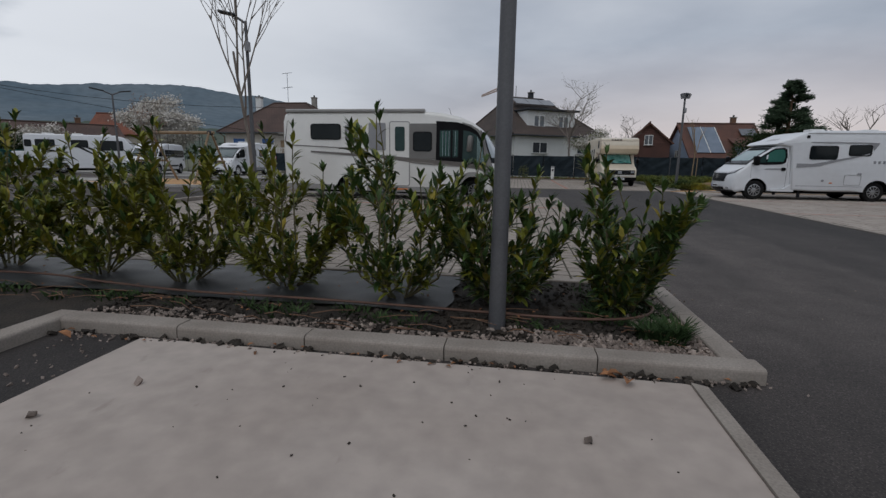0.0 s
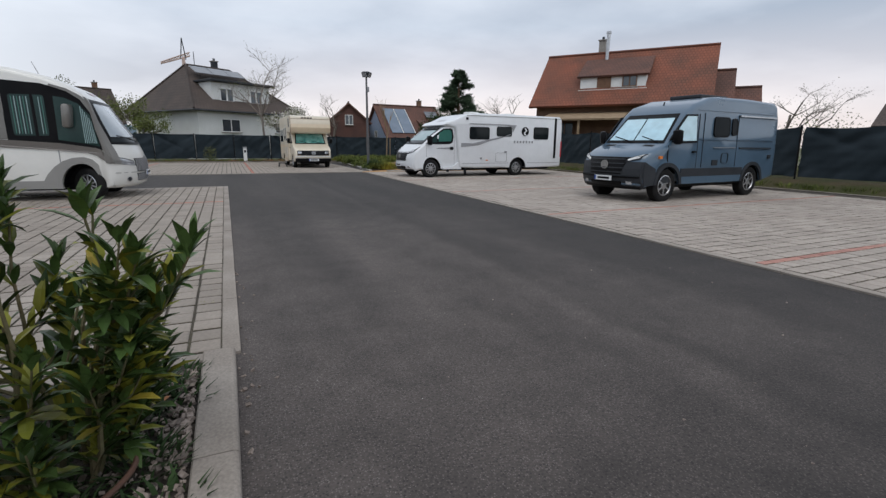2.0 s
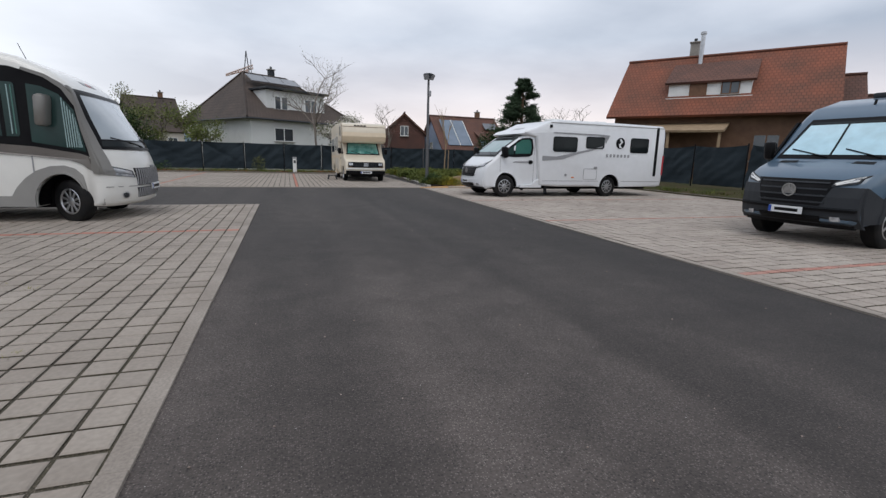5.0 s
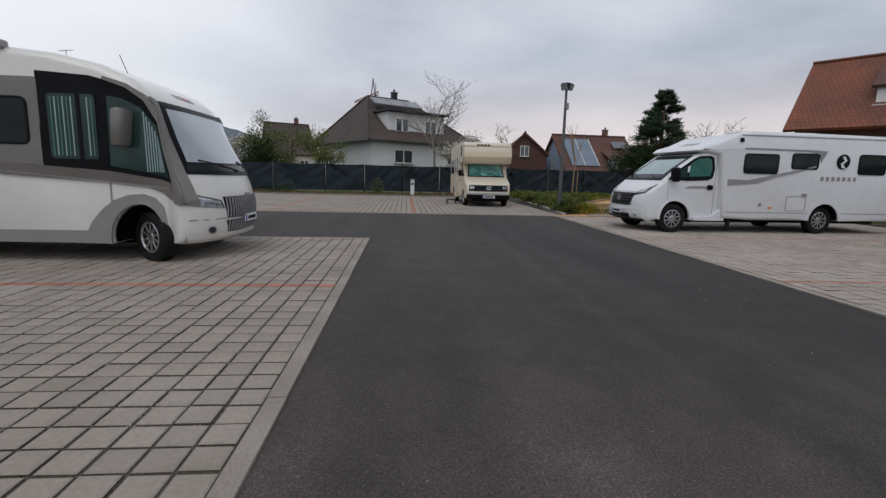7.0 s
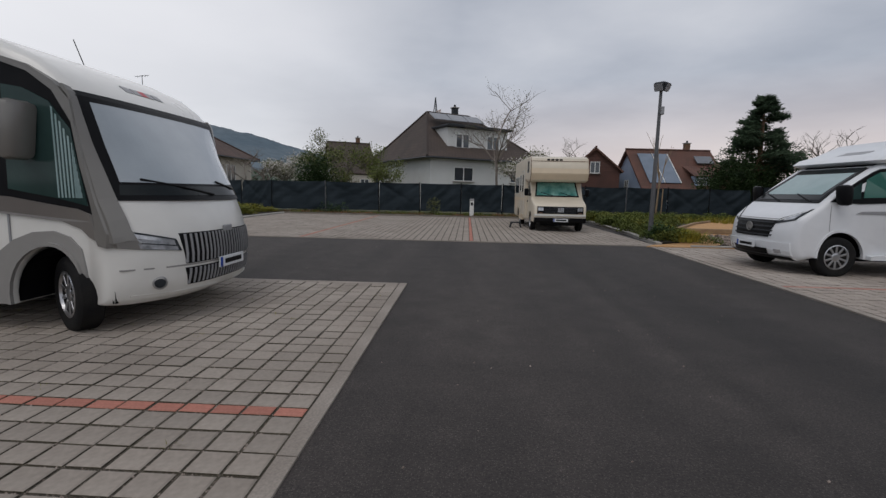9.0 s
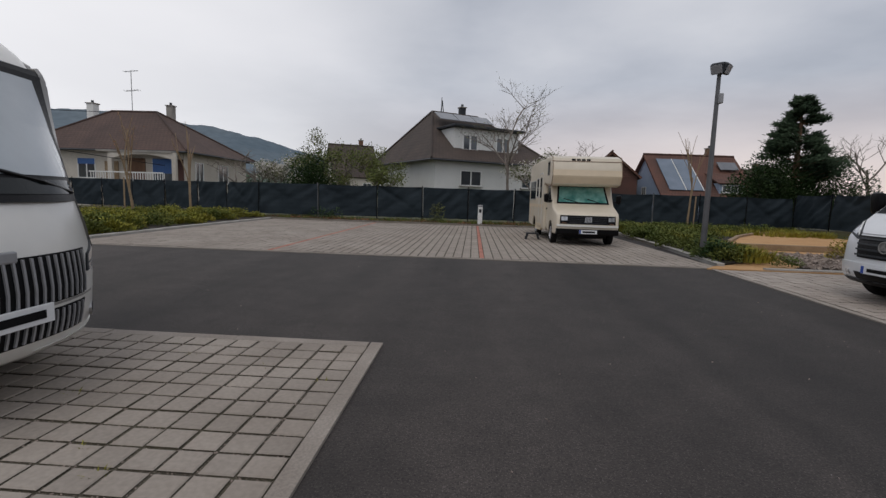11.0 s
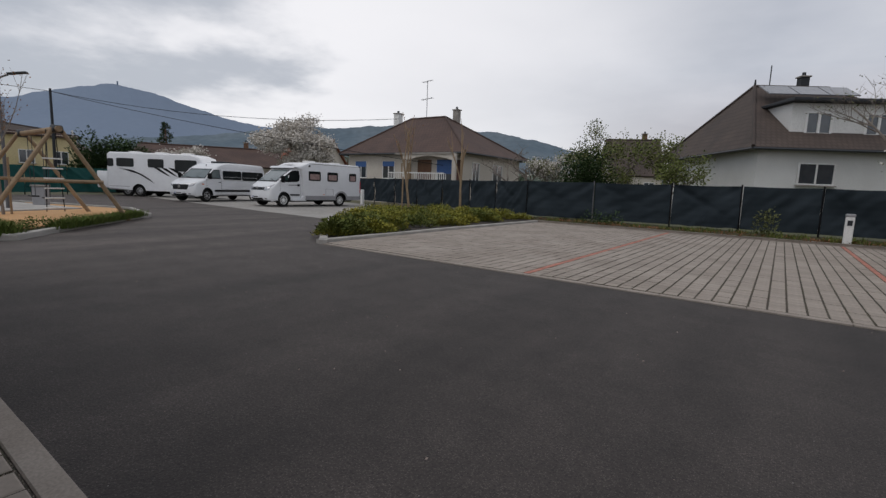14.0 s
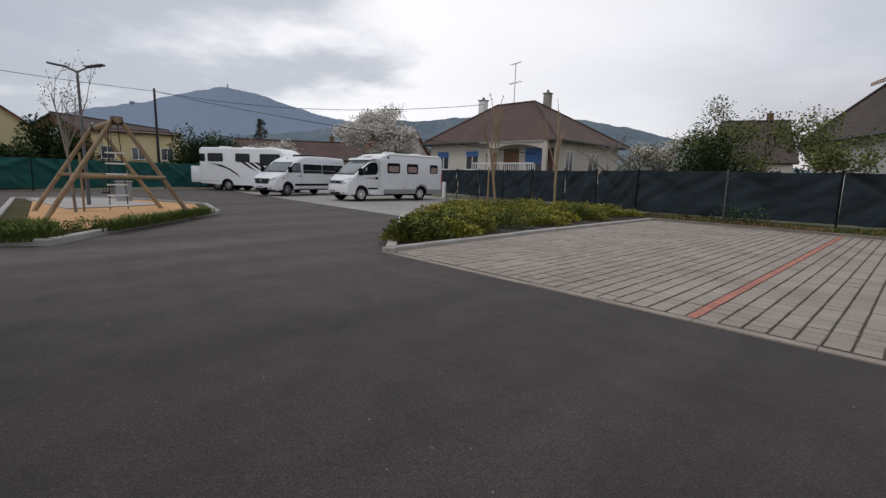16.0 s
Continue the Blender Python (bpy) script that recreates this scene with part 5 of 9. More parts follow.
def overcab_camper(m):
    """An old beige coachbuilt camper with a big cab-over bed."""
    ob = empty("camper", m, "old beige overcab camper with turquoise foil in its windscreen", "camper")
    W, CW = 2.12, 1.92
    warp = cab_warp(0.3, 0.08, 0.06)
    cab = [(0.82, 0.34), (0.88, 0.40), (0.90, 0.58), (0.88, 0.90), (0.80, 1.0), (0.45, 1.10), (0.20, 1.18), (0.10, 1.24), (-0.12, 1.55), (-0.32, 1.84), (-0.5, 1.94), (-1.2, 1.96), (-1.3, 0.42), (-0.8, 0.38)] + arch(0, 0.40, 0.36, 0.33) + [(0.6, 0.34)]
    fx = front_x(cab[:11])
    part("cab", hull(cab, CW, 0.06, warp), BEIGE_P, ob, smooth=45)
    o = [(-1.0, 0.36), (-1.0, 1.9), (0.10, 1.80), (0.34, 1.86), (0.46, 2.10), (0.40, 2.42), (0.28, 2.66), (0.0, 2.74), (-2.5, 2.76), (-4.7, 2.74), (-4.9, 2.6), (-4.95, 1.5), (-4.9, 0.42), (-4.6, 0.36)] + arch(-3.2, 0.42, 0.36, 0.34) + [(-1.8, 0.36)]
    part("living_body", hull(o, W, 0.07), BEIGE_P, ob, smooth=45)
    lx = front_x(o[2:9])
    part("overcab_lip", nose_panel([(-1.03, 1.84), (1.03, 1.84), (1.05, 2.28), (-1.05, 2.28)], lx, straight, 0.012, 8, 8), BEIGE_D, ob, "tan lower overcab panel")
    part("trim_strip", nose_panel([(-1.05, 2.545), (1.05, 2.545), (1.05, 2.562), (-1.05, 2.562)], lx, straight, 0.014, 6, 1), WOOD_D, ob)
    part("trim_strip", nose_panel([(-1.05, 2.275), (1.05, 2.275), (1.05, 2.290), (-1.05, 2.290)], lx, straight, 0.016, 6, 1), BEIGE_D, ob)
    for k in range(4):
        part("name_bar", nose_panel([(0.10 - 0.15 * k - 0.11, 2.575), (0.10 - 0.15 * k, 2.575), (0.10 - 0.15 * k, 2.635), (0.10 - 0.15 * k - 0.11, 2.635)], lx, straight, 0.012, 2, 2), BLACKP, ob)
    underbody(ob, -4.6, 0.6, 1.3, 0.22, 0.7)
    wheel_well(ob, 0, 0.40, CW, 0.33, 0.38); wheel_well(ob, -3.2, 0.42, W, 0.34, 0.38)
    ws = part("windscreen", nose_panel([(-0.82, 1.26), (0.82, 1.26), (0.74, 1.84), (-0.74, 1.84)], fx, warp, 0.010, 10, 6), BLACKP, ob)
    part("foil", nose_panel([(-0.76, 1.31), (0.76, 1.31), (0.69, 1.79), (-0.69, 1.79)], fx, warp, 0.016, 10, 6), SHADE_T, ws, "turquoise insulating foil")
    wipers(ob, fx, warp, 1.28, 0.6)
    g = part("grille", nose_panel([(-0.86, 0.66), (0.86, 0.66), (0.85, 0.92), (-0.85, 0.92)], fx, warp, 0.012, 10, 3), BLACKP, ob)
    for k in range(4):
        z = 0.70 + 0.055 * k
        part("grille_slat", nose_panel([(-0.58, z - 0.01), (0.58, z - 0.01), (0.58, z + 0.01), (-0.58, z + 0.01)], fx, warp, 0.024, 8, 1), DARKP, g)
    for k in range(5):
        part("badge_bar", nose_panel([(-0.1 + 0.045 * k, 0.72), (-0.075 + 0.045 * k, 0.72), (-0.06 + 0.045 * k, 0.88), (-0.085 + 0.045 * k, 0.88)], fx, warp, 0.03, 1, 2), ALU, ob)
    part("bumper", nose_panel([(-0.96, 0.34), (0.96, 0.34), (0.96, 0.52), (-0.96, 0.52)], fx, warp, 0.08, 12, 3), BLACKP, ob)
    part("bumper_stripe", nose_panel([(-0.95, 0.585), (0.95, 0.585), (0.95, 0.64), (-0.95, 0.64)], fx, warp, 0.03, 12, 1), CREAM_W, ob)
    plate(ob, fx(0.45) + 0.10, 0.44)
    for s in (-1, 1):
        part("headlight", nose_panel([(s * 0.63, 0.76), (s * 0.82, 0.76), (s * 0.82, 0.88), (s * 0.63, 0.88)], fx, warp, 0.02, 3, 3), LENS, ob)
        part("indicator", nose_panel([(s * 0.66, 0.675), (s * 0.80, 0.675), (s * 0.80, 0.70), (s * 0.66, 0.70)], fx, warp, 0.018, 2, 2), WOOD_D, ob)
        y, yc = s * W / 2, s * CW / 2
        part("door_glass", side_panel([(0.0, 1.28), (-0.25, 1.62), (-0.40, 1.82), (-0.85, 1.83), (-0.88, 1.26)], yc, warp, 0.010), GLASS, ob)
        side_window(ob, -0.34, 0.02, 2.16, 2.54, y, GLASS, straight, 0.02, SILVERG)
        for a, b in (((-0.95, 1.86), (0.12, 1.78)), ((0.12, 1.78), (0.35, 1.86)), ((0.35, 1.86), (0.475, 2.10)), ((0.475, 2.10), (0.415, 2.42)), ((0.415, 2.42), (0.29, 2.68)), ((0.29, 2.68), (0.0, 2.745)), ((-0.95, 1.86), (-1.0, 2.30))):
            bm = B(); tube(bm, [(a[0], y - s * 0.02, a[1]), (b[0], y - s * 0.02, b[1])], 0.010, 5); part("edge_seam", bm, WOOD_D, ob)
        side_window(ob, -2.72, -2.20, 1.46, 2.10, y, GLASS, straight, 0.03, CREAM_W)
        side_window(ob, -4.55, -2.95, 1.38, 2.04, y, GLASS, straight, 0.03, CREAM_W)
        d = part("entrance_door", side_frame(-2.02, -1.36, 0.44, 2.24, y, 0.03, 0.04), CREAM_W, ob)
        part("door_window", side_panel(rrect(-1.86, -1.54, 1.42, 2.12, 0.04), y, straight, 0.012), GLASS, d)
        part("service_hatch", side_frame(-4.4, -3.6, 0.72, 1.05, y, 0.03, 0.012), BEIGE_D, ob)
        part("skirt_step", side_panel([(-1.30, 0.36), (-1.30, 0.52), (-2.7, 0.52), (-2.7, 0.30), (-1.45, 0.30)], y, straight, 0.014, 0.06), BEIGE_D, ob)
        part("cab_shut_line", side_panel(rrect(-0.945, -0.930, 0.55, 1.9, 0.004), yc, warp, 0.004), BEIGE_D, ob)
        part("cab_handle", side_panel(rrect(-0.90, -0.76, 1.04, 1.10, 0.015), yc, warp, 0.02), BLACKP, ob)
        part("tan_stripe", side_panel(rrect(-4.8, -1.05, 1.08, 1.20, 0.02), y, straight, 0.008), BEIGE_D, ob)
        wheel(ob, 0, s * 0.86, 0.33, 0.19, 8, ALU)
        wheel(ob, -3.2, s * 0.88, 0.33, 0.19, 8, ALU)
        mirror(ob, 0.0, yc, 1.42, 0.28, 0.16)
    return ob


def rear_seen_motorhome(m):
    """A tall white motorhome with dark swooshes and a box on its tail."""
    ob = empty("motorhome", m, "tall white motorhome with dark curved stripes and a tail box", "motorhome")
    W = 2.3
    o = [(0.7, 0.4), (1.1, 0.6), (1.15, 1.2), (0.6, 2.1), (0.1, 2.68), (-0.4, 2.86), (-5.8, 2.86), (-6.0, 2.72), (-6.05, 0.5), (-5.9, 0.4)] + arch(-3.9, 0.46, 0.4) + arch(0, 0.46, 0.4)
    part("body", hull(o, W, 0.12), WHITE_P, ob, smooth=50)
    underbody(ob, -5.8, 0.8, 1.5)
    wheel_well(ob, 0, 0.46, W, 0.36, 0.42); wheel_well(ob, -3.9, 0.46, W, 0.36, 0.42)
    bm = B(); box(bm, (-6.42, 0, 1.05), (0.72, 2.1, 1.1), None, 0.06); part("tail_box", bm, WHITE_P, ob, smooth=40)
    for s in (-1, 1):
        y = s * W / 2
        side_window(ob, -5.3, -4.2, 1.95, 2.44, y)
        side_window(ob, -5.92, -5.56, 1.95, 2.40, y)
        side_window(ob, -3.2, -2.2, 1.95, 2.44, y)
        side_window(ob, -1.4, 0.0, 1.75, 2.44, y)
        for k in range(3):
            d = 0.18 * k
            part("swoosh", side_panel([(-5.3 + d, 1.85 - d * 0.3), (-4.3 + d, 1.72 - d * 0.5), (-3.6 + d, 1.45 - d * 0.6), (-3.2 + d, 1.1 - d * 0.6), (-3.5 + d, 1.38 - d * 0.6), (-4.3 + d, 1.66 - d * 0.5)], y, straight, 0.008), BLACKP, ob)
            part("swoosh", side_panel([(-2.9 + 0.5 * k, 1.95), (-2.5 + 0.5 * k, 1.9), (-1.7 + 0.5 * k, 1.35), (-2.1 + 0.5 * k, 1.5)], y, straight, 0.008), BLACKP, ob)
        part("skirt_shadow_gap", side_panel(rrect(-5.9, -4.5, 0.62, 0.65, 0.01), y, straight, 0.006), MIDGREY, ob)
        wheel(ob, 0, s * 0.97); wheel(ob, -3.9, s * 0.97)
        wheel(ob, -4.72, s * 0.97)
        mirror(ob, 0.6, y, 1.8, 0.5, 0.2, WHITE_P)
    for k in range(3):
        bm = B(); box(bm, (-1.2 - 1.8 * k, 0, 2.91), (0.6, 0.6, 0.12), None, 0.04)
        part("roof_hatch", bm, WHITE_T, ob)
    return ob

# ---- ground, road, far country ----
def structure(ob, label, category):
    return tagged(ob, label, category, kind="structure")


bm = B()
bmesh.ops.create_grid(bm, x_segments=24, y_segments=24, size=4500)
for v in bm.verts:
    v.co.z = -0.06
structure(part("ground", bm, EARTH), "open grassy ground reaching to the horizon", "ground")
bm = B()
prism(bm, [(-33.2, -30), (18.2, -30), (18.2, 38.4), (-8.0, 38.4), (-13, 40.3), (-24, 42.3), (-40, 42), (-36, 30), (-33.2, 20)], -0.3, 0.0)
structure(part("road", bm, ASPHALT), "dark grey asphalt surface of the parking area", "road")


def ridge(name, prof, R, material, label, depth, rough):
    """A range of hills: height over azimuth (degrees left of +y), rising from its foot to the crest and falling behind."""
    az = np.arange(prof[-1][0], prof[0][0] + 0.01, 0.25)
    xs, es = [p[0] for p in prof][::-1], [p[1] for p in prof][::-1]
    el = np.interp(az, xs, es)
    k = np.ones(9) / 9
    el = np.convolve(np.pad(el, 4, mode="edge"), k, "valid")
    vs, fs = [], []
    rows = 14
    for a, e in zip(az, el):
        crest = R * math.tan(radians(e))
        for j in range(rows):
            f = j / (rows - 3)
            d = R + depth * (f - 1)
            h = crest * (f if f <= 1 else 2.2 - 1.2 * f) * (0.9 if 0 < f < 1 else 1)
            s = noise.fractal(Vector((a * 0.35, f * 5, R * 0.001)), 0.8, 2.1, 5) * rough
            s += noise.noise(Vector((a * 3.1, f * 17, 0.5))) * rough * 0.30
            vs.append((-d * math.sin(radians(a)), 15 + d * math.cos(radians(a)), h + s * (0.5 if f < 0.9 else 1.0) - 3))
    n = len(az)
    for i in range(n - 1):
        for j in range(rows - 1):
            fs.append((i * rows + j, (i + 1) * rows + j, (i + 1) * rows + j + 1, i * rows + j + 1))
    ob = raw(name, vs, fs, material, smooth=True)
    return structure(ob, label, "hill")


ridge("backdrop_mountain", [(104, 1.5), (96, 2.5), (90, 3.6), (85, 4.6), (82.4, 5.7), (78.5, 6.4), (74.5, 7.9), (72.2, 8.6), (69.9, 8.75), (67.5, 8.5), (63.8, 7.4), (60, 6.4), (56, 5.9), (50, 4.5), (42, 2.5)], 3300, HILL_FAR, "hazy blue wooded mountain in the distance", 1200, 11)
ridge("backdrop_hill", [(125, 2.0), (108, 3.2), (96, 3.8), (88, 3.9), (80, 3.4), (70, 3.8), (63, 4.7), (58, 5.6), (54, 6.3), (49, 6.5), (45, 6.9), (41.7, 7.4), (38.4, 7.5), (34, 7.25), (30, 6.9), (26, 6.2), (21.5, 5.0), (17, 3.9), (12, 2.4), (5, 1.0), (-10, 0.4), (-30, 0.3)], 1500, HILL_NEAR, "wooded hill behind the village, blue haze put into its colour", 700, 4.5)
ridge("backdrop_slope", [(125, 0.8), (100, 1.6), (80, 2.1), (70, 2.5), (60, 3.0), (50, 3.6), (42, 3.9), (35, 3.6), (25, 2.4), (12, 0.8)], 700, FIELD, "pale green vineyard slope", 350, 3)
# tower and castle take the mountain's colour, haze included
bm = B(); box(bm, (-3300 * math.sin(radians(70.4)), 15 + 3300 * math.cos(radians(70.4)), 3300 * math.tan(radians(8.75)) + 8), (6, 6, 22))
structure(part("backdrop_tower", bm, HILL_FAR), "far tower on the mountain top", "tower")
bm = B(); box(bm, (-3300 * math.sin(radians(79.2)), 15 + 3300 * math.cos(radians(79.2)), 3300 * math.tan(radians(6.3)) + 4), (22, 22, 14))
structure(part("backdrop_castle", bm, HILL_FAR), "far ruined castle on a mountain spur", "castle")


# ---- kerbs and paving ----
def kerb_run(name, pts, w, z1, label, piece=1.0, z0=-0.1, chamfer=0.025, closed=False):
    """A kerb of one-metre concrete pieces along a line; the line is its outer edge, the pieces lie to the left of it."""
    ob = new(name)
    structure(ob, label, "kerb")
    for (ax, ay), (bx, by) in zip(pts, pts[1:]):
        d = Vector((bx - ax, by - ay))
        ln = d.length
        n = max(1, round(ln / piece))
        ang = math.degrees(math.atan2(d.y, d.x))
        bm = B()
        l = ln / n - 0.008
        c = chamfer
        prof = [(0, z0), (0, z1 - c), (c * 0.13, z1 - c * 0.5), (c * 0.5, z1 - c * 0.13), (c, z1), (w - 0.008, z1), (w, z1 - 0.008), (w, z0)]
        a = [bm.verts.new((0.004, y, z)) for y, z in prof]
        b = [bm.verts.new((0.004 + l, y, z)) for y, z in prof]
        for k in range(len(prof)):
            bm.faces.new((a[k], a[(k + 1) % len(prof)], b[(k + 1) % len(prof)], b[k]))
        bm.faces.new(a[::-1]); bm.faces.new(b)
        bmesh.ops.recalc_face_normals(bm, faces=bm.faces)
        first = part("kerb_stone", bm, KERB_P if name in ("bed_kerb", "island_kerb") else KERB, ob)
        first.matrix_local = pose(ax, ay, 0, 0, 0, ang)
        for k in range(1, n):
            o = new("kerb_stone", first.data)
            o.parent = ob
            p = Vector((ax, ay)) + d * (k / n)
            o.matrix_local = pose(p.x, p.y, rng.uniform(-0.003, 0.003), 0, rng.uniform(-0.15, 0.15), ang + rng.uniform(-0.15, 0.15))
    return ob


def paver_mesh(sx, sy, gx, gy):
    """Vertices and faces of one paver with a worn top edge, centred."""
    hx, hy, e = (sx - gx) / 2, (sy - gy) / 2, 0.008
    v = [(-hx, -hy, 0), (hx, -hy, 0), (hx, hy, 0), (-hx, hy, 0), (-hx, -hy, 0.016), (hx, -hy, 0.016), (hx, hy, 0.016), (-hx, hy, 0.016),
         (-hx + e, -hy + e, 0.022), (hx - e, -hy + e, 0.022), (hx - e, hy - e, 0.022), (-hx + e, hy - e, 0.022)]
    f = [(0, 1, 5, 4), (1, 2, 6, 5), (2, 3, 7, 6), (3, 0, 4, 7), (4, 5, 9, 8), (5, 6, 10, 9), (6, 7, 11, 10), (7, 4, 8, 11), (8, 9, 10, 11)]
    return v, f


def courses(a, b, reds, step=0.20, thin=0.11):
    """Courses of pavers from a to b, as (middle, size, red), with a thin red course at each place given."""
    out, edges = [], [a]
    for r in sorted(reds):
        edges += [r - thin / 2, r + thin / 2]
    edges.append(b)
    for k, (p, q) in enumerate(zip(edges, edges[1:])):
        if k % 2:
            out.append(((p + q) / 2, q - p, True))
        else:
            n = max(1, round((q - p) / step))
            out += [(p + (i + 0.5) * (q - p) / n, (q - p) / n, False) for i in range(n)]
    return out


def paving(name, x0, x1, y0, y1, gx, gy, label, red_x, red_y, near, shear=0.0, stone=None, red=None):
    """A field of square pavers on grit; near: the stretch of the plan whose pieces are objects of their own."""
    stone, red = stone or PAVER, red or PAVER_RED
    bm = B()
    c = lambda y: shear * (y - (y0 + y1) / 2)
    prism(bm, [(x0 + c(y0), y0), (x1 + c(y0), y0), (x1 + c(y1), y1), (x0 + c(y1), y1)], -0.2, 0.012)
    ob = structure(part(name, bm, JOINT), label, "paving")
    meshes = {}
    verts, faces = {0: [], 1: []}, {0: [], 1: []}
    count = 0
    for yc, sy, ry in courses(y0, y1, red_y):
        for xm, sx, rx in courses(x0, x1, red_x):
            x, y = xm + c(yc), yc
            r = 1 if rx or ry else 0
            z = 0.002 + rng.uniform(-0.003, 0.003)
            tx, ty = rng.uniform(-0.008, 0.008), rng.uniform(-0.008, 0.008)
            key = (r, round(sx, 3), round(sy, 3))
            V, F = paver_mesh(sx, sy, gx if not rx else 0.01, gy if not ry else 0.01)
            if near[0] < x < near[1] and near[2] < y < near[3] and count < 300:
                if key not in meshes:
                    me = bpy.data.meshes.new("paver")
                    me.from_pydata(V, [], F)
                    me.materials.append(red if r else stone)
                    me.materials.append(JOINT)
                    me.polygons.foreach_set("material_index", [1] * 4 + [0] * 5)     # sides in the dark joint material, top and edges in stone
                    meshes[key] = me
                o = new("paver", meshes[key])
                o.parent = ob
                o.matrix_local = pose(x, y, z, math.degrees(tx), math.degrees(ty), rng.uniform(-0.5, 0.5))
                count += 1
            else:
                b = len(verts[r])
                dx, dy = rng.uniform(-0.002, 0.002), rng.uniform(-0.002, 0.002)
                verts[r] += [(x + p[0] + dx, y + p[1] + dy, z + p[2] + tx * p[1] + ty * p[0]) for p in V]
                faces[r] += [tuple(b + q for q in f) for f in F]
    for r in (0, 1):
        if verts[r]:
            o = raw("red_pavers" if r else "grey_pavers", verts[r], faces[r], red if r else stone, ob)
            o.data.materials.append(JOINT)
            o.data.polygons.foreach_set("material_index", ([1] * 4 + [0] * 5) * (len(faces[r]) // 9))
            tagged(o, kind="stuff")
    return ob


# concrete pad under the first steps, with its low rim
bm = B(); prism(bm, [(-2.39, -6), (1.20, -6), (1.30, 4.60), (-2.39, 4.64)], -0.2, 0.018)
structure(part("concrete_pad", bm, CONCRETE), "pale trowelled concrete pad with a few stains", "pad")
bm = B(); prism(bm, [(1.205, -6), (1.29, -6), (1.385, 4.56), (1.305, 4.60)], -0.2, 0.03)
structure(part("pad_rim", bm, KERB), "narrow worn concrete rim beside the pad", "kerb")

# planter by the camera: kerbs, soil, weed sheet
kerb_run("planter_kerb", [(1.765, 4.70), (1.765, 6.90)], 0.18, 0.075, "grey concrete kerb along the planter's end")
kerb_run("planter_kerb", [(-3.13, 4.70), (1.765, 4.70)], 0.17, 0.10, "grey concrete kerb along the planter's front")
kerb_run("planter_kerb", [(-3.13, -3.3), (-3.13, 4.87)], 0.17, 0.10, "grey concrete kerb turning along the planter")
kerb_run("planter_kerb", [(1.6, 6.92), (-9.4, 6.92)], 0.12, 0.06, "grey concrete kerb behind the planter")
bm = B(); prism(bm, [(-9.4, -3.3), (-3.3, -3.3), (-3.3, 4.86), (1.58, 4.86), (1.58, 6.80), (-9.4, 6.80)], -0.2, 0.045)
structure(part("planter_soil", bm, SOIL), "dark planting soil with stones and dead leaves", "soil")
bm = B()
bmesh.ops.create_grid(bm, x_segments=150, y_segments=20, size=0.5)
for v in bm.verts:
    x, y = -9.2 + 8.9 * (v.co.x + 0.5), 5.48 + 1.2 * (v.co.y + 0.5)
    h = 0.075 + 0.03 * noise.noise(Vector((x * 1.0, y * 1.6, 0))) + 0.012 * noise.noise(Vector((x * 4, y * 5, 3)))
    v.co = Vector((x + 0.05 * noise.noise(Vector((x, y * 3, 8))), y, h))
structure(part("weed_sheet", bm, MULCH_SHEET, smooth=True), "crumpled dark weed-control sheet over soil", "ground sheet")

paving("pavement_pitch", -9.255, 1.66, 7.02, 19.44, 0.019, 0.021, "square grey pavers with mossy joints and a red marking row", (), (15.44,), (-1.6, 1.75, 12.9, 15.9), shear=-0.004)
kerb_run("pavement_edge", [(1.795, 6.95), (1.745, 19.57)], 0.115, 0.018, "flush concrete edging beside the asphalt", piece=1.2, chamfer=0.004)
kerb_run("pavement_edge", [(1.62, 19.57), (-8.2, 19.57)], 0.125, 0.018, "flush concrete edging beside the asphalt", piece=1.2, chamfer=0.004)
paving("pavement_side", 7.36, 17.2, -8.0, 25.45, 0.018, 0.024, "wide field of square grey pavers with red marking rows", (), (2.9, 7.10, 11.2, 15.75, 20.2), (7.2, 9.8, 5.6, 11.4), shear=0.022, stone=PAVER_P, red=PAVER_PINK)
kerb_run("pavement_edge", [(6.87, -8.0), (7.605, 25.55)], -0.11, 0.018, "flush concrete edging beside the asphalt", chamfer=0.004)
paving("pavement_far", -7.3, 7.9, 25.83, 37.6, 0.022, 0.014, "grey pavers laid in long rows with red marking rows", (2.76, -2.14), (), (0.8, 3.8, 25.9, 29.8))
kerb_run("pavement_edge", [(-7.1, 25.70), (7.9, 25.70)], 0.12, 0.018, "flush concrete edging beside the asphalt", chamfer=0.004)
kerb_run("far_kerb", [(8.75, 37.62), (-7.4, 37.62)], -0.14, 0.10, "low kerb behind the far pitches")
kerb_run("bed_kerb", [(7.95, 26.0), (8.3, 29.5), (8.75, 37.6)], -0.15, 0.09, "low kerb round the shrub bed")
kerb_run("bed_kerb", [(-7.10, 25.7), (-7.30, 31.5), (-7.31, 37.6)], 0.15, 0.10, "low kerb round the shrub bed")
kerb_run("bed_kerb", [(-7.08, 25.66), (-12.6, 30.4), (-15.5, 36.2)], -0.15, 0.10, "low kerb round the shrub bed")
kerb_run("side_kerb", [(17.35, -8), (17.6, 25.5)], -0.14, 0.08, "low kerb behind the side pitches")
bm = B(); prism(bm, [(-7.4, 25.95), (-12.5, 30.5), (-15.4, 36.3), (-14.5, 40.0), (-8.4, 38.6), (-7.5, 37.6)], -0.2, 0.07)
structure(part("bed_soil", bm, SOIL), "soil of the shrub bed", "soil")
bm = B(); prism(bm, [(8.1, 26.1), (8.9, 26.7), (10.3, 30.7), (12.8, 34.5), (15.3, 37.5), (18.8, 37.7), (18.8, 39.7), (8.8, 39.7), (8.85, 37.6), (8.45, 30)], -0.2, 0.07)
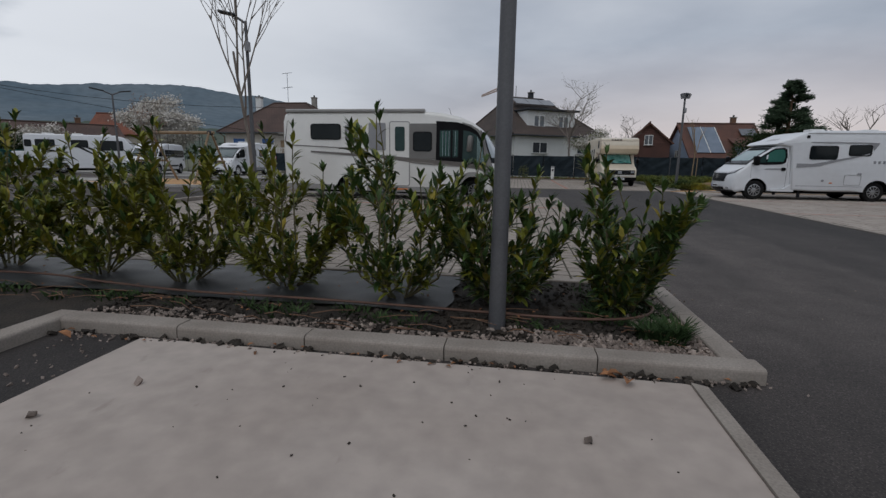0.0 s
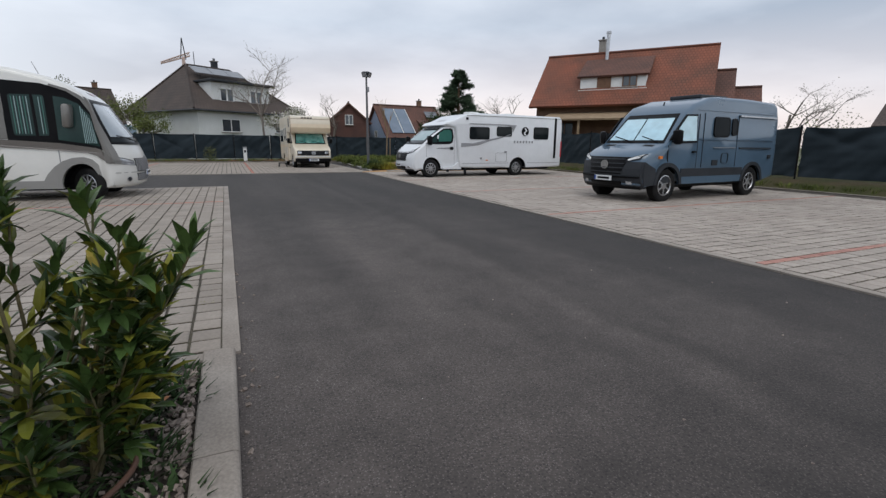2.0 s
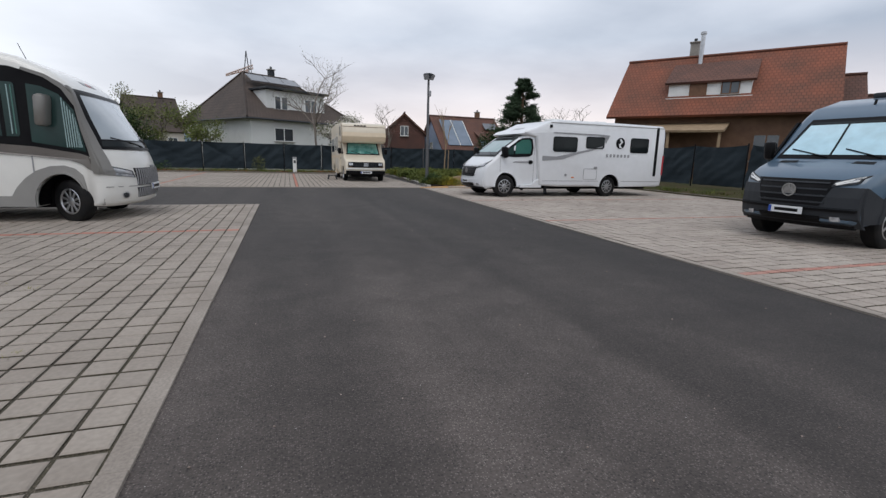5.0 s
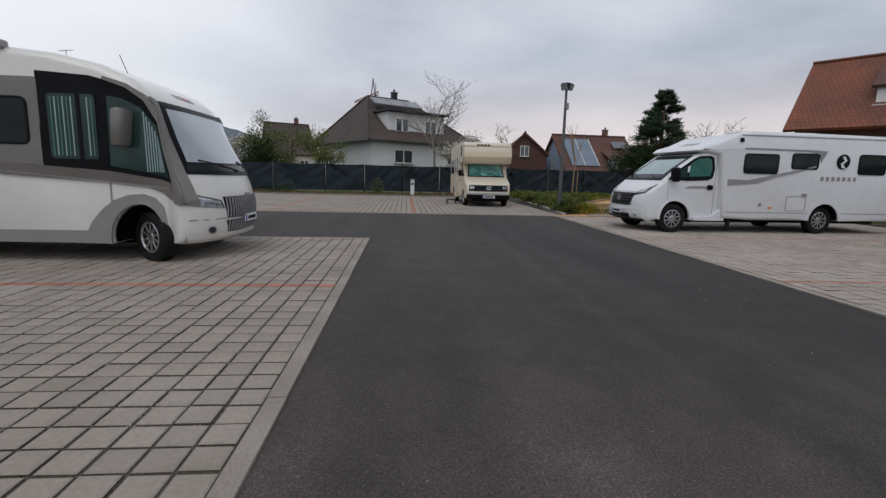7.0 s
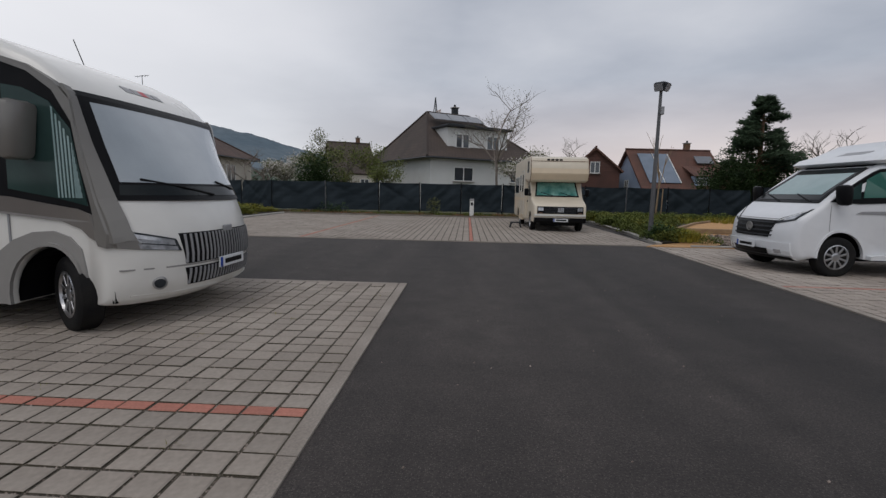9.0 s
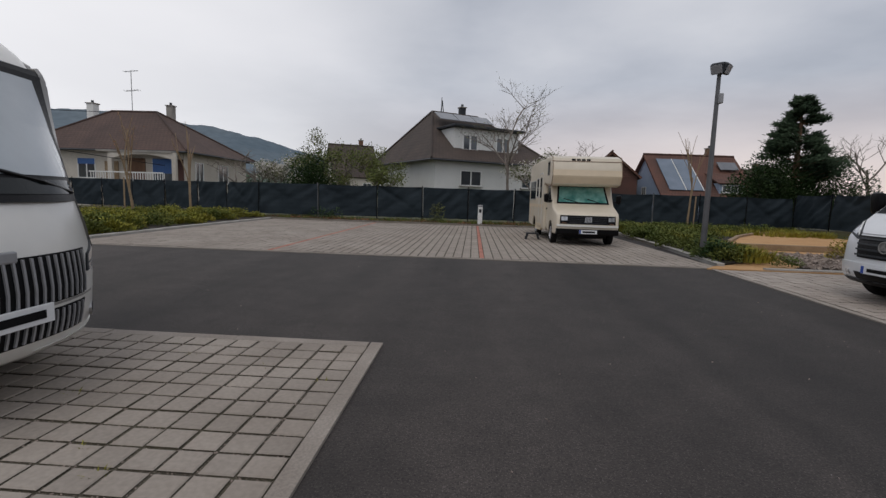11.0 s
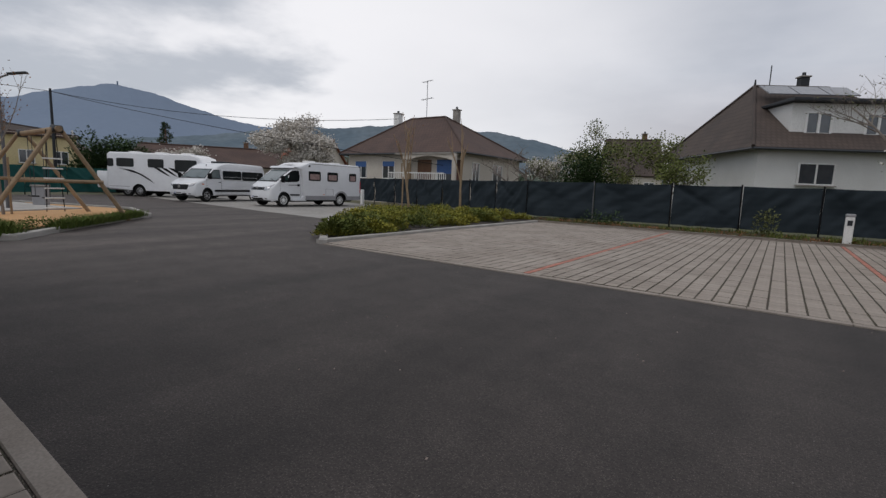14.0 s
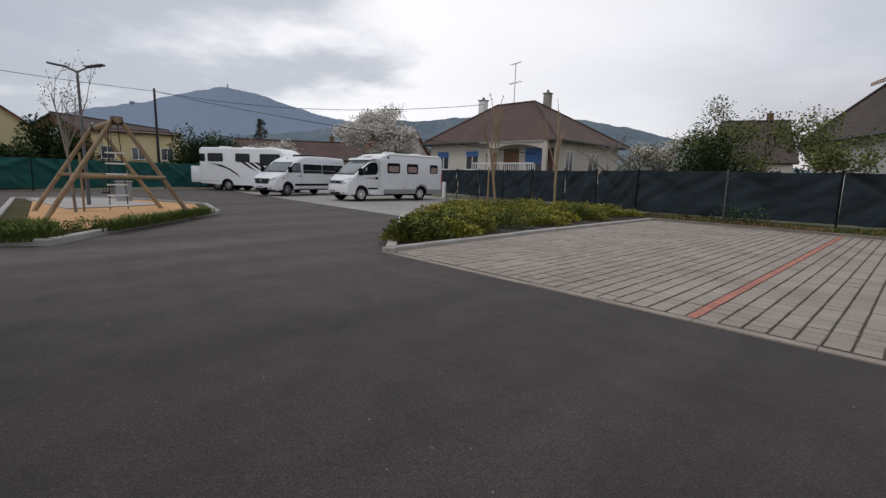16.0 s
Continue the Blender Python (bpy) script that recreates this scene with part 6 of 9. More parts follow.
structure(part("bed_soil", bm, SOIL), "soil of the shrub bed", "soil")
bm = B(); prism(bm, [(7.52, 25.56), (17.5, 25.62), (18.4, 30.0), (18.0, 37.2), (13.2, 35.0), (10.0, 30.8), (8.9, 26.7), (8.15, 26.2), (7.85, 25.95)], -0.2, 0.03)
structure(part("sand_pit", bm, SAND), "ochre sand of a boules court", "sand")
for a, b in (((10.45, 30.5), (12.9, 34.3)), ((12.9, 34.3), (15.4, 37.3)), ((15.4, 37.3), (18.7, 37.4)), ((10.45, 30.4), (17.8, 29.9))):
    bm = B(); d = Vector((b[0] - a[0], b[1] - a[1]))
    box(bm, (0, 0, 0), (d.length, 0.14, 0.20), pose((a[0] + b[0]) / 2, (a[1] + b[1]) / 2, 0.12, 0, 0, math.degrees(math.atan2(d.y, d.x))), 0.02)
    tagged(part("edging_timber", bm, WOOD_L), "weathered timber edging the sand", "timber edging")
bm = B(); prism(bm, [(10.55, 30.46), (17.8, 29.97), (18.6, 37.3), (15.4, 37.24), (12.95, 34.28)], -0.2, 0.13)
structure(part("court_sand", bm, SAND), "raised ochre sand inside the timber edging", "sand")
bm = B(); prism(bm, [(9.3, 25.72), (17.5, 25.75), (17.9, 29.2), (13.2, 29.3), (11.2, 27.4)], -0.2, 0.05)
structure(part("bed_soil", bm, SOIL), "stony soil beside the sand", "soil")
kerb_run("bed_kerb", [(8.75, 25.60), (17.5, 25.66)], 0.12, 0.07, "low pale kerb between paving and stony bed")
# verge behind: back strip and side bank
bm = B(); prism(bm, [(-8.4, 37.77), (8.6, 37.77), (18.9, 39.4), (18.9, 40.5), (-8.6, 40.5)], -0.2, 0.10)
structure(part("verge_soil", bm, GRASS), "weedy earth strip along the fence", "verge")
bm = B()
pr = [(17.55, 0.05), (18.1, 0.22), (18.9, 0.32), (21, 0.35), (30, 0.3), (30, -0.2), (17.55, -0.2)]
a = [bm.verts.new((x, -30, z)) for x, z in pr]; b = [bm.verts.new((x, 38.4, z)) for x, z in pr]
for k in range(len(pr)):
    bm.faces.new((a[k], a[(k + 1) % len(pr)], b[(k + 1) % len(pr)], b[k]))
bm.faces.new(a); bm.faces.new(b[::-1]); bmesh.ops.recalc_face_normals(bm, faces=bm.faces)
structure(part("verge_bank", bm, GRASS), "low grassy bank below the fence", "verge")
# pitches of the white vans and the island with the swing
bm = B(); prism(bm, [(-12.8, 30.6), (-26.2, 31.7), (-39, 33.0), (-39, 41.8), (-24, 42.2), (-15.4, 40.5), (-15.7, 36.3)], -0.2, 0.006)
structure(part("pavement_vans", bm, mat("pale_pitch_paving", (0.27, 0.255, 0.235), (0.33, 0.315, 0.29), rough=0.9, scale=0.4, fine=6, bump=0.3)), "pale paved pitches beside the lane", "paving")
ISL = [(-11.6, 20.4), (-10.95, 21.4), (-12.7, 22.8), (-16.1, 25.9), (-19.5, 26.6), (-25.2, 24.5), (-25.0, 21.2)]
kerb_run("island_kerb", [ISL[k] for k in (0, 1, 2, 3, 4, 5, 6, 0)], 0.15, 0.12, "low pale kerb round the play island")
bm = B(); prism(bm, [(-17.5 + (x + 17.5) * 0.965, 23.2 + (y - 23.2) * 0.95) for x, y in ISL], -0.2, 0.06)
structure(part("island_soil", bm, GRASS), "weedy soil round the sand", "soil")
bm = B(); prism(bm, [(-17.9 + (x + 17.5) * 0.80, 23.4 + (y - 23.2) * 0.80) for x, y in ISL], -0.2, 0.085)
structure(part("island_sand", bm, SAND), "ochre sand under the swing frame", "sand")
kerb_run("pad_corner_kerb", [(-8.2, 19.57), (-9.2, 19.4), (-9.6, 18.6), (-9.6, 7.0)], 0.18, 0.12, "raised kerb at the end of the pitches")
bm = B(); prism(bm, [(-9.75, 7.0), (-9.75, 18.5), (-13.5, 16.5), (-13.5, 7.0)], -0.2, 0.06)
structure(part("bed_soil", bm, SOIL), "soil of a planting bed beyond the pitches", "soil")
bm = B(); lathe(bm, [(0.30, -0.02), (0.30, 0.012), (0.275, 0.012), (0.275, 0.006), (0.26, 0.006), (0.26, 0.010)], 28, "z")
mh = part("manhole_cover", bm, STEEL); mh.location = (-6.42, 19.86, 0.002)
bm = B(); lathe(bm, [(0.25, 0.0), (0.25, 0.013), (0.0, 0.0135)], 24, "z")
part("cover_plate", bm, mat("rusty_iron", (0.15, 0.095, 0.075), (0.22, 0.17, 0.15), rough=0.8, scale=6, fine=40, bump=0.5, spots=(14, 0.22, (0.36, 0.33, 0.31))), mh)
tagged(mh, "round cast-iron manhole cover in the asphalt", "manhole cover")


# ---- fences ----
def screen_fence(name, pts, z0, z1, cloth, label, step=2.5, sag=0.05):
    ob = structure(new(name), label, "fence")
    k = 0
    for (ax, ay), (bx, by) in zip(pts, pts[1:]):
        d = Vector((bx - ax, by - ay))
        n = max(1, round(d.length / step))
        ang = math.degrees(math.atan2(d.y, d.x))
        l = d.length / n
        for i in range(n):
            p = Vector((ax, ay)) + d * (i / n)
            bm = B(); tube(bm, [(0, 0, -0.1), (0, 0, z1 + 0.06)], 0.03, 8)
            po = part("post", bm, GALV if rng.random() < 0.10 else BLACKP, ob); po.matrix_local = pose(p.x, p.y, 0, rng.uniform(-1.2, 1.2), rng.uniform(-1.2, 1.2), 0)
            nx, nz = 30, 20
            c0, c1, both = rng.uniform(0.05, 0.16), rng.uniform(0.5, 1.3), rng.random() < 0.6
            vs, fs = [], []
            sd = rng.uniform(0, 99)
            for j in range(nz + 1):
                for q in range(nx + 1):
                    u, w = q / nx, j / nz
                    off = 0.10 * noise.noise(Vector((u * 3 + sd, w * 1.5, 0))) + 0.07 * noise.noise(Vector((u * 7 + w * 4 + sd, w * 3, 2))) + 0.03 * abs(math.sin((u + w * 0.6) * 9 + sd)) * (1 - u) + 0.04 * math.sin(math.pi * u)
                    off -= c0 * math.exp(-((1 - w - c1 * u) / 0.10) ** 2) * (1 - u) * 0.8 + 0.006 * math.sin(w * 44 + sd)
                    if both:
                        off -= c0 * math.exp(-((1 - w - c1 * (1 - u)) / 0.08) ** 2) * u * 0.7
                    top = z1 - sag * math.sin(math.pi * u) * (0.5 + noise.noise(Vector((sd, 0, 0))))
                    vs.append((0.03 + (l - 0.06) * u, off - 0.035, z0 + (top - z0) * w + (0.03 * noise.noise(Vector((u * 5 + sd, 5, 0))) if j == 0 else 0)))
            for j in range(nz):
                for q in range(nx):
                    b = j * (nx + 1) + q
                    fs.append((b, b + 1, b + nx + 2, b + nx + 1))
            c = raw("screen_panel", vs, fs, cloth, ob, smooth=True)
            c.matrix_local = pose(p.x, p.y, 0, 0, 0, ang)
    return ob


screen_fence("fence_back", [(18.9, 40.4), (-2.5, 39.6), (-8.6, 39.0), (-13.2, 41.2), (-24.5, 43.2)], 0.22, 1.82, FENCE_CLOTH, "mesh fence hung with dark slate screen cloth")
screen_fence("fence_side", [(18.9, -14), (18.9, 40.4)], 0.40, 2.0, FENCE_CLOTH, "mesh fence hung with dark slate screen cloth", sag=0.12)
screen_fence("fence_green", [(-32.2, 6), (-33.4, 20), (-37.5, 31.5), (-43, 45)], 0.12, 1.75, GREEN_CLOTH, "fence hung with dark green screen cloth")

# ---- vehicles, placed ----
a_class_motorhome(pose(-1.07, 17.89, 0, 0, 0, 0))
low_profile_left(pose(9.15, 22.28, 0.01, 0, 0, 182.6))
panel_van(pose(11.28, 12.90, 0.01, 0, 0, 184.8), BLUEGREY, "blue-grey high-roof camper van with silver sunshades behind its glass", "camper_van", shade=SHADE_B, dark_low=DARKP,
          H=2.56, RA=-3.62, L_rear=-4.76, windows=((-2.34, -1.72, 1.60, 2.04), (-2.68, -2.50, 1.64, 2.02)), wheels_r=0.40)
overcab_camper(pose(5.95, 30.45, 0.01, 0, 0, -90))
ob, bw = semi_integrated(pose(-21.2, 33.95, 0.01, 0, 0, -90), "motorhome", "white low-profile motorhome with short bonnet and grey skirt", RA=-3.85, rear=-5.4, H=2.46,
                         wins=((-2.3, -1.55, 1.46, 1.92), (-3.55, -2.85, 1.46, 1.92), (-5.0, -4.5, 1.50, 1.92)), old=True)
for s in (-1, 1):
    part("grey_skirt", side_panel(rrect(-3.35, -1.3, 0.37, 0.60, 0.02), s * 1.14, bw, 0.012), MIDGREY, ob)
    part("grey_skirt", side_panel(rrect(-5.35, -4.35, 0.37, 0.60, 0.02), s * 1.14, bw, 0.012), MIDGREY, ob)
    part("arch_trim", side_panel([p[:2] for p in arch(-3.85, 0.53, 0.38)] + [p[:2] for p in arch(-3.85, 0.445, 0.38)[::-1]], s * 1.14, bw, 0.02, 0.05), MIDGREY, ob)
    part("door_moulding", side_panel(rrect(-1.0, -0.4, 0.60, 0.68, 0.02), s * 1.0, straight, 0.02), BLACKP, ob)
    for x0, x1 in ((-2.25, -1.60), (-3.50, -2.90), (-4.96, -4.54)):
        part("curtain", side_panel(rrect(x0, x1, 1.50, 1.80, 0.03), s * 1.14, bw, 0.0105), mat("pink_curtain", (0.26, 0.17, 0.16), (0.34, 0.24, 0.22), rough=0.5, scale=5, fine=40, bump=0.1), ob)
panel_van(pose(-26.6, 32.4, 0.01, 0, 0, -72), WHITE_P, "white camper van with a band of black windows", "camper_van", shade=GLASS_W, H=2.58, lift=0.0, L_rear=-4.95, RA=-4.0,
          windows=((-2.7, -1.25, 1.35, 1.95), (-4.7, -2.85, 1.35, 1.95)), wheels_r=0.35, squash=0.78)
rear_seen_motorhome(pose(-30.6, 35.2, 0, 0, 0, 34))


# ---- houses ----
def uv_face(bm, face, origin, ux, uy):
    lay = bm.loops.layers.uv.verify()
    for lp in face.loops:
        p = lp.vert.co - origin
        lp[lay].uv = (p.dot(ux), p.dot(uy))


def roof_plane(bm, pts, t=0.16):
    """One pitch of a roof, with thickness, tiles running along its eave (the first edge)."""
    P = [Vector(p) for p in pts]
    n = (P[1] - P[0]).cross(P[-1] - P[0]).normalized()
    if n.z < 0:
        n = -n
    ux = (P[1] - P[0]).normalized()
    uy = n.cross(ux)
    up = [bm.verts.new(p) for p in P]
    dn = [bm.verts.new(p - n * t) for p in P]
    fs = [bm.faces.new(up), bm.faces.new(dn[::-1])]
    for k in range(len(P)):
        fs.append(bm.faces.new((up[k], up[(k + 1) % len(P)], dn[(k + 1) % len(P)], dn[k])))
    for f in fs:
        uv_face(bm, f, P[0], ux, uy)


def wall_box(ob, x0, x1, y0, y1, z0, z1, material, name="wall"):
    bm = B(); prism(bm, [(x0, y0), (x1, y0), (x1, y1), (x0, y1)], z0, z1)
    return part(name, bm, material, ob)


def house_window(ob, p, w, h, ang, frame_mat=None, cross=True, shutter=None, pane=None, bar=0.06):
    """A window on a wall: p is the middle of its sill line on the wall's face; ang turns its outward normal from -y."""
    r = new("window"); r.parent = ob
    r.matrix_local = pose(p[0], p[1], p[2], 0, 0, ang)
    fm = frame_mat or WHITE_T
    bm = B()
    for c, s in (((0, -0.02, bar / 2), (w, 0.09, bar)), ((0, -0.02, h - bar / 2), (w, 0.09, bar)), ((-w / 2 + bar / 2, -0.02, h / 2), (bar, 0.09, h - 2 * bar)), ((w / 2 - bar / 2, -0.02, h / 2), (bar, 0.09, h - 2 * bar))):
        box(bm, c, s)
    if cross:
        box(bm, (0, -0.02, h / 2), (bar * 1.2, 0.07, h - 2 * bar))
    part("window_frame", bm, fm, r)
    bm = B(); box(bm, (0, -0.005, h / 2), (w - 0.1, 0.03, h - 0.1)); part("pane", bm, pane or PANE, r)
    bm = B(); box(bm, (0, -0.07, -0.035), (w + 0.16, 0.2, 0.06), None, 0.01); part("sill", bm, CHIM, r)
    if shutter:
        bm = B(); box(bm, (0, -0.045, h * (1 - shutter / 2)), (w - 0.06, 0.05, h * shutter)); part("roller_shutter", bm, BLUE_T, r)
    return r


def hip_roof(ob, x0, x1, y0, y1, ze, rx0, rx1, ry, zr, material, over=0.5):
    bm = B()
    a, b, c, d = (x0 - over, y0 - over, ze), (x1 + over, y0 - over, ze), (x1 + over, y1 + over, ze), (x0 - over, y1 + over, ze)
    e, f = (rx0, ry, zr), (rx1, ry, zr)
    roof_plane(bm, [a, b, f, e]); roof_plane(bm, [b, c, f]); roof_plane(bm, [c, d, e, f]); roof_plane(bm, [d, a, e])
    r = part("roof", bm, material, ob)
    for p, q in ((a, e), (b, f), (c, f), (d, e), (e, f)):
        bm = B(); tube(bm, [Vector(p) + Vector((0, 0, 0.02)), Vector(q) + Vector((0, 0, 0.02))], 0.09, 6); part("ridge_tiles", bm, material, r)
    bm = B()
    for p, q in ((a, b), (b, c), (c, d), (d, a)):
        tube(bm, [Vector(p) - Vector((0, 0, 0.08)), Vector(q) - Vector((0, 0, 0.08))], 0.07, 6)
    part("gutter", bm, STEEL, r)
    return r


def gable_roof(ob, x0, x1, y0, y1, ze, zr, material, over=0.5, ry=None):
    ry = (y0 + y1) / 2 if ry is None else ry
    bm = B()
    roof_plane(bm, [(x0 - over, y0 - over, ze), (x1 + over, y0 - over, ze), (x1 + over, ry, zr), (x0 - over, ry, zr)])
    roof_plane(bm, [(x1 + over, y1 + over, ze), (x0 - over, y1 + over, ze), (x0 - over, ry, zr), (x1 + over, ry, zr)])
    r = part("roof", bm, material, ob)
    bm = B(); tube(bm, [(x0 - over, ry, zr + 0.03), (x1 + over, ry, zr + 0.03)], 0.1, 6); part("ridge_tiles", bm, material, r)
    return r


def gables(ob, x0, x1, y0, y1, z, zr, material, ry=None):
    ry = (y0 + y1) / 2 if ry is None else ry
    for xa, xb in ((x0, x0 + 0.3), (x1 - 0.3, x1)):
        bm = B()
        a = [bm.verts.new((xa, y, q)) for y, q in ((y0, z), (y1, z), (ry, zr))]
        b = [bm.verts.new((xb, y, q)) for y, q in ((y0, z), (y1, z), (ry, zr))]
        bm.faces.new(a); bm.faces.new(b[::-1])
        for k in range(3):
            f = bm.faces.new((a[k], a[(k + 1) % 3], b[(k + 1) % 3], b[k]))
        bmesh.ops.recalc_face_normals(bm, faces=bm.faces)
        lay = bm.loops.layers.uv.verify()
        for f in bm.faces:
            for lp in f.loops:
                lp[lay].uv = (lp.vert.co.y, lp.vert.co.z)
        part("gable", bm, material, ob)


def chimney(ob, x, y, z0, z1, w=0.5, material=None):
    bm = B(); box(bm, (x, y, (z0 + z1) / 2), (w, w, z1 - z0), None, 0.02)
    c = part("chimney", bm, material or CHIM, ob)
    bm = B(); box(bm, (x, y, z1 + 0.04), (w + 0.14, w + 0.14, 0.08), None, 0.02); part("chimney_cap", bm, CHIM, c)
    bm = B(); tube(bm, [(x, y, z1 + 0.08), (x, y, z1 + 0.3)], 0.1, 8); part("flue", bm, STEEL, c)


def antenna(ob, x, y, z0, z1):
    bm = B()
    tube(bm, [(x, y, z0), (x, y, z1)], 0.025, 6)
    a = part("antenna_mast", bm, STEEL, ob)
    for zz, n, l in ((z1 - 0.1, 5, 0.45), (z1 - 1.6, 6, 0.55)):
        bm = B(); tube(bm, [(x - 0.6, y, zz), (x + 0.6, y, zz + 0.1)], 0.018, 5)
        for k in range(n):
            tube(bm, [(x - 0.5 + k * 0.22, y - l / 2, zz + 0.02 * k), (x - 0.5 + k * 0.22, y + l / 2, zz + 0.02 * k)], 0.01, 4)
        part("aerial", bm, STEEL, a)


def bungalow():
    ob = empty("house", pose(-24, 52, 0), "cream bungalow with brown hipped tile roof and blue roller shutters", "house")
    x0, x1, y0, y1 = -6.0, 6.0, -4.5, 4.5
    wall_box(ob, x0, x1, y0, y1, -0.1, 4.1, RENDER_C)
    hip_roof(ob, x0, x1, y0, y1, 3.95, -2.8, 1.0, 0, 7.35, ROOF_BR, 0.6)
    for x, sh in ((-4.45, 0.32), (-1.25, 0.28)):
        house_window(ob, (x, y0, 1.9), 1.35, 1.4, 0, shutter=sh)
    house_window(ob, (4.55, y0 - 0.02, 1.7), 1.7, 1.7, 0, shutter=0.6)
    bm = B(); box(bm, (5.72, y0 - 0.02, 2.35), (0.5, 0.06, 2.1)); part("brick_panel", bm, BRICK_W, ob, "bare red brick panel")
    for y, ww in ((-2.7, 1.0), (0.6, 1.5)):
        house_window(ob, (x1, y, 1.8), ww, 1.5, 90)
    # porch with posts, rail and awning
    bm = B(); box(bm, (2.5, y0 - 0.03, 2.35), (1.3, 0.1, 2.1)); part("front_door", bm, WOOD_D, ob)
    # flat arch that carries the porch roof
    bm = B()
    n = 12
    lo = [(1.5 + 4.4 * k / n, 3.30 + 0.32 * math.sin(math.pi * k / n)) for k in range(n + 1)]
    for ya in (y0 - 1.16, y0 - 0.96):
        for (xa, za), (xb, zb) in zip(lo, lo[1:]):
            bm.faces.new([bm.verts.new(p) for p in ((xa, ya, za), (xb, ya, zb), (xb, ya, 3.74), (xa, ya, 3.74))])
    for (xa, za), (xb, zb) in zip(lo, lo[1:]):
        bm.faces.new([bm.verts.new(p) for p in ((xa, y0 - 1.16, za), (xa, y0 - 0.96, za), (xb, y0 - 0.96, zb), (xb, y0 - 1.16, zb))])
    bmesh.ops.remove_doubles(bm, verts=bm.verts, dist=0.001)
    bmesh.ops.recalc_face_normals(bm, faces=bm.faces)
    part("porch_arch", bm, RENDER_C, ob)
    bm = B(); box(bm, (3.1, y0 - 1.0, 1.35), (5.2, 2.0, 0.2)); part("porch_slab", bm, CHIM, ob)
    bm = B(); box(bm, (3.2, y0 - 0.6, 3.80), (5.4, 1.3, 0.12)); part("porch_roof", bm, CHIM, ob)
    for x in (1.4, 6.0):
        bm = B(); box(bm, (x, y0 - 1.05, 2.45), (0.3, 0.2, 2.6)); part("porch_post", bm, RENDER_C, ob)
    for k in range(30):
        if 9 < k < 14:
            continue
        bm = B(); tube(bm, [(0.6 + k * 0.175, y0 - 1.85, 1.45), (0.6 + k * 0.175, y0 - 1.85, 2.3)], 0.03, 5); part("baluster", bm, WHITE_T, ob)
    bm = B(); box(bm, (3.1, y0 - 1.85, 2.34), (5.2, 0.1, 0.08)); part("handrail", bm, WHITE_T, ob)
    for k in range(5):
        bm = B(); box(bm, (2.6, y0 - 2.2 - 0.28 * k, 1.0 - 0.18 * k - 0.5), (1.4, 0.3, 1.0)); part("step", bm, CHIM, ob)
    bm = B(); box(bm, (0.65, y0 - 0.05, 2.3), (1.0, 0.06, 1.7)); part("wooden_shutter", bm, WOOD_L, ob)
    bm = B(); tube(bm, [(x0 - 0.1, y0 - 0.05, 0.2), (x0 - 0.1, y0 - 0.05, 3.5), (x0 - 0.4, y0 - 0.5, 3.85)], 0.05, 6); part("downpipe", bm, WOOD_D, ob)
    chimney(ob, -4.9, 0.6, 4.5, 8.0, 0.6, WHITE_T)
    chimney(ob, 1.5, 1.0, 5.2, 8.0, 0.5)
    antenna(ob, -1.2, 0.2, 7.2, 10.6)


def dormer_house():
    # corner nearest the car park at the house's origin; long face to +x
    ob = empty("house", pose(-0.1, 46.5, 0, 0, 0, 32), "white house with dark hipped roof, flat-roofed dormer and solar panels", "house")
    X, Y, ze = 9.6, 10.4, 3.85
    wall_box(ob, 0, X, 0, Y, -0.1, 4.0, RENDER_W)
    hip_roof(ob, 0, X, 0, Y, ze, 2.3, 6.4, Y / 2, 7.85, ROOF_DK, 0.55)
    # dormer
    wall_box(ob, 1.8, 7.3, 0.75, 5.0, 4.2, 6.15, RENDER_W, "dormer_wall")
    bm = B(); box(bm, (4.55, 2.7, 6.26), (6.0, 4.9, 0.16), None, 0.03); part("dormer_roof", bm, DARKP, ob)
    for x in (3.1, 5.9):
        house_window(ob, (x, 0.75, 4.62), 1.3, 1.15, 0, bar=0.11)
    for k in range(3):
        m2 = pose(2.6 + 1.56 * k, 3.4, 7.30, 30, 0, 0)
        bm = B(); box(bm, (0, 0, 0), (1.50, 1.25, 0.05), m2); part("solar_panel", bm, SOLAR_P, ob)
    chimney(ob, 5.2, 5.6, 7.0, 8.5, 0.45, DARKP)
    bm = B(); tube(bm, [(3.0, 5.0, 7.6), (3.0, 5.0, 9.0)], 0.03, 6); part("roof_mast", bm, STEEL, ob)
    for x in (2.8, 8.0):
        house_window(ob, (x, 0, 2.15), 1.7, 1.05, 0, pane=PANE)
    for y in (7.4,):
        house_window(ob, (0, y, 2.15), 0.9, 1.1, -90)
    # skylight on the side pitch
    m3 = pose(1.3, 6.9, 5.92, 0, -48, 0)
    bm = B(); box(bm, (0, 0, 0.06), (1.2, 0.85, 0.1), m3); sk = part("skylight", bm, STEEL, ob)
    bm = B(); box(bm, (0, 0, 0.12), (1.05, 0.7, 0.03), m3); part("pane", bm, SHADE_W, sk)
    # lower annex
    wall_box(ob, X, X + 3.5, 2.0, 8.0, -0.1, 2.9, RENDER_W, "annex_wall")
    bm = B(); roof_plane(bm, [(X + 4.0, 1.5, 2.8), (X + 4.0, 8.4, 2.8), (X, 8.4, 4.3), (X, 1.5, 4.3)]); part("annex_roof", bm, ROOF_DK, ob)


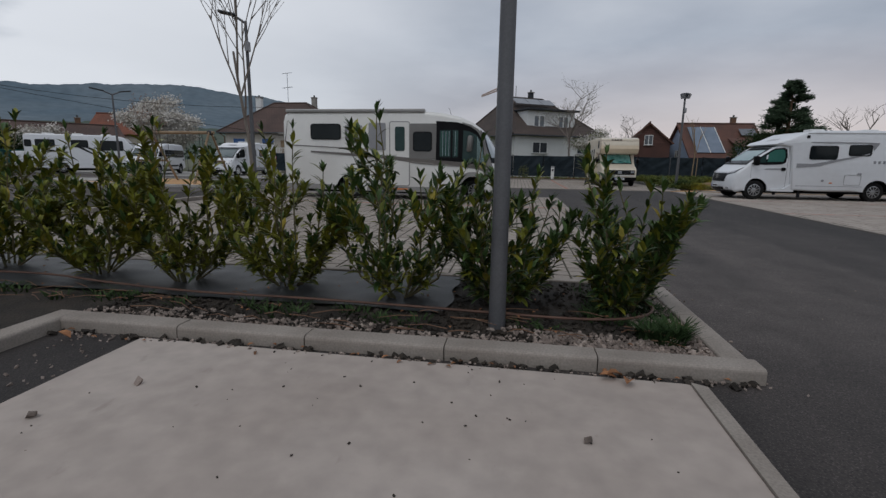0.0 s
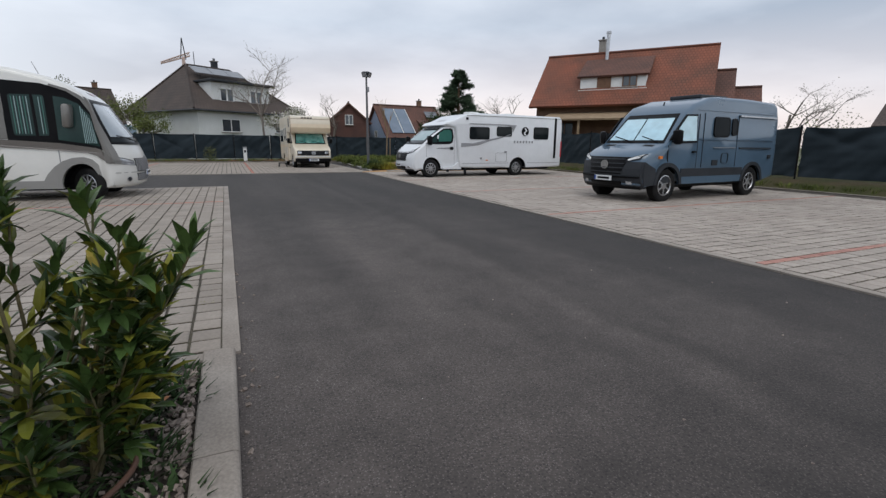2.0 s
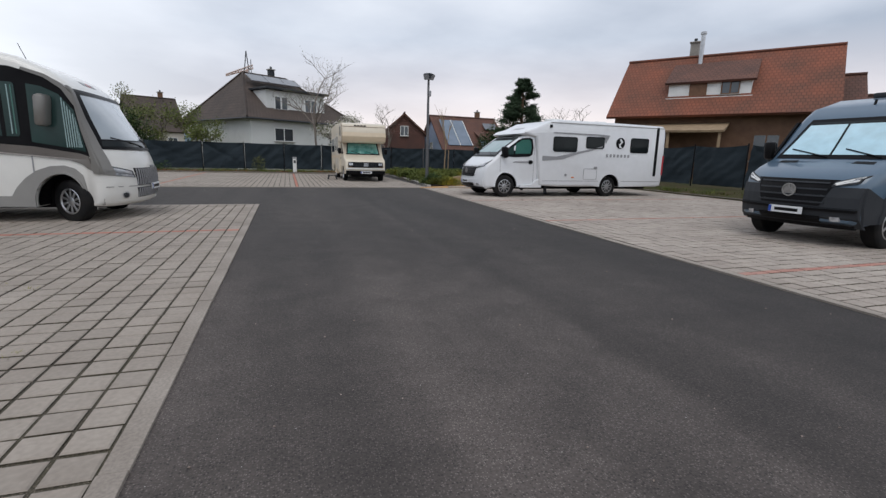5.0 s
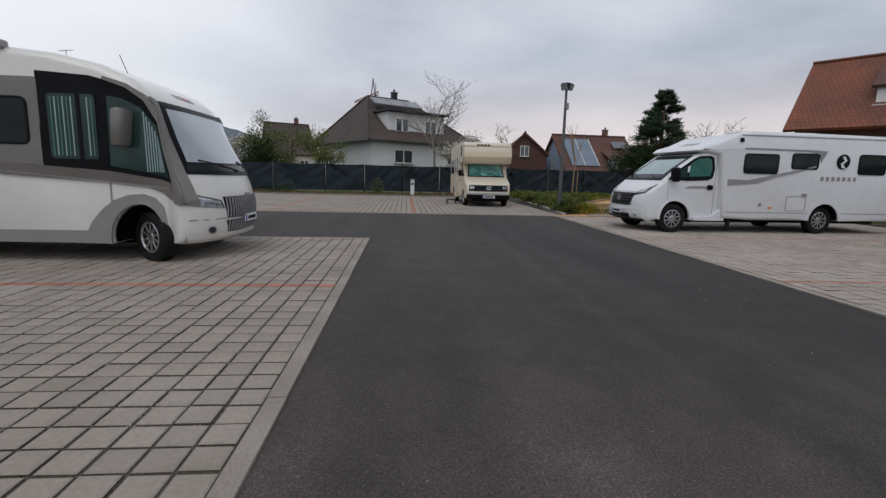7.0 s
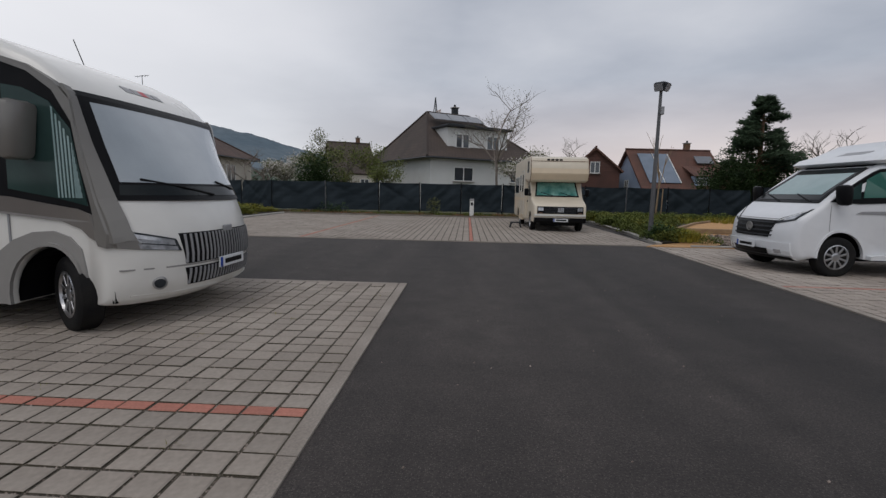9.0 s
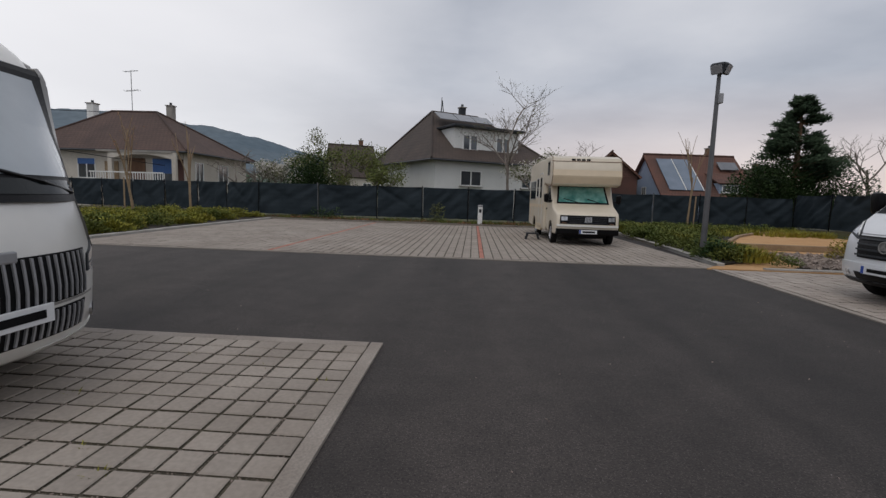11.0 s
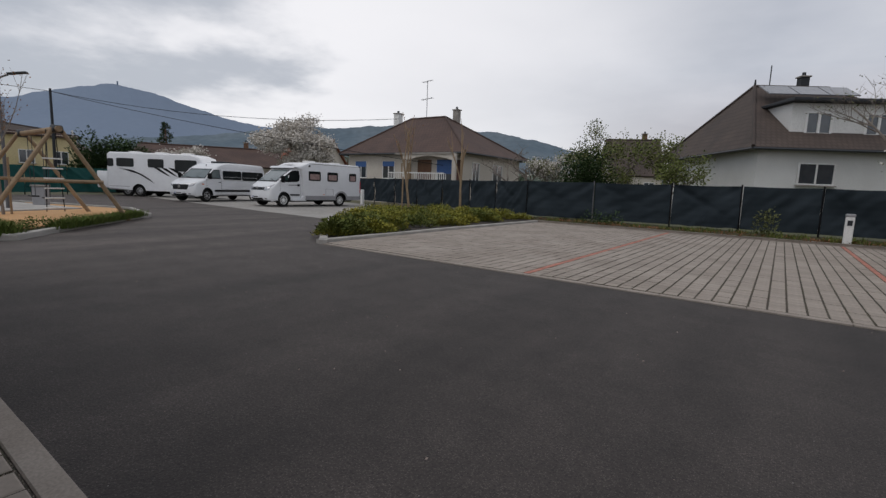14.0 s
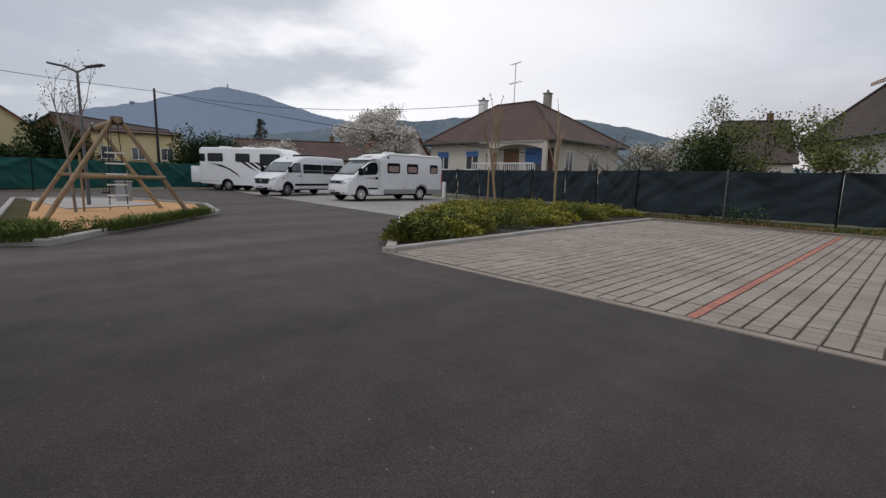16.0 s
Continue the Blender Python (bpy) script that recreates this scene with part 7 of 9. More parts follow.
def red_roof_house():
    # local x along the ridge, front eave at -y
    ang = math.degrees(math.atan2(-0.805, 0.593))
    ob = empty("house", pose(29.4, 31.65, 0, 0, 0, ang), "house with steep orange-red tile roof and a white-panelled dormer", "house")
    L, D = 5.6, 4.0
    # dark wood colour on these walls stands in for the terrace's shade
    wall_box(ob, -L, L, -D + 0.5, D - 0.5, -0.1, 4.1, WOOD_D)
    gables(ob, -L, L, -D + 0.5, D - 0.5, 4.1, 7.8, WOOD_D)
    gable_roof(ob, -L, L, -D, D, 4.1, 8.15, ROOF_RED, 0.35)
    # dormer with a long flat pitch
    bm = B(); roof_plane(bm, [(-2.8, -3.25, 6.15), (2.0, -3.25, 6.15), (2.0, -0.6, 7.65), (-2.8, -0.6, 7.65)], 0.14); part("dormer_roof", bm, ROOF_RUST, ob)
    wall_box(ob, -2.6, 1.8, -3.0, -1.2, 5.2, 6.2, WHITE_T, "dormer_wall")
    bm = B(); box(bm, (-0.95, -3.02, 5.75), (0.95, 0.08, 0.85)); part("dormer_shutter", bm, WOOD_D, ob)
    house_window(ob, (0.75, -3.0, 5.35), 0.95, 0.8, 0, WOOD_D)
    bm = B(); box(bm, (-0.4, -3.1, 5.18), (4.6, 0.15, 0.1)); part("dormer_sill", bm, WHITE_T, ob)
    chimney(ob, -1.9, 0.35, 7.4, 9.1, 0.5)
    bm = B(); tube(bm, [(-1.35, -0.6, 7.2), (-1.35, -0.6, 9.4)], 0.13, 10); part("steel_flue", bm, ALU, ob)
    bm = B(); tube(bm, [(-1.35, -0.6, 9.4), (-1.35, -0.6, 9.55)], 0.18, 10); part("flue_cap", bm, ALU, ob)
    # terrace roof in front, two lower wings at the far end
    bm = B(); roof_plane(bm, [(-4.5, -6.2, 3.1), (1.0, -6.2, 3.1), (1.0, -3.4, 3.7), (-4.5, -3.4, 3.7)], 0.12); part("terrace_roof", bm, WOOD_L, ob)
    for x in (-4.3, -1.8, 0.8):
        bm = B(); box(bm, (x, -6.0, 1.5), (0.14, 0.14, 3.1)); part("terrace_post", bm, WOOD_L, ob)
    wall_box(ob, L, L + 1.3, -2.2, 3.0, -0.1, 4.2, WOOD_D, "wing_wall")
    gable_roof(ob, L + 0.4, L + 1.2, -2.6, 3.4, 4.2, 6.5, ROOF_RUST, 0.3)
    wall_box(ob, L + 1.5, L + 3.0, -1.8, 2.6, -0.1, 3.4, WOOD_D, "wing_wall")
    gable_roof(ob, L + 1.8, L + 2.8, -2.2, 3.0, 3.4, 5.3, ROOF_RUST, 0.3)
    for x in (-3.4, 2.9):
        house_window(ob, (x, -D + 0.5, 1.5), 1.3, 1.5, 0, WOOD_D)


def small_house(pos, ang, L, D, ze, zr, wall, roof, label, solar=False, win=2, chim=True, gable=None):
    ob = empty("house", pose(pos[0], pos[1], 0, 0, 0, ang), label, "house")
    wall_box(ob, -L, L, -D, D, -0.1, ze + 0.05, wall)
    gables(ob, -L, L, -D, D, ze + 0.05, zr - 0.1, gable or wall)
    gable_roof(ob, -L, L, -D, D, ze, zr, roof, 0.35)
    for k in range(win):
        house_window(ob, (-L + (k + 0.5) * 2 * L / win, -D, ze * 0.45), 1.1, 1.2, 0)
    house_window(ob, (-L, 0, ze * 0.95), 0.9, 1.1, -90)
    house_window(ob, (L, 0, ze * 0.95), 0.9, 1.1, 90)
    if chim:
        chimney(ob, L * 0.5, 0.2, zr - 0.6, zr + 0.7, 0.5, WOOD_D)
    if solar:
        t = math.degrees(math.atan2(zr - ze, D + 0.35))
        for k in range(2):
            m2 = pose(-L + 1.3 + 1.55 * k, -(D + 0.35) / 2, (ze + zr) / 2 + 0.12, t, 0, 0)
            bm = B(); box(bm, (0, 0, 0), (1.42, 4.4, 0.06), m2); sp = part("solar_panel", bm, SOLAR, ob)
            bm = B(); box(bm, (0.74, 0, 0.02), (0.07, 4.4, 0.09), m2); part("panel_frame", bm, WHITE_T, sp)
    return ob


bungalow()
dormer_house()
red_roof_house()
h = small_house((22.9, 62), 4, 4.0, 4.2, 1.9, 6.0, RENDER_B, ROOF_RUST, "small house with rust tile roof, solar panels and pale blue gable", solar=True)
wall_box(h, 0.9, 3.1, -4.0, -1.0, 2.2, 3.3, RENDER_B, "dormer_wall")
bm = B(); roof_plane(bm, [(0.6, -4.3, 3.3), (3.4, -4.3, 3.3), (3.4, -1.2, 4.6), (0.6, -1.2, 4.6)], 0.1); part("dormer_roof", bm, ROOF_RUST, h)
for x in (1.5, 2.5):
    house_window(h, (x, -4.0, 2.45), 0.8, 0.7, 0)
bm = B(); box(bm, (0, 0, 0), (1.7, 1.1, 0.06), pose(2.9, -1.55, 4.98, 42, 0, 0)); part("skylight", bm, SOLAR_P, h)
small_house((15.6, 63), 80, 4.0, 2.3, 3.6, 5.9, BRICK_W, ROOF_RUST, "old brick barn with rust tile roof", win=1, chim=False, gable=BRICK_W)
small_house((30.5, 68), 0, 4.5, 3.5, 2.8, 5.2, RENDER_C, ROOF_BR, "far low house with brown tile roof")
small_house((-13.6, 76), 25, 2.6, 4, 3.4, 7.6, RENDER_C, ROOF_DK, "far house with dark tile roof behind trees")
small_house((-48.5, 20.8), -6, 4.0, 2.7, 3.8, 6.2, RENDER_Y, ROOF_RED, "yellow house with orange tile roof behind the green fence")
small_house((-49.5, 16.2), 84, 2.6, 3.0, 3.4, 5.0, RENDER_Y, ROOF_RED, "low yellow annex with orange tile roof", chim=False)
small_house((-57.5, 31.8), 79, 3.6, 3.5, 4.7, 5.05, RENDER_Y, ROOF_BR, "pale yellow flat-roofed building", win=3, chim=False)
small_house((-76.5, 33.5), 133, 10.0, 4.5, 4.6, 7.2, WOOD_D, ROOF_DK, "long barn with a dark brown tile roof", win=1, chim=False)
small_house((-52, 47), 55, 7.0, 4.0, 2.8, 4.9, RENDER_C, ROOF_BR, "long low house with brown tile roof")
small_house((-50, 58), 20, 4.0, 3.5, 4.0, 6.8, RENDER_C, ROOF_RED, "house with orange gable roof among blossom")


# ---- lamps, posts, small fittings ----
def lamp_post(pos, h, r, heads, label, box_z=None):
    ob = empty("street_lamp", pose(pos[0], pos[1], 0), label, "street lamp")
    bm = B(); tube(bm, [(0, 0, -0.05), (0, 0, h * 0.4), (0, 0, h)], [r, r * 0.85, r * 0.6], 14)
    part("pole", bm, GALV, ob, smooth=True)
    bm = B(); lathe(bm, [(r * 2.0, 0.0), (r * 2.0, 0.02), (r * 1.15, 0.03), (r * 1.1, 0.10)], 16, "z"); part("base_collar", bm, GALV, ob)
    for dx, dy, kind in heads:
        l = math.hypot(dx, dy)
        a = math.degrees(math.atan2(dy, dx))
        if kind == "led":
            bm = B(); tube(bm, [(0, 0, h - 0.05), (dx * 0.35, dy * 0.35, h + 0.05), (dx * 0.5, dy * 0.5, h + 0.08)], 0.03, 8); arm = part("arm", bm, GALV, ob)
            bm = B(); box(bm, (0, 0, 0), (l * 0.95, 0.2, 0.06), pose(dx * 0.95, dy * 0.95, h + 0.16, 0, -10, a), 0.025); hd = part("lamp_head", bm, STEEL, arm)
        else:
            bm = B(); tube(bm, [(0, 0, h - 0.03), (dx * 0.8, dy * 0.8, h + 0.02)], 0.03, 8); arm = part("arm", bm, GALV, ob)
            bm = B(); box(bm, (0, 0, 0), (0.16, 0.30, 0.26), pose(dx, dy, h + 0.10, 0, 25, a), 0.04); hd = part("floodlight", bm, DARKP, arm)
            bm = B(); box(bm, (0.085, 0, 0), (0.015, 0.25, 0.21), pose(dx, dy, h + 0.10, 0, 25, a)); part("lens", bm, MIDGREY, arm)
    if box_z:
        bm = B(); box(bm, (0.05, -0.06, box_z), (0.10, 0.14, 0.24), None, 0.02); part("control_box", bm, MIDGREY, ob)
    return ob


lamp_post((8.38, 27.6), 4.55, 0.075, ((-0.09, -0.09, "flood"), (0.09, -0.09, "flood")), "grey lamp post with two floodlights beside the shrub bed", 3.95)
lamp_post((-19.75, 23.0), 4.35, 0.06, ((-0.45, -0.45, "led"), (0.35, 0.45, "led")), "slim lamp post with two flat lamp heads by the swing")
lamp_post((-6.5, 13.15), 4.6, 0.06, ((-0.42, -0.12, "led"),), "slim lamp post with one flat lamp head", 4.0)
# the post in the near planter: a bare tube higher than the view
ob = empty("street_lamp", pose(0.13, 5.28, 0.04), "plain grey tubular lamp post in the planter", "street lamp")
bm = B(); tube(bm, [(0, 0, -0.1), (0, 0, 1.2), (0, 0, 5.6)], [0.066, 0.060, 0.045], 20); part("pole", bm, GALV, ob, smooth=True)
bm = B(); lathe(bm, [(0.05, 5.6), (0.05, 5.62), (0.02, 5.65)], 16, "z"); part("cap", bm, STEEL, ob)

# service post and stool
ob = empty("service_post", pose(2.87, 37.95, 0.08), "white service bollard with a dark top on the far kerb", "bollard")
bm = B(); box(bm, (0, 0, 0.42), (0.22, 0.18, 0.86), None, 0.03); part("body", bm, WHITE_T, ob)
bm = B(); box(bm, (0, 0, 0.89), (0.24, 0.2, 0.10), None, 0.03); part("cap", bm, MIDGREY, ob)
bm = B(); box(bm, (0, -0.094, 0.66), (0.12, 0.02, 0.16)); part("socket_panel", bm, DARKP, ob)
ob = empty("step_stool", pose(4.55, 31.3, 0.02), "small dark plastic step stool beside the camper", "stool")
bm = B(); box(bm, (0, 0, 0.21), (0.42, 0.30, 0.04), None, 0.015); part("seat", bm, DARKP, ob)
for sx in (-1, 1):
    for sy in (-1, 1):
        bm = B(); tube(bm, [(sx * 0.22, sy * 0.15, 0), (sx * 0.16, sy * 0.11, 0.2)], [0.02, 0.025], 6); part("leg", bm, DARKP, ob)
ob = empty("service_post", pose(-22.2, 41.6, 0.0), "white service bollard by the van pitches", "bollard")
bm = B(); box(bm, (0, 0, 0.5), (0.22, 0.18, 1.0), None, 0.03); part("body", bm, WHITE_T, ob)

# swing frame
ob = empty("swing_frame", pose(-16.3, 23.1, 0.08), "round-timber swing frame with two A-shaped ends on sand", "swing")
BX, BZ = 1.65, 2.42
bm = B(); tube(bm, [(-BX - 0.2, 0, BZ), (BX + 0.2, 0, BZ)], 0.075, 12); part("top_beam", bm, WOOD_L, ob, smooth=True)
for s in (-1, 1):
    for t in (-1, 1):
        bm = B(); tube(bm, [(s * (BX - 0.1 * t), t * 1.62, -0.1), (s * BX, t * 0.05, BZ + 0.06)], [0.060, 0.052], 12); part("leg", bm, WOOD_L, ob, smooth=True)
    bm = B(); tube(bm, [(s * BX, -0.98, 1.05), (s * BX, 0.98, 1.05)], 0.05, 10); part("cross_bar", bm, WOOD_L, ob, smooth=True)
    bm = B(); lathe(bm, [(0.10, -0.12), (0.11, -0.1), (0.11, 0.1), (0.10, 0.12)], 12); bk = part("joint_bracket", bm, STEEL, ob); bk.location = (s * BX, 0, BZ)
for x in (-0.9, 0.5):
    bm = B(); box(bm, (x, 0, 0.55), (0.44, 0.18, 0.04), None, 0.012); st = part("swing_seat", bm, BLACKP, ob)
    for d in (-0.2, 0.2):
        bm = B(); tube(bm, [(x + d, 0, 0.56), (x + d, 0, BZ)], 0.01, 5); part("chain", bm, STEEL, st)

for k in range(6):
    bm = B(); tube(bm, [(1.12, -0.22, 0.30 + 0.27 * k), (1.12, 0.22, 0.30 + 0.27 * k)], 0.022, 6); part("ladder_rung", bm, WHITE_T, ob)
for d in (-0.2, 0.2):
    bm = B(); tube(bm, [(1.12, d, 0.2), (1.12, d * 0.5, BZ)], 0.012, 5); part("ladder_rope", bm, BLACKP, ob)
bm = B(); box(bm, (0, 0, 0.36), (0.42, 0.34, 0.74), None, 0.03)
uc = part("cabinet_body", bm, MIDGREY)
ob = empty("utility_cabinet", pose(-21.6, 24.3, 0.08, 0, 0, 50), "small grey utility cabinet behind the swing", "cabinet")
uc.parent = ob
bm = B(); box(bm, (0, 0, 0.76), (0.48, 0.40, 0.06), None, 0.015); part("cabinet_lid", bm, CHIM, ob)
bm = B(); prism(bm, [(-18.3, 22.3), (-19.3, 24.9), (-24.0, 24.0), (-24.2, 21.6)], 0.0, 0.125)
structure(part("island_slab", bm, KERB_P), "pale concrete slab on the play island", "slab")

# utility pole and wires
ob = empty("utility_pole", pose(-44.2, 30.6, 0), "thin dark utility pole with cables", "utility pole")
bm = B(); tube(bm, [(0, 0, 0), (0, 0, 7.6)], [0.12, 0.08], 10); part("pole", bm, DARKP, ob)
for b, sag in (((-30.0, 5.0, 0.9), 0.5), ((-21.0, 46.0, -1.3), 0.8), ((-14.0, 42.0, -4.8), 0.3)):
    bm = B()
    b = Vector(b)
    tube(bm, [Vector((0, 0, 7.4)) * (1 - f) + Vector((b.x + 43.5 if b.x > -25 else 5.0, b.y - 32.0, 7.4 + b.z)) * f - Vector((0, 0, sag * 4 * f * (1 - f))) for f in [k / 14 for k in range(15)]], 0.018, 5)
    part("cable", bm, BLACKP, ob)

# far crane over the dormer house
ob = empty("crane", pose(-4.7, 115, 0), "far pale building crane over the roofs", "crane")
JIB = mat("faded_pink_steel", (0.46, 0.33, 0.28), (0.52, 0.40, 0.35), rough=0.6, scale=0.5, fine=6, bump=0.0)
bm = B(); tube(bm, [(0, 0, 0), (0, 0, 15.5), (0, 0, 17.5)], [0.5, 0.5, 0.4], 4); part("mast", bm, JIB, ob)
for d in (-0.45, 0.45):
    bm = B(); tube(bm, [(d, 0, 17.3), (0, 0, 21.3)], 0.10, 5); part("mast_leg", bm, STEEL, ob)
bm = B()
for d in (0.0, 0.7):
    tube(bm, [(1.2, 0, 18.0 + d), (-4.0, 0, 16.2 + d * 0.4)], 0.12, 4)
for k in range(9):
    f, g = k / 9, (k + 0.5) / 9
    tube(bm, [(1.2 - 5.2 * f, 0, 18.0 - 1.8 * f), (1.2 - 5.2 * g, 0, 18.7 - 2.2 * g)], 0.08, 4)
    tube(bm, [(1.2 - 5.2 * g, 0, 18.7 - 2.2 * g), (1.2 - 5.2 * (f + 1 / 9), 0, 18.0 - 1.8 * (f + 1 / 9))], 0.08, 4)
part("jib", bm, JIB, ob)
small_house((38.0, 13.5), -74, 5.0, 3.5, 2.5, 4.1, RENDER_C, ROOF_DK, "low house with grey-brown roof behind the side fence", chim=False)
small_house((60.0, 24.6), -70, 3.6, 3.0, 2.8, 4.3, RENDER_C, ROOF_RED, "far house with orange tile roof", chim=False)


# ---- planting ----
def leaf_quad(V, F, p, d, up, L, W, fold=0.25):
    """One folded leaf: two rows of quads either side of a bent midrib."""
    d = d.normalized()
    s = d.cross(up)
    if s.length < 1e-3:
        s = d.orthogonal()
    s.normalize()
    n = s.cross(d)
    b = len(V)
    for f, w, dz in ((0, 0.12, 0), (0.35, 1.0, 0.03), (0.7, 0.85, 0.0), (1.0, 0.05, -0.10)):
        c = p + d * (L * f) + n * (dz * L)
        V.extend((tuple(c - s * (W * w / 2) + n * (fold * W * w / 2)), tuple(c), tuple(c + s * (W * w / 2) + n * (fold * W * w / 2))))
    for k in range(3):
        a = b + 3 * k
        F.extend(((a, a + 1, a + 4, a + 3), (a + 1, a + 2, a + 5, a + 4)))


def laurel(seed, height, spread, leaves, warm=0.2, forked=False):
    """A laurel bush: many stems that fork from the ground upwards, leaves set along all the shoots."""
    r = random.Random(seed)
    V, F, VY, FY, VO, FO = [], [], [], [], [], []
    bm = B()
    shoots = []
    n = 13
    for k in range(n):
        a = 2 * math.pi * (k + r.uniform(-0.4, 0.4)) / n * 2.0
        lean = (0.25 + 0.75 * math.sqrt(r.random())) * spread
        h = height * (1.0 - 0.45 * (lean / spread) ** 2 * r.uniform(0.5, 1.2))
        if k in (3, 8):
            lean, h = lean * 0.45, height * r.uniform(1.08, 1.22)
        if forked:
            # two upright arms that part from one foot
            a = r.gauss(0, 0.75) + (math.pi if k % 2 else 0)
            lean, h = spread * r.uniform(0.3, 1.2), height * r.uniform(0.5, 1.12)
        base = Vector((0.10 * math.cos(a), 0.10 * math.sin(a), 0))
        pts = [base]
        for j in range(1, 6):
            f = j / 5
            pts.append(Vector((math.cos(a) * (0.08 + lean * f ** (0.85 if forked else 0.5)) + r.uniform(-0.04, 0.04), math.sin(a) * (0.08 + lean * f ** (0.85 if forked else 0.5)) + r.uniform(-0.04, 0.04), h * f)))
        tube(bm, pts, [0.012 * (1 - 0.13 * j) for j in range(6)], 5)
        shoots.append(pts)
        for q in range(4):
            i = r.randint(0, 3)
            p0 = pts[i].lerp(pts[i + 1], r.random())
            b2 = a + r.uniform(-1.5, 1.5)
            l = r.uniform(0.2, 0.38)
            sp = [p0, p0 + Vector((math.cos(b2) * l * 0.5, math.sin(b2) * l * 0.5, l * 0.35)), p0 + Vector((math.cos(b2) * l * 0.8, math.sin(b2) * l * 0.8, l * 0.9))]
            tube(bm, sp, [0.007, 0.005, 0.003], 4)
            shoots.append(sp)
    per = leaves // len(shoots)
    for sp in shoots:
        for k in range(per):
            f = r.uniform(0.06, 1.0) * (len(sp) - 1)
            i = min(int(f), len(sp) - 2)
            p = sp[i].lerp(sp[i + 1], f - i)
            ax = (sp[i + 1] - sp[i]).normalized()
            side = Matrix.Rotation(r.uniform(0, 2 * math.pi), 3, ax) @ ax.orthogonal().normalized()
            d = side * r.uniform(0.5, 0.9) + ax * r.uniform(0.4, 1.2) + Vector((0, 0, r.uniform(-0.2, 0.3)))
            L = r.uniform(0.09, 0.165)
            t = r.random()
            A, Bf = (VY, FY) if t < 0.012 + 0.045 * warm else (VO, FO) if t < 0.04 + warm else (V, F)
            leaf_quad(A, Bf, p, d, Vector((0, 0, 1)), L, L * r.uniform(0.27, 0.36), r.uniform(0.15, 0.4))
        for k in range(6):
            d = (sp[-1] - sp[-2]).normalized() + Vector((r.uniform(-0.6, 0.6), r.uniform(-0.6, 0.6), 0.3))
            leaf_quad(V, F, sp[-1], d, Vector((0, 0, 1)), r.uniform(0.08, 0.13), 0.03)
    ob = empty("laurel_bush", Matrix.Identity(4), "cherry laurel bush with glossy dark green leaves, some yellowed", "bush", "laurel hedge")
    tagged(part("branchwork", bm, STEM, ob), kind="stuff")
    tagged(raw("foliage", V, F, LAUREL, ob), kind="stuff")
    tagged(raw("olive_foliage", VO, FO, LAUREL_O, ob, "olive green leaves"), kind="stuff")
    tagged(raw("yellow_foliage", VY, FY, LAUREL_Y, ob, "yellowed leaves"), kind="stuff")
    return ob


kinds = [laurel(11, 1.24, 0.52, 1500, 0.3), laurel(12, 1.34, 0.54, 1400, 0.45), laurel(13, 1.34, 0.62, 1900, 0.85), laurel(14, 1.42, 0.62, 1900, 0.85), laurel(16, 1.19, 0.30, 1500, 0.3, True)]
spots = [(1.16, 5.88, 4, 12, 1.0), (0.12, 5.92, 0, 0, 1.0), (-0.80, 5.9, 1, 75, 1.04), (-1.95, 6.02, 3, 10, 0.97), (-3.05, 6.0, 2, 90, 1.0), (-4.15, 6.1, 3, 200, 0.94), (-5.35, 6.1, 2, 300, 1.06), (-6.5, 6.0, 3, 70, 0.98), (-7.6, 6.1, 2, 20, 1.0), (-8.7, 6.0, 3, 250, 1.0)]
used = set()
for x, y, k, a, sc in spots:
    m = pose(x, y, 0.06, 0, 0, a) @ Matrix.Scale(sc, 4)
    if k not in used:
        used.add(k)
        kinds[k].matrix_world = m
    else:
        o = copy_thing(kinds[k], pose(x, y, 0.06, 0, 0, a))
        o.scale = (sc, sc, sc)


def stones(name, spots, material, label, lo, hi, category="gravel"):
    """Loose stones: irregular eight-cornered lumps."""
    V, F = [], []
    for x, y, z in spots:
        s = rng.uniform(lo, hi)
        m = pose(x, y, z + s * 0.25, rng.uniform(-40, 40), rng.uniform(-40, 40), rng.uniform(0, 360))
        b = len(V)
        k = [rng.uniform(0.6, 1.1) for _ in range(8)]
        for i, (a, c, d) in enumerate(((-1, -1, -1), (1, -1, -1), (1, 1, -1), (-1, 1, -1), (-1, -1, 1), (1, -1, 1), (1, 1, 1), (-1, 1, 1))):
            V.append(tuple(m @ Vector((a * s * 0.6 * k[i], c * s * 0.42 * k[i], d * s * 0.3 * k[i]))))
        F += [tuple(b + q for q in f) for f in ((0, 3, 2, 1), (4, 5, 6, 7), (0, 1, 5, 4), (1, 2, 6, 5), (2, 3, 7, 6), (3, 0, 4, 7))]
    return tagged(raw(name, V, F, material), label, category, kind="stuff")


pts = []
for _ in range(1250):
    x = rng.uniform(-3.2, 1.56)
    d = rng.random() ** 1.5 * (0.26 + 0.22 * noise.noise(Vector((x * 1.5, 0, 0))))
    pts.append((x, 4.89 + d, 0.055))
for _ in range(800):
    x, y = 1.56 - rng.random() ** 1.6 * 0.40, rng.uniform(4.9, 6.7)
    pts.append((x, y, 0.05 + (0.02 if y < 5.4 else 0)))
for _ in range(700):
    a = rng.uniform(0, 1)
    pts.append((0.4 + 1.15 * a, 4.9 + rng.random() ** 1.2 * 0.32, 0.06))
stones("gravel", pts, GRAVEL, "pale pinkish gravel strip behind the planter kerb", 0.010, 0.034)
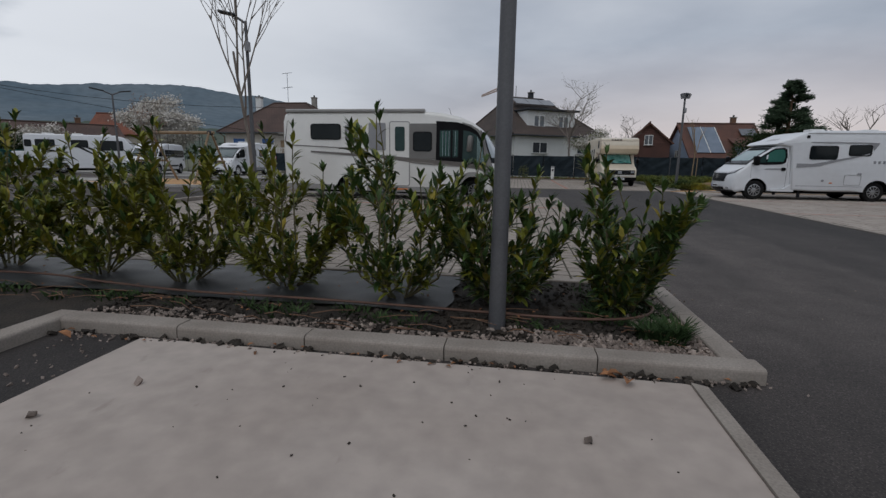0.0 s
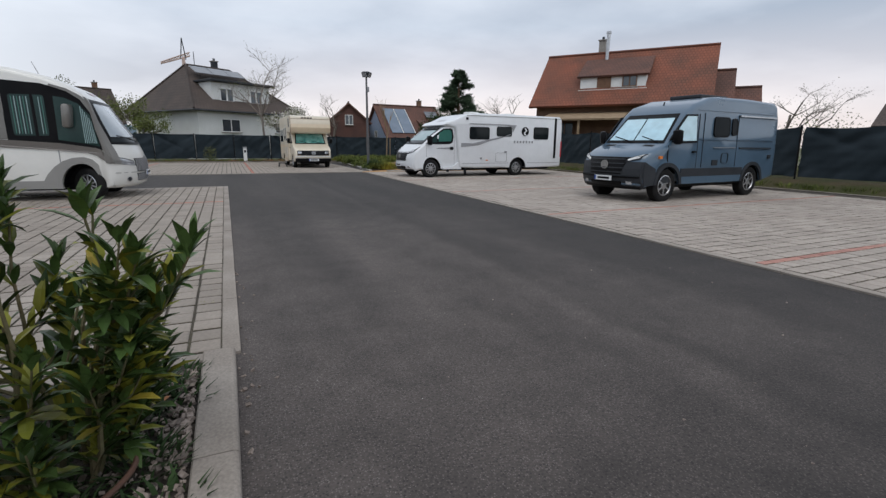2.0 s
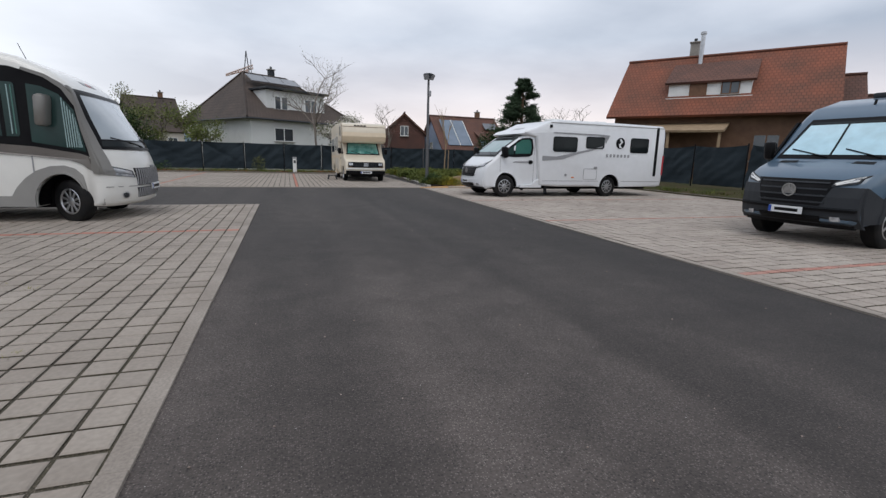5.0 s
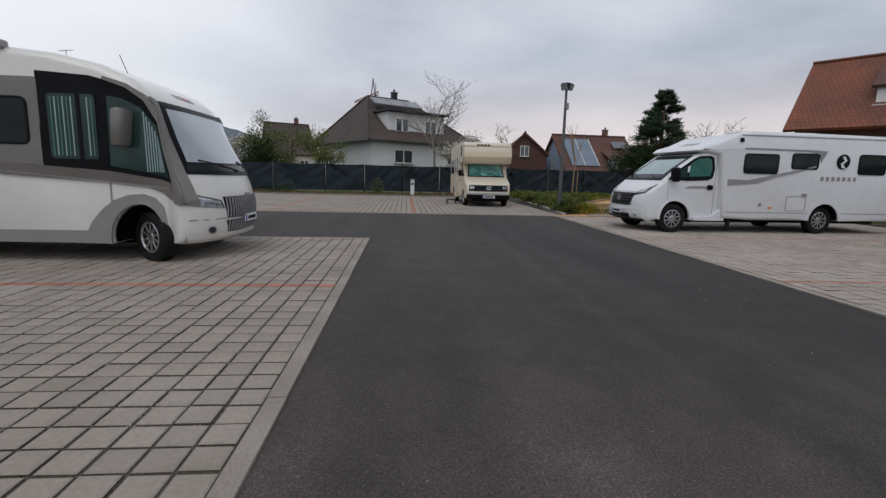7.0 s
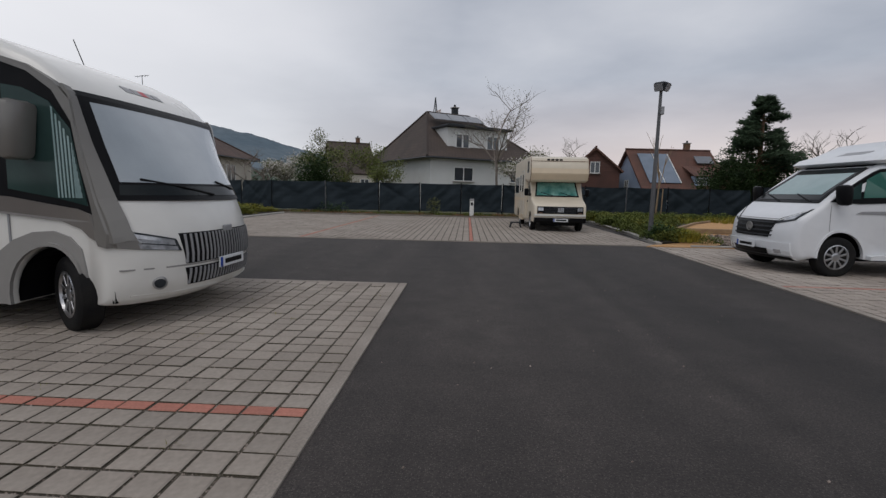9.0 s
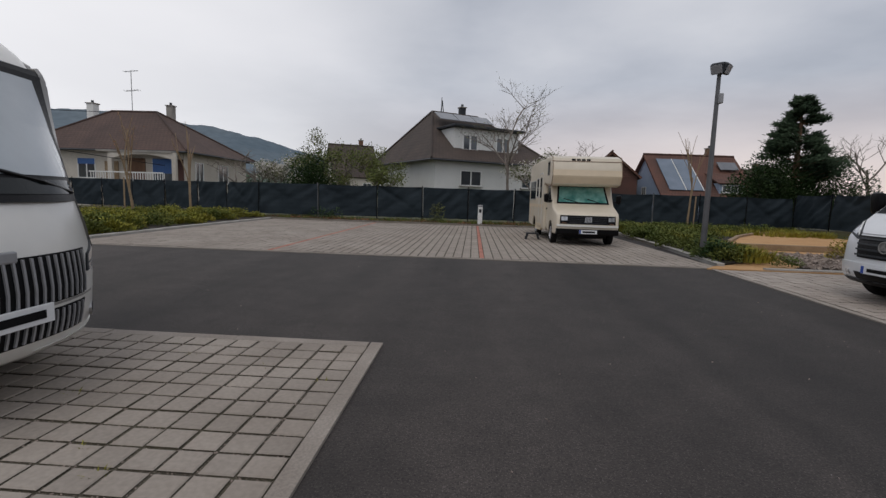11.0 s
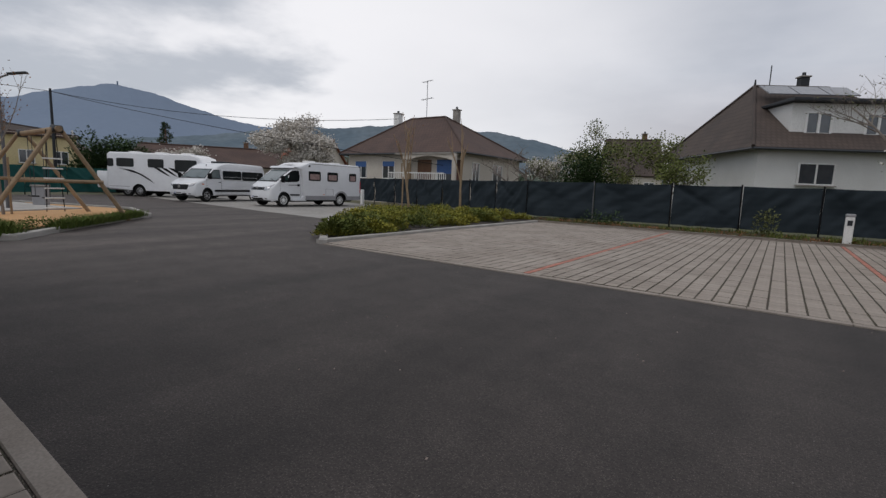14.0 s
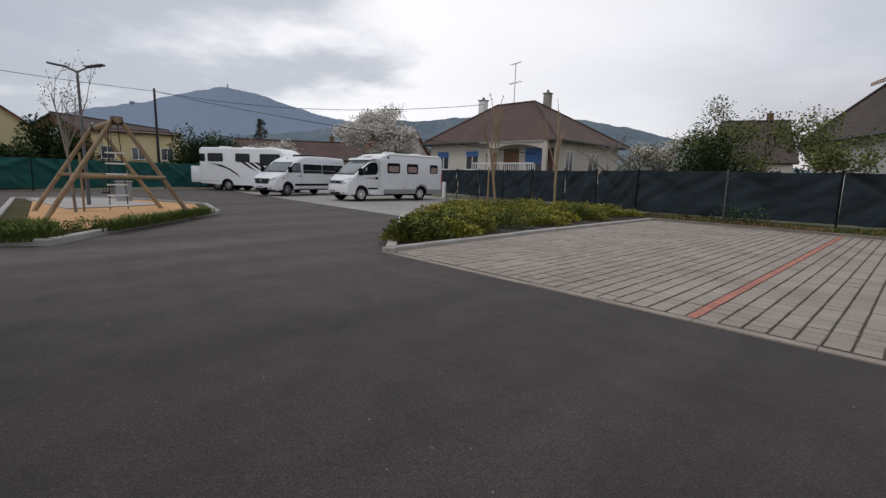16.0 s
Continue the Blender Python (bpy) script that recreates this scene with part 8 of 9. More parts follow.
stones("grit", [(rng.uniform(-3.0, 1.7), 4.66 - abs(rng.gauss(0, 0.03)), 0.012) for _ in range(160)] + [(1.77 + abs(rng.gauss(0, 0.07)), rng.uniform(4.6, 9), 0.0) for _ in range(60)] + [(-2.95 + rng.random() * 0.5, rng.uniform(3.8, 4.66), 0.0) for _ in range(40)],
       GRAVEL, "scattered pale grit along the kerb", 0.008, 0.024)
stones("soil_crumbs", [(rng.uniform(-6, 1.7), 4.68 - abs(rng.gauss(0, 0.035)), 0.008) for _ in range(170)] + [(rng.uniform(-3.2, 1.5), rng.uniform(5.0, 5.5), 0.05) for _ in range(500)] + [(rng.uniform(-0.3, 1.4), rng.uniform(5.3, 6.7), 0.045) for _ in range(500)], SOIL, "dark soil crumbs and bark along the kerb", 0.01, 0.05)
stones("bed_stones", [(9.7 + 1.1 * f + rng.uniform(0, 2.6), 25.85 + 3.1 * f, 0.05) for f in [rng.random() for _ in range(900)]], GRAVEL, "pale rubble on the stony bed by the sand", 0.03, 0.13)
stones("slab_debris", [(rng.uniform(-2.3, 1.2), 4.6 - rng.random() ** 1.6 * 3.0, 0.018) for _ in range(90)], SOIL, "dark crumbs and bits lying on the concrete", 0.004, 0.014, "debris")
stones("pebbles", [(-1.86, 4.02, 0.018), (-0.17, 3.30, 0.018), (-2.1, 3.62, 0.018), (0.62, 3.9, 0.018)], GRAVEL, "loose pebbles lying on the concrete", 0.035, 0.055, "pebble")
stones("asphalt_grit", [(rng.uniform(1.9, 7.2), rng.uniform(3, 24), 0.0) for _ in range(260)] + [(rng.uniform(-9, 7), rng.uniform(19.8, 25.7), 0.0) for _ in range(200)], GRAVEL, "tiny pale grit lying on the asphalt", 0.004, 0.013)

pts = []
for _ in range(9000):
    x, y = rng.uniform(-2.6, 1.62), rng.uniform(12.3, 19.44)
    if rng.random() < 0.5:
        n = round((x + 9.24) / (10.915 / 55)); x = -9.255 + n * 10.915 / 55 + rng.gauss(0, 0.005)
    elif y > 15.5:
        n = round((19.44 - y) / (3.945 / 20)); y = 19.44 - n * 3.945 / 20 + rng.gauss(0, 0.005)
    else:
        n = round((15.385 - y) / (8.365 / 42)); y = 15.385 - n * 8.365 / 42 + rng.gauss(0, 0.005)
    pts.append((x - 0.004 * (y - 13.23), y, 0.011))
stones("joint_grit", pts, GRAVEL, "small grit lying in the paver joints", 0.004, 0.011)

# drip hose that loops at the bed's end
bm = B()
hose = [Vector((x, y, z)) for x, y, z in ((-6.0, 5.62, 0.12), (-4.6, 5.75, 0.12), (-3.6, 5.62, 0.11), (-2.6, 5.50, 0.11), (-1.6, 5.50, 0.11), (-0.7, 5.44, 0.12), (0.0, 5.43, 0.11), (0.6, 5.40, 0.11), (1.0, 5.44, 0.11), (1.28, 5.58, 0.11), (1.40, 5.80, 0.12), (1.30, 6.02, 0.13))]
fine = []
for i in range(len(hose) - 1):
    p0, p1, p2, p3 = hose[max(i - 1, 0)], hose[i], hose[i + 1], hose[min(i + 2, len(hose) - 1)]
    for k in range(6):
        t = k / 6
        fine.append(0.5 * ((2 * p1) + (p2 - p0) * t + (2 * p0 - 5 * p1 + 4 * p2 - p3) * t * t + (3 * p1 - p0 - 3 * p2 + p3) * t ** 3))
tube(bm, fine, 0.011, 8)
tagged(part("drip_hose", bm, PIPE_OR, smooth=True), "brown drip irrigation hose lying on the soil", "hose")


def tuft(name, spots, n, h, material, label, category="weeds", lean=0.5, w=0.012):
    V, F = [], []
    for x, y, z, rad in spots:
        for _ in range(n):
            a, q = rng.uniform(0, 2 * math.pi), rad * math.sqrt(rng.random())
            b = len(V)
            p = Vector((x + q * math.cos(a), y + q * math.sin(a), z))
            hh = h * rng.uniform(0.5, 1.1)
            d = Vector((math.cos(a + rng.uniform(-1, 1)), math.sin(a + rng.uniform(-1, 1)), 0)) * lean * hh
            s = Vector((-math.sin(a), math.cos(a), 0)) * w * rng.uniform(0.6, 1.3)
            for f, ww in ((0, 1), (0.5, 0.9), (1, 0.1)):
                c = p + d * f * f + Vector((0, 0, hh * f))
                V += [tuple(c - s * ww), tuple(c + s * ww)]
            F += [(b, b + 1, b + 3, b + 2), (b + 2, b + 3, b + 5, b + 4)]
    return tagged(raw(name, V, F, material), label, category, kind="stuff")


tuft("weeds", [(1.32, 5.16, 0.06, 0.14), (1.42, 5.26, 0.06, 0.10), (1.22, 5.2, 0.06, 0.08)], 120, 0.13, SHRUB_D, "bright green weed clump at the planter's corner", lean=0.9, w=0.009)
tuft("weeds", [(rng.uniform(0.9, 1.5), rng.uniform(5.45, 6.7), 0.05, 0.15) for _ in range(34)] + [(rng.uniform(-6, 1.2), rng.uniform(5.2, 5.45), 0.05, 0.12) for _ in range(26)], 30, 0.06, SHRUB_D, "low dark weeds between gravel and sheet", lean=1.2, w=0.008)
tuft("grass", [(rng.uniform(17.6, 18.8), rng.uniform(-2, 26), 0.12, 0.25) for _ in range(260)], 24, 0.15, SHRUB_G, "rough grass on the bank below the fence", "grass", w=0.012)
tuft("grass", [(rng.uniform(-8.2, 18.0), rng.uniform(37.9, 39.8), 0.09, 0.25) for _ in range(150)], 14, 0.15, SHRUB_G, "patchy weeds along the back fence", "grass", w=0.014)
tuft("dry_grass", [(rng.uniform(-8.2, 18.0), rng.uniform(37.85, 39.6), 0.09, 0.35) for _ in range(150)], 12, 0.10, LEAF_DEAD, "dry brown weeds along the back fence", "grass", lean=1.1, w=0.014)
tuft("grass", [(rng.uniform(9.0, 18.0), rng.uniform(35.5, 39.6), 0.08, 0.4) for _ in range(150)] + [(8.9 + 0.5 * rng.random() + (y - 26) * 0.08, y, 0.08, 0.35) for y in [26.6 + 0.1 * k for k in range(90)]], 60, 0.30, SHRUB, "yellow-green tall grass in the bed", "grass", w=0.014)
tuft("grass", [(rng.uniform(-13.6, -11.2), 20.75 + rng.random() * 0.7, 0.08, 0.25) for _ in range(50)] + [(-12.3 - 3.2 * f, 22.4 + 2.9 * f, 0.08, 0.3) for f in [k / 40 for k in range(40)]], 50, 0.22, BLADE, "green grass tufts at the island's tip", "grass", w=0.014)
tuft("joint_weeds", [(rng.uniform(-4, 1.6), 7.02 + 0.2 * rng.randint(1, 60), 0.006, 0.05) for _ in range(50)], 9, 0.035, SHRUB, "tiny weeds in the paver joints", "weeds", lean=1.0, w=0.004)

V, F = [], []
for _ in range(110):
    x, y = rng.uniform(-6, 1.6), rng.choice([rng.uniform(4.55, 4.68), rng.uniform(4.95, 6.6)])
    a = rng.uniform(0, 6.28)
    leaf_quad(V, F, Vector((x, y, 0.025 if y < 4.7 else 0.105)), Vector((math.cos(a), math.sin(a), rng.uniform(-0.1, 0.3))), Vector((0, 0, 1)), rng.uniform(0.025, 0.055), 0.022, 0.6)
for x, y in ((0.88, 4.58), (0.92, 4.62), (0.95, 4.57), (-2.85, 4.52)):
    leaf_quad(V, F, Vector((x, y, 0.03)), Vector((rng.uniform(-1, 1), rng.uniform(-1, 1), 0.3)), Vector((0, 0, 1)), 0.11, 0.06, 0.6)
tagged(raw("fallen_leaves", V, F, LEAF_DEAD), "dry brown fallen leaves by the kerb", "leaves", kind="stuff")


bm = B()
for _ in range(70):
    x, y = rng.uniform(-5.5, 1.5), rng.uniform(4.95, 5.6)
    a, l = rng.uniform(-0.6, 0.6) + rng.choice((0, 3.14)), rng.uniform(0.10, 0.38)
    z = 0.075 + rng.uniform(0, 0.03)
    tube(bm, [(x, y, z), (x + math.cos(a) * l * 0.5, y + math.sin(a) * l * 0.5 + rng.uniform(-0.02, 0.02), z + 0.012), (x + math.cos(a) * l, y + math.sin(a) * l, z - 0.005)], [0.005, 0.004, 0.002], 4)
tagged(part("fallen_twigs", bm, WOOD_D), "thin brown twigs lying on the soil", "twigs", kind="stuff")


def clump_bed(name, poly_spots, material, label, n, leaf, hmin, hmax, rad):
    """Low spreading shrubs: mounds of many small leaves."""
    V, F = [], []
    for x, y in poly_spots:
        h = rng.uniform(hmin, hmax)
        for _ in range(n):
            a, e = rng.uniform(0, 2 * math.pi), math.asin(rng.random())
            q = rng.uniform(0.55, 1.08)
            p = Vector((x + rad * q * math.cos(a) * math.cos(e), y + rad * q * math.sin(a) * math.cos(e), 0.07 + h * q * math.sin(e)))
            d = Vector((math.cos(a), math.sin(a), rng.uniform(0.0, 1.2)))
            b = len(V)
            d.normalize()
            s = d.cross(Vector((rng.uniform(-1, 1), rng.uniform(-1, 1), 1))).normalized() * leaf * 0.24
            V += [tuple(p), tuple(p + d * leaf * 0.5 + s), tuple(p + d * leaf), tuple(p + d * leaf * 0.5 - s)]
            F.append((b, b + 1, b + 2, b + 3))
    return tagged(raw(name, V, F, material), label, "shrubs", kind="stuff")


def inside(poly, x, y):
    c = False
    for (ax, ay), (bx, by) in zip(poly, poly[1:] + poly[:1]):
        if (ay > y) != (by > y) and x < (bx - ax) * (y - ay) / (by - ay) + ax:
            c = not c
    return c


def fill(poly, n):
    xs, ys = [p[0] for p in poly], [p[1] for p in poly]
    out = []
    while len(out) < n:
        x, y = rng.uniform(min(xs), max(xs)), rng.uniform(min(ys), max(ys))
        if inside(poly, x, y):
            out.append((x, y))
    return out


BED1 = [(-7.65, 26.4), (-12.2, 30.9), (-14.8, 36.0), (-14.0, 38.6), (-8.2, 38.2), (-7.8, 32)]
bed = fill(BED1, 150)
clump_bed("shrub_bed", [p for k, p in enumerate(bed) if k % 3], SHRUB, "low yellow-green spreading shrubs in the bed", 480, 0.085, 0.16, 0.52, 0.48)
clump_bed("shrub_bed", [p for k, p in enumerate(bed) if not k % 3], SHRUB_G, "low mid-green spreading shrubs in the bed", 380, 0.085, 0.25, 0.48, 0.46)
clump_bed("shrub_bed", fill([(-7.6, 26.3), (-7.9, 28.5), (-9.8, 28.9)], 12), SHRUB_G, "mid-green spreading shrub at the bed's tip", 420, 0.11, 0.30, 0.48, 0.38)
BED2 = [(8.2, 26.5), (9.1, 26.7), (9.9, 31.2), (12.5, 35.0), (15.2, 38.0), (17.8, 38.2), (17.8, 39.4), (9.0, 39.2), (8.9, 37), (8.5, 31)]
clump_bed("shrub_bed", fill(BED2, 140), SHRUB_G, "low green shrubs along the kerb", 340, 0.085, 0.25, 0.45, 0.40)
clump_bed("shrub_bed", [(8.55, 27.2), (8.8, 27.5), (8.7, 28.1), (8.4, 27.0)], SHRUB_D, "dark green shrub at the lamp's foot", 200, 0.10, 0.40, 0.55, 0.36)
clump_bed("shrub_bed", [(0.9, 38.7), (0.6, 38.9)], FRESH, "light green weed bush before the fence", 200, 0.10, 0.8, 1.0, 0.25)
clump_bed("shrub_bed", [(-4.9, 38.4), (-5.3, 38.5), (-4.4, 38.5)], SHRUB_D, "dark bramble before the fence", 90, 0.12, 0.4, 0.7, 0.4)
clump_bed("shrub_bed", [(-11.6, 21.1), (-12.0, 21.3), (-12.5, 21.7), (-13.0, 22.2), (-14.0, 23.2)], SHRUB_G, "green tufts at the play island", 330, 0.06, 0.16, 0.3, 0.35)
clump_bed("shrub_bed", [(11.9, 27.8), (12.3, 28.0), (12.7, 27.6), (13.0, 28.1)], LAUREL_Y, "yellow-leaved shrub in the stony bed by the sand", 420, 0.07, 0.45, 0.68, 0.32)
clump_bed("shrub_bed", [(9.35, 26.0), (9.6, 26.15)], SHRUB_G, "small green bush at the edge of the sand", 300, 0.05, 0.2, 0.34, 0.24)


def tree(name, pos, h, r0, label, seed, crown=None, n_leaf=0, leaf=0.2, spread=0.5, levels=4, start=0.25, up=0.5, bark=None, sides=5, kids=3, crown2=None, wob=0.13):
    """A tree: tapered trunk, forking limbs, and a crown of small leaves or blossoms round the twig ends."""
    q = random.Random(seed)
    ob = empty(name, pose(pos[0], pos[1], pos[2] if len(pos) > 2 else 0), label, "tree")
    trunk, limbs = B(), B()
    tips = []

    def grow(bm, p, d, l, r, lev):
        pts, rad = [p], [r]
        n = 4
        for k in range(1, n + 1):
            d = (d + Vector((q.uniform(-1, 1), q.uniform(-1, 1), q.uniform(-0.3, 0.6))) * wob).normalized()
            p = p + d * (l / n)
            pts.append(p); rad.append(r * (1 - 0.45 * k / n))
        tube(bm, pts, rad, sides if lev < 2 else 4, cap=False)
        if lev >= levels:
            tips.extend(pts[2:])
            return
        for k in range(kids + (1 if lev == 0 else 0)):
            f = q.uniform(start if lev == 0 else 0.35, 1.0)
            i = min(int(f * n), n - 1)
            b = pts[i].lerp(pts[i + 1], f * n - i)
            a = q.uniform(0, 2 * math.pi)
            side = Vector((math.cos(a), math.sin(a), 0))
            nd = (d * up + side * spread + Vector((0, 0, q.uniform(-0.05, 0.35)))).normalized()
            grow(limbs, b, nd, l * q.uniform(0.5, 0.72), r * 0.5, lev + 1)
        tips.append(pts[-1])
    grow(trunk, Vector((0, 0, -0.1)), Vector((0, 0, 1)), h * 0.55, r0, 0)
    part("trunk", trunk, bark or TWIG, ob)
    tagged(part("branchwork", limbs, bark or TWIG, ob), kind="stuff")
    for mt, share, nm in ((crown, 1.0 if not crown2 else 0.6, "crown"), (crown2, 0.4, "young_foliage")):
        if not mt:
            continue
        V, F = [], []
        for _ in range(int(n_leaf * share)):
            t = tips[q.randrange(len(tips))]
            p = t + Vector((q.gauss(0, 1), q.gauss(0, 1), q.gauss(0, 1))) * leaf * 1.5
            d = Vector((q.uniform(-1, 1), q.uniform(-1, 1), q.uniform(-0.4, 1))).normalized()
            s = d.orthogonal().normalized() * leaf * 0.4 * q.uniform(0.6, 1.2)
            b = len(V)
            e = d * leaf * q.uniform(0.6, 1.2)
            V += [tuple(p), tuple(p + e * 0.5 + s), tuple(p + e), tuple(p + e * 0.5 - s)]
            F.append((b, b + 1, b + 2, b + 3))
        tagged(raw(nm, V, F, mt, ob), kind="stuff")
    return ob


def pine(pos, h, w, seed, label, n=20000):
    q = random.Random(seed)
    ob = empty("pine_tree", pose(*pos), label, "tree")
    bm = B(); tube(bm, [(0, 0, -0.1), (0, 0, h * 0.5), (0, 0, h * 0.98)], [0.25, 0.17, 0.03], 8); part("trunk", bm, WOOD_D, ob)
    lm = B()
    V, F = [], []
    boughs = []
    for k in range(64):
        z = h * (0.30 + 0.68 * (k + q.uniform(-0.5, 0.5)) / 64)
        a = q.uniform(0, 2 * math.pi)
        l = w * (1 - (z / h) ** 1.15) * q.uniform(0.45, 1.15) + 0.15
        e = Vector((math.cos(a) * l, math.sin(a) * l, l * q.uniform(0.05, 0.35)))
        p0 = Vector((0, 0, z))
        tube(lm, [p0, p0 + e * 0.5 - Vector((0, 0, 0.05 * l)), p0 + e], [0.05, 0.035, 0.015], 4)
        boughs.append((p0, e, l))
    for _ in range(n):
        p0, e, l = boughs[q.randrange(len(boughs))]
        f = 1.04 - 0.8 * q.random() ** 1.7
        p = p0 + e * f + Vector((q.gauss(0, 1), q.gauss(0, 1), q.gauss(0, 0.6))) * 0.19 * (0.6 + l * 0.3)
        d = (e.normalized() + Vector((q.uniform(-1, 1), q.uniform(-1, 1), q.uniform(-0.2, 1)))).normalized()
        s = d.orthogonal().normalized() * 0.045
        b = len(V)
        e2 = d * q.uniform(0.15, 0.34)
        V += [tuple(p), tuple(p + e2 * 0.5 + s), tuple(p + e2), tuple(p + e2 * 0.5 - s)]
        F.append((b, b + 1, b + 2, b + 3))
    tagged(part("branchwork", lm, WOOD_D, ob), kind="stuff")
    tagged(raw("crown", V, F, PINE, ob), kind="stuff")
    return ob


pine((23.0, 46.9, 0), 8.4, 3.3, 3, "dark pine with open layered boughs behind the fence", 24000)
clump_bed("hedge", [(18.9 + 0.42 * k, 45.8 + 0.5 * (k % 3)) for k in range(20)], SHRUB_D, "dark evergreen hedge at the pine's foot", 1100, 0.17, 3.0, 3.9, 0.9)
clump_bed("hedge", [(20.5 + 0.45 * k, 46.6 + 0.5 * (k % 2)) for k in range(10)], SHRUB_D, "tall dark evergreen shrub under the pine", 1300, 0.17, 4.1, 4.9, 1.0)
pine((-75, 52, 0), 9.5, 2.4, 4, "far dark cedar among the houses", 2600)
tree("birch_tree", (4.6, 42.2, 0), 8.4, 0.10, "bare pale birch budding before the white house", 21, crown=FRESH, n_leaf=260, leaf=0.10, spread=0.6, levels=4, kids=4, start=0.35)
tree("cherry_tree", (5.6, 43.6, 0), 4.8, 0.11, "white-blossomed fruit tree before the white house", 22, crown=BLOSSOM, crown2=FRESH, n_leaf=3800, leaf=0.13, spread=0.8, levels=3, kids=4)
tree("fruit_tree", (-4.4, 46.6, 0), 5.0, 0.11, "young leafy fruit tree between fence and white house", 53, crown=SHRUB_G, crown2=FRESH, n_leaf=3600, leaf=0.13, spread=0.85, levels=3, kids=4)
tree("fruit_tree", (-7.0, 47.5, 0), 5.6, 0.11, "young green fruit tree with sparse foliage behind the fence", 23, crown=FRESH, crown2=SHRUB_G, n_leaf=3000, leaf=0.13, spread=0.75, levels=3, kids=4)
tree("fruit_tree", (-10.5, 50.5, 0), 6.0, 0.12, "pear tree in young leaf behind the fence", 24, crown=FRESH, crown2=SHRUB_G, n_leaf=1900, leaf=0.13, spread=0.75, levels=3, kids=4)
tree("fruit_tree", (-12.5, 58.0, 0), 5.6, 0.13, "pale blossoming tree behind the fence", 25, crown=BLOSSOM, n_leaf=2600, leaf=0.14, spread=0.85, levels=3, kids=4)
tree("cherry_tree", (-11.6, 48.0, 0), 4.4, 0.10, "white-blossomed tree behind the fence", 51, crown=BLOSSOM, crown2=FRESH, n_leaf=4200, leaf=0.12, spread=0.9, levels=3, kids=4)
tree("bare_tree", (-14.2, 47.0, 0), 4.2, 0.10, "bare twiggy tree beside the bungalow", 52, spread=0.8, levels=4, kids=3)
clump_bed("hedge", [(22.6, 14.0), (23.1, 14.6), (22.4, 15.2), (23.4, 15.8), (24.0, 14.3), (24.2, 16.2)], SHRUB_G, "tangled hedge in pale bud behind the side fence", 420, 0.10, 2.2, 2.9, 0.9)
clump_bed("hedge", [(22.3, 13.6), (22.9, 15.0), (23.8, 15.4)], BLOSSOM, "white blossom in the hedge behind the side fence", 160, 0.07, 2.4, 2.9, 1.0)
clump_bed("hedge", [(-8.6 + 0.5 * (k % 4), 44.5 + 0.6 * (k // 4)) for k in range(10)], SHRUB_D, "round dark green shrub behind the fence", 1000, 0.16, 3.3, 4.1, 1.1)
tree("cherry_tree", (-37.2, 47.5, 0), 8.0, 0.2, "broad cherry tree full of white blossom", 26, crown=BLOSSOM, n_leaf=30000, leaf=0.20, spread=1.15, levels=4, kids=5, up=0.3)
tree("cherry_tree", (-46, 41.0, 0), 6.2, 0.2, "blossoming tree among the far houses", 27, crown=BLOSSOM, n_leaf=5000, leaf=0.18, spread=1.0, levels=3, kids=4)
tree("sapling", (-11.9, 34.4, 0.05), 4.6, 0.065, "young bare tree tied to a stake in the shrub bed", 28, bark=WOOD_L, crown=LEAF_DEAD, n_leaf=60, leaf=0.06, spread=0.28, levels=2, kids=3, start=0.5, up=1.0, wob=0.06)
tree("sapling", (-11.2, 37.3, 0.05), 4.8, 0.065, "young bare tree in the shrub bed", 29, bark=WOOD_L, spread=0.25, levels=2, kids=3, start=0.55, up=1.0, wob=0.06)
tree("sapling", (12.9, 38.7, 0.05), 4.9, 0.055, "young bare tree with a stake before the fence", 30, bark=WOOD_L, spread=0.28, levels=2, kids=3, start=0.5, up=1.0, wob=0.06)
tree("sapling", (-6.30, 12.75, 0.05), 7.0, 0.05, "young bare birch beside the lamp", 44, spread=0.42, levels=3, kids=4, start=0.55, up=0.85, wob=0.06)
tree("sapling", (-17.2, 22.4, 0.05), 4.4, 0.045, "young tree with reddish buds by the swing", 32, crown=LEAF_DEAD, n_leaf=200, leaf=0.06, spread=0.34, levels=3, kids=3, start=0.5, up=0.8, wob=0.06)
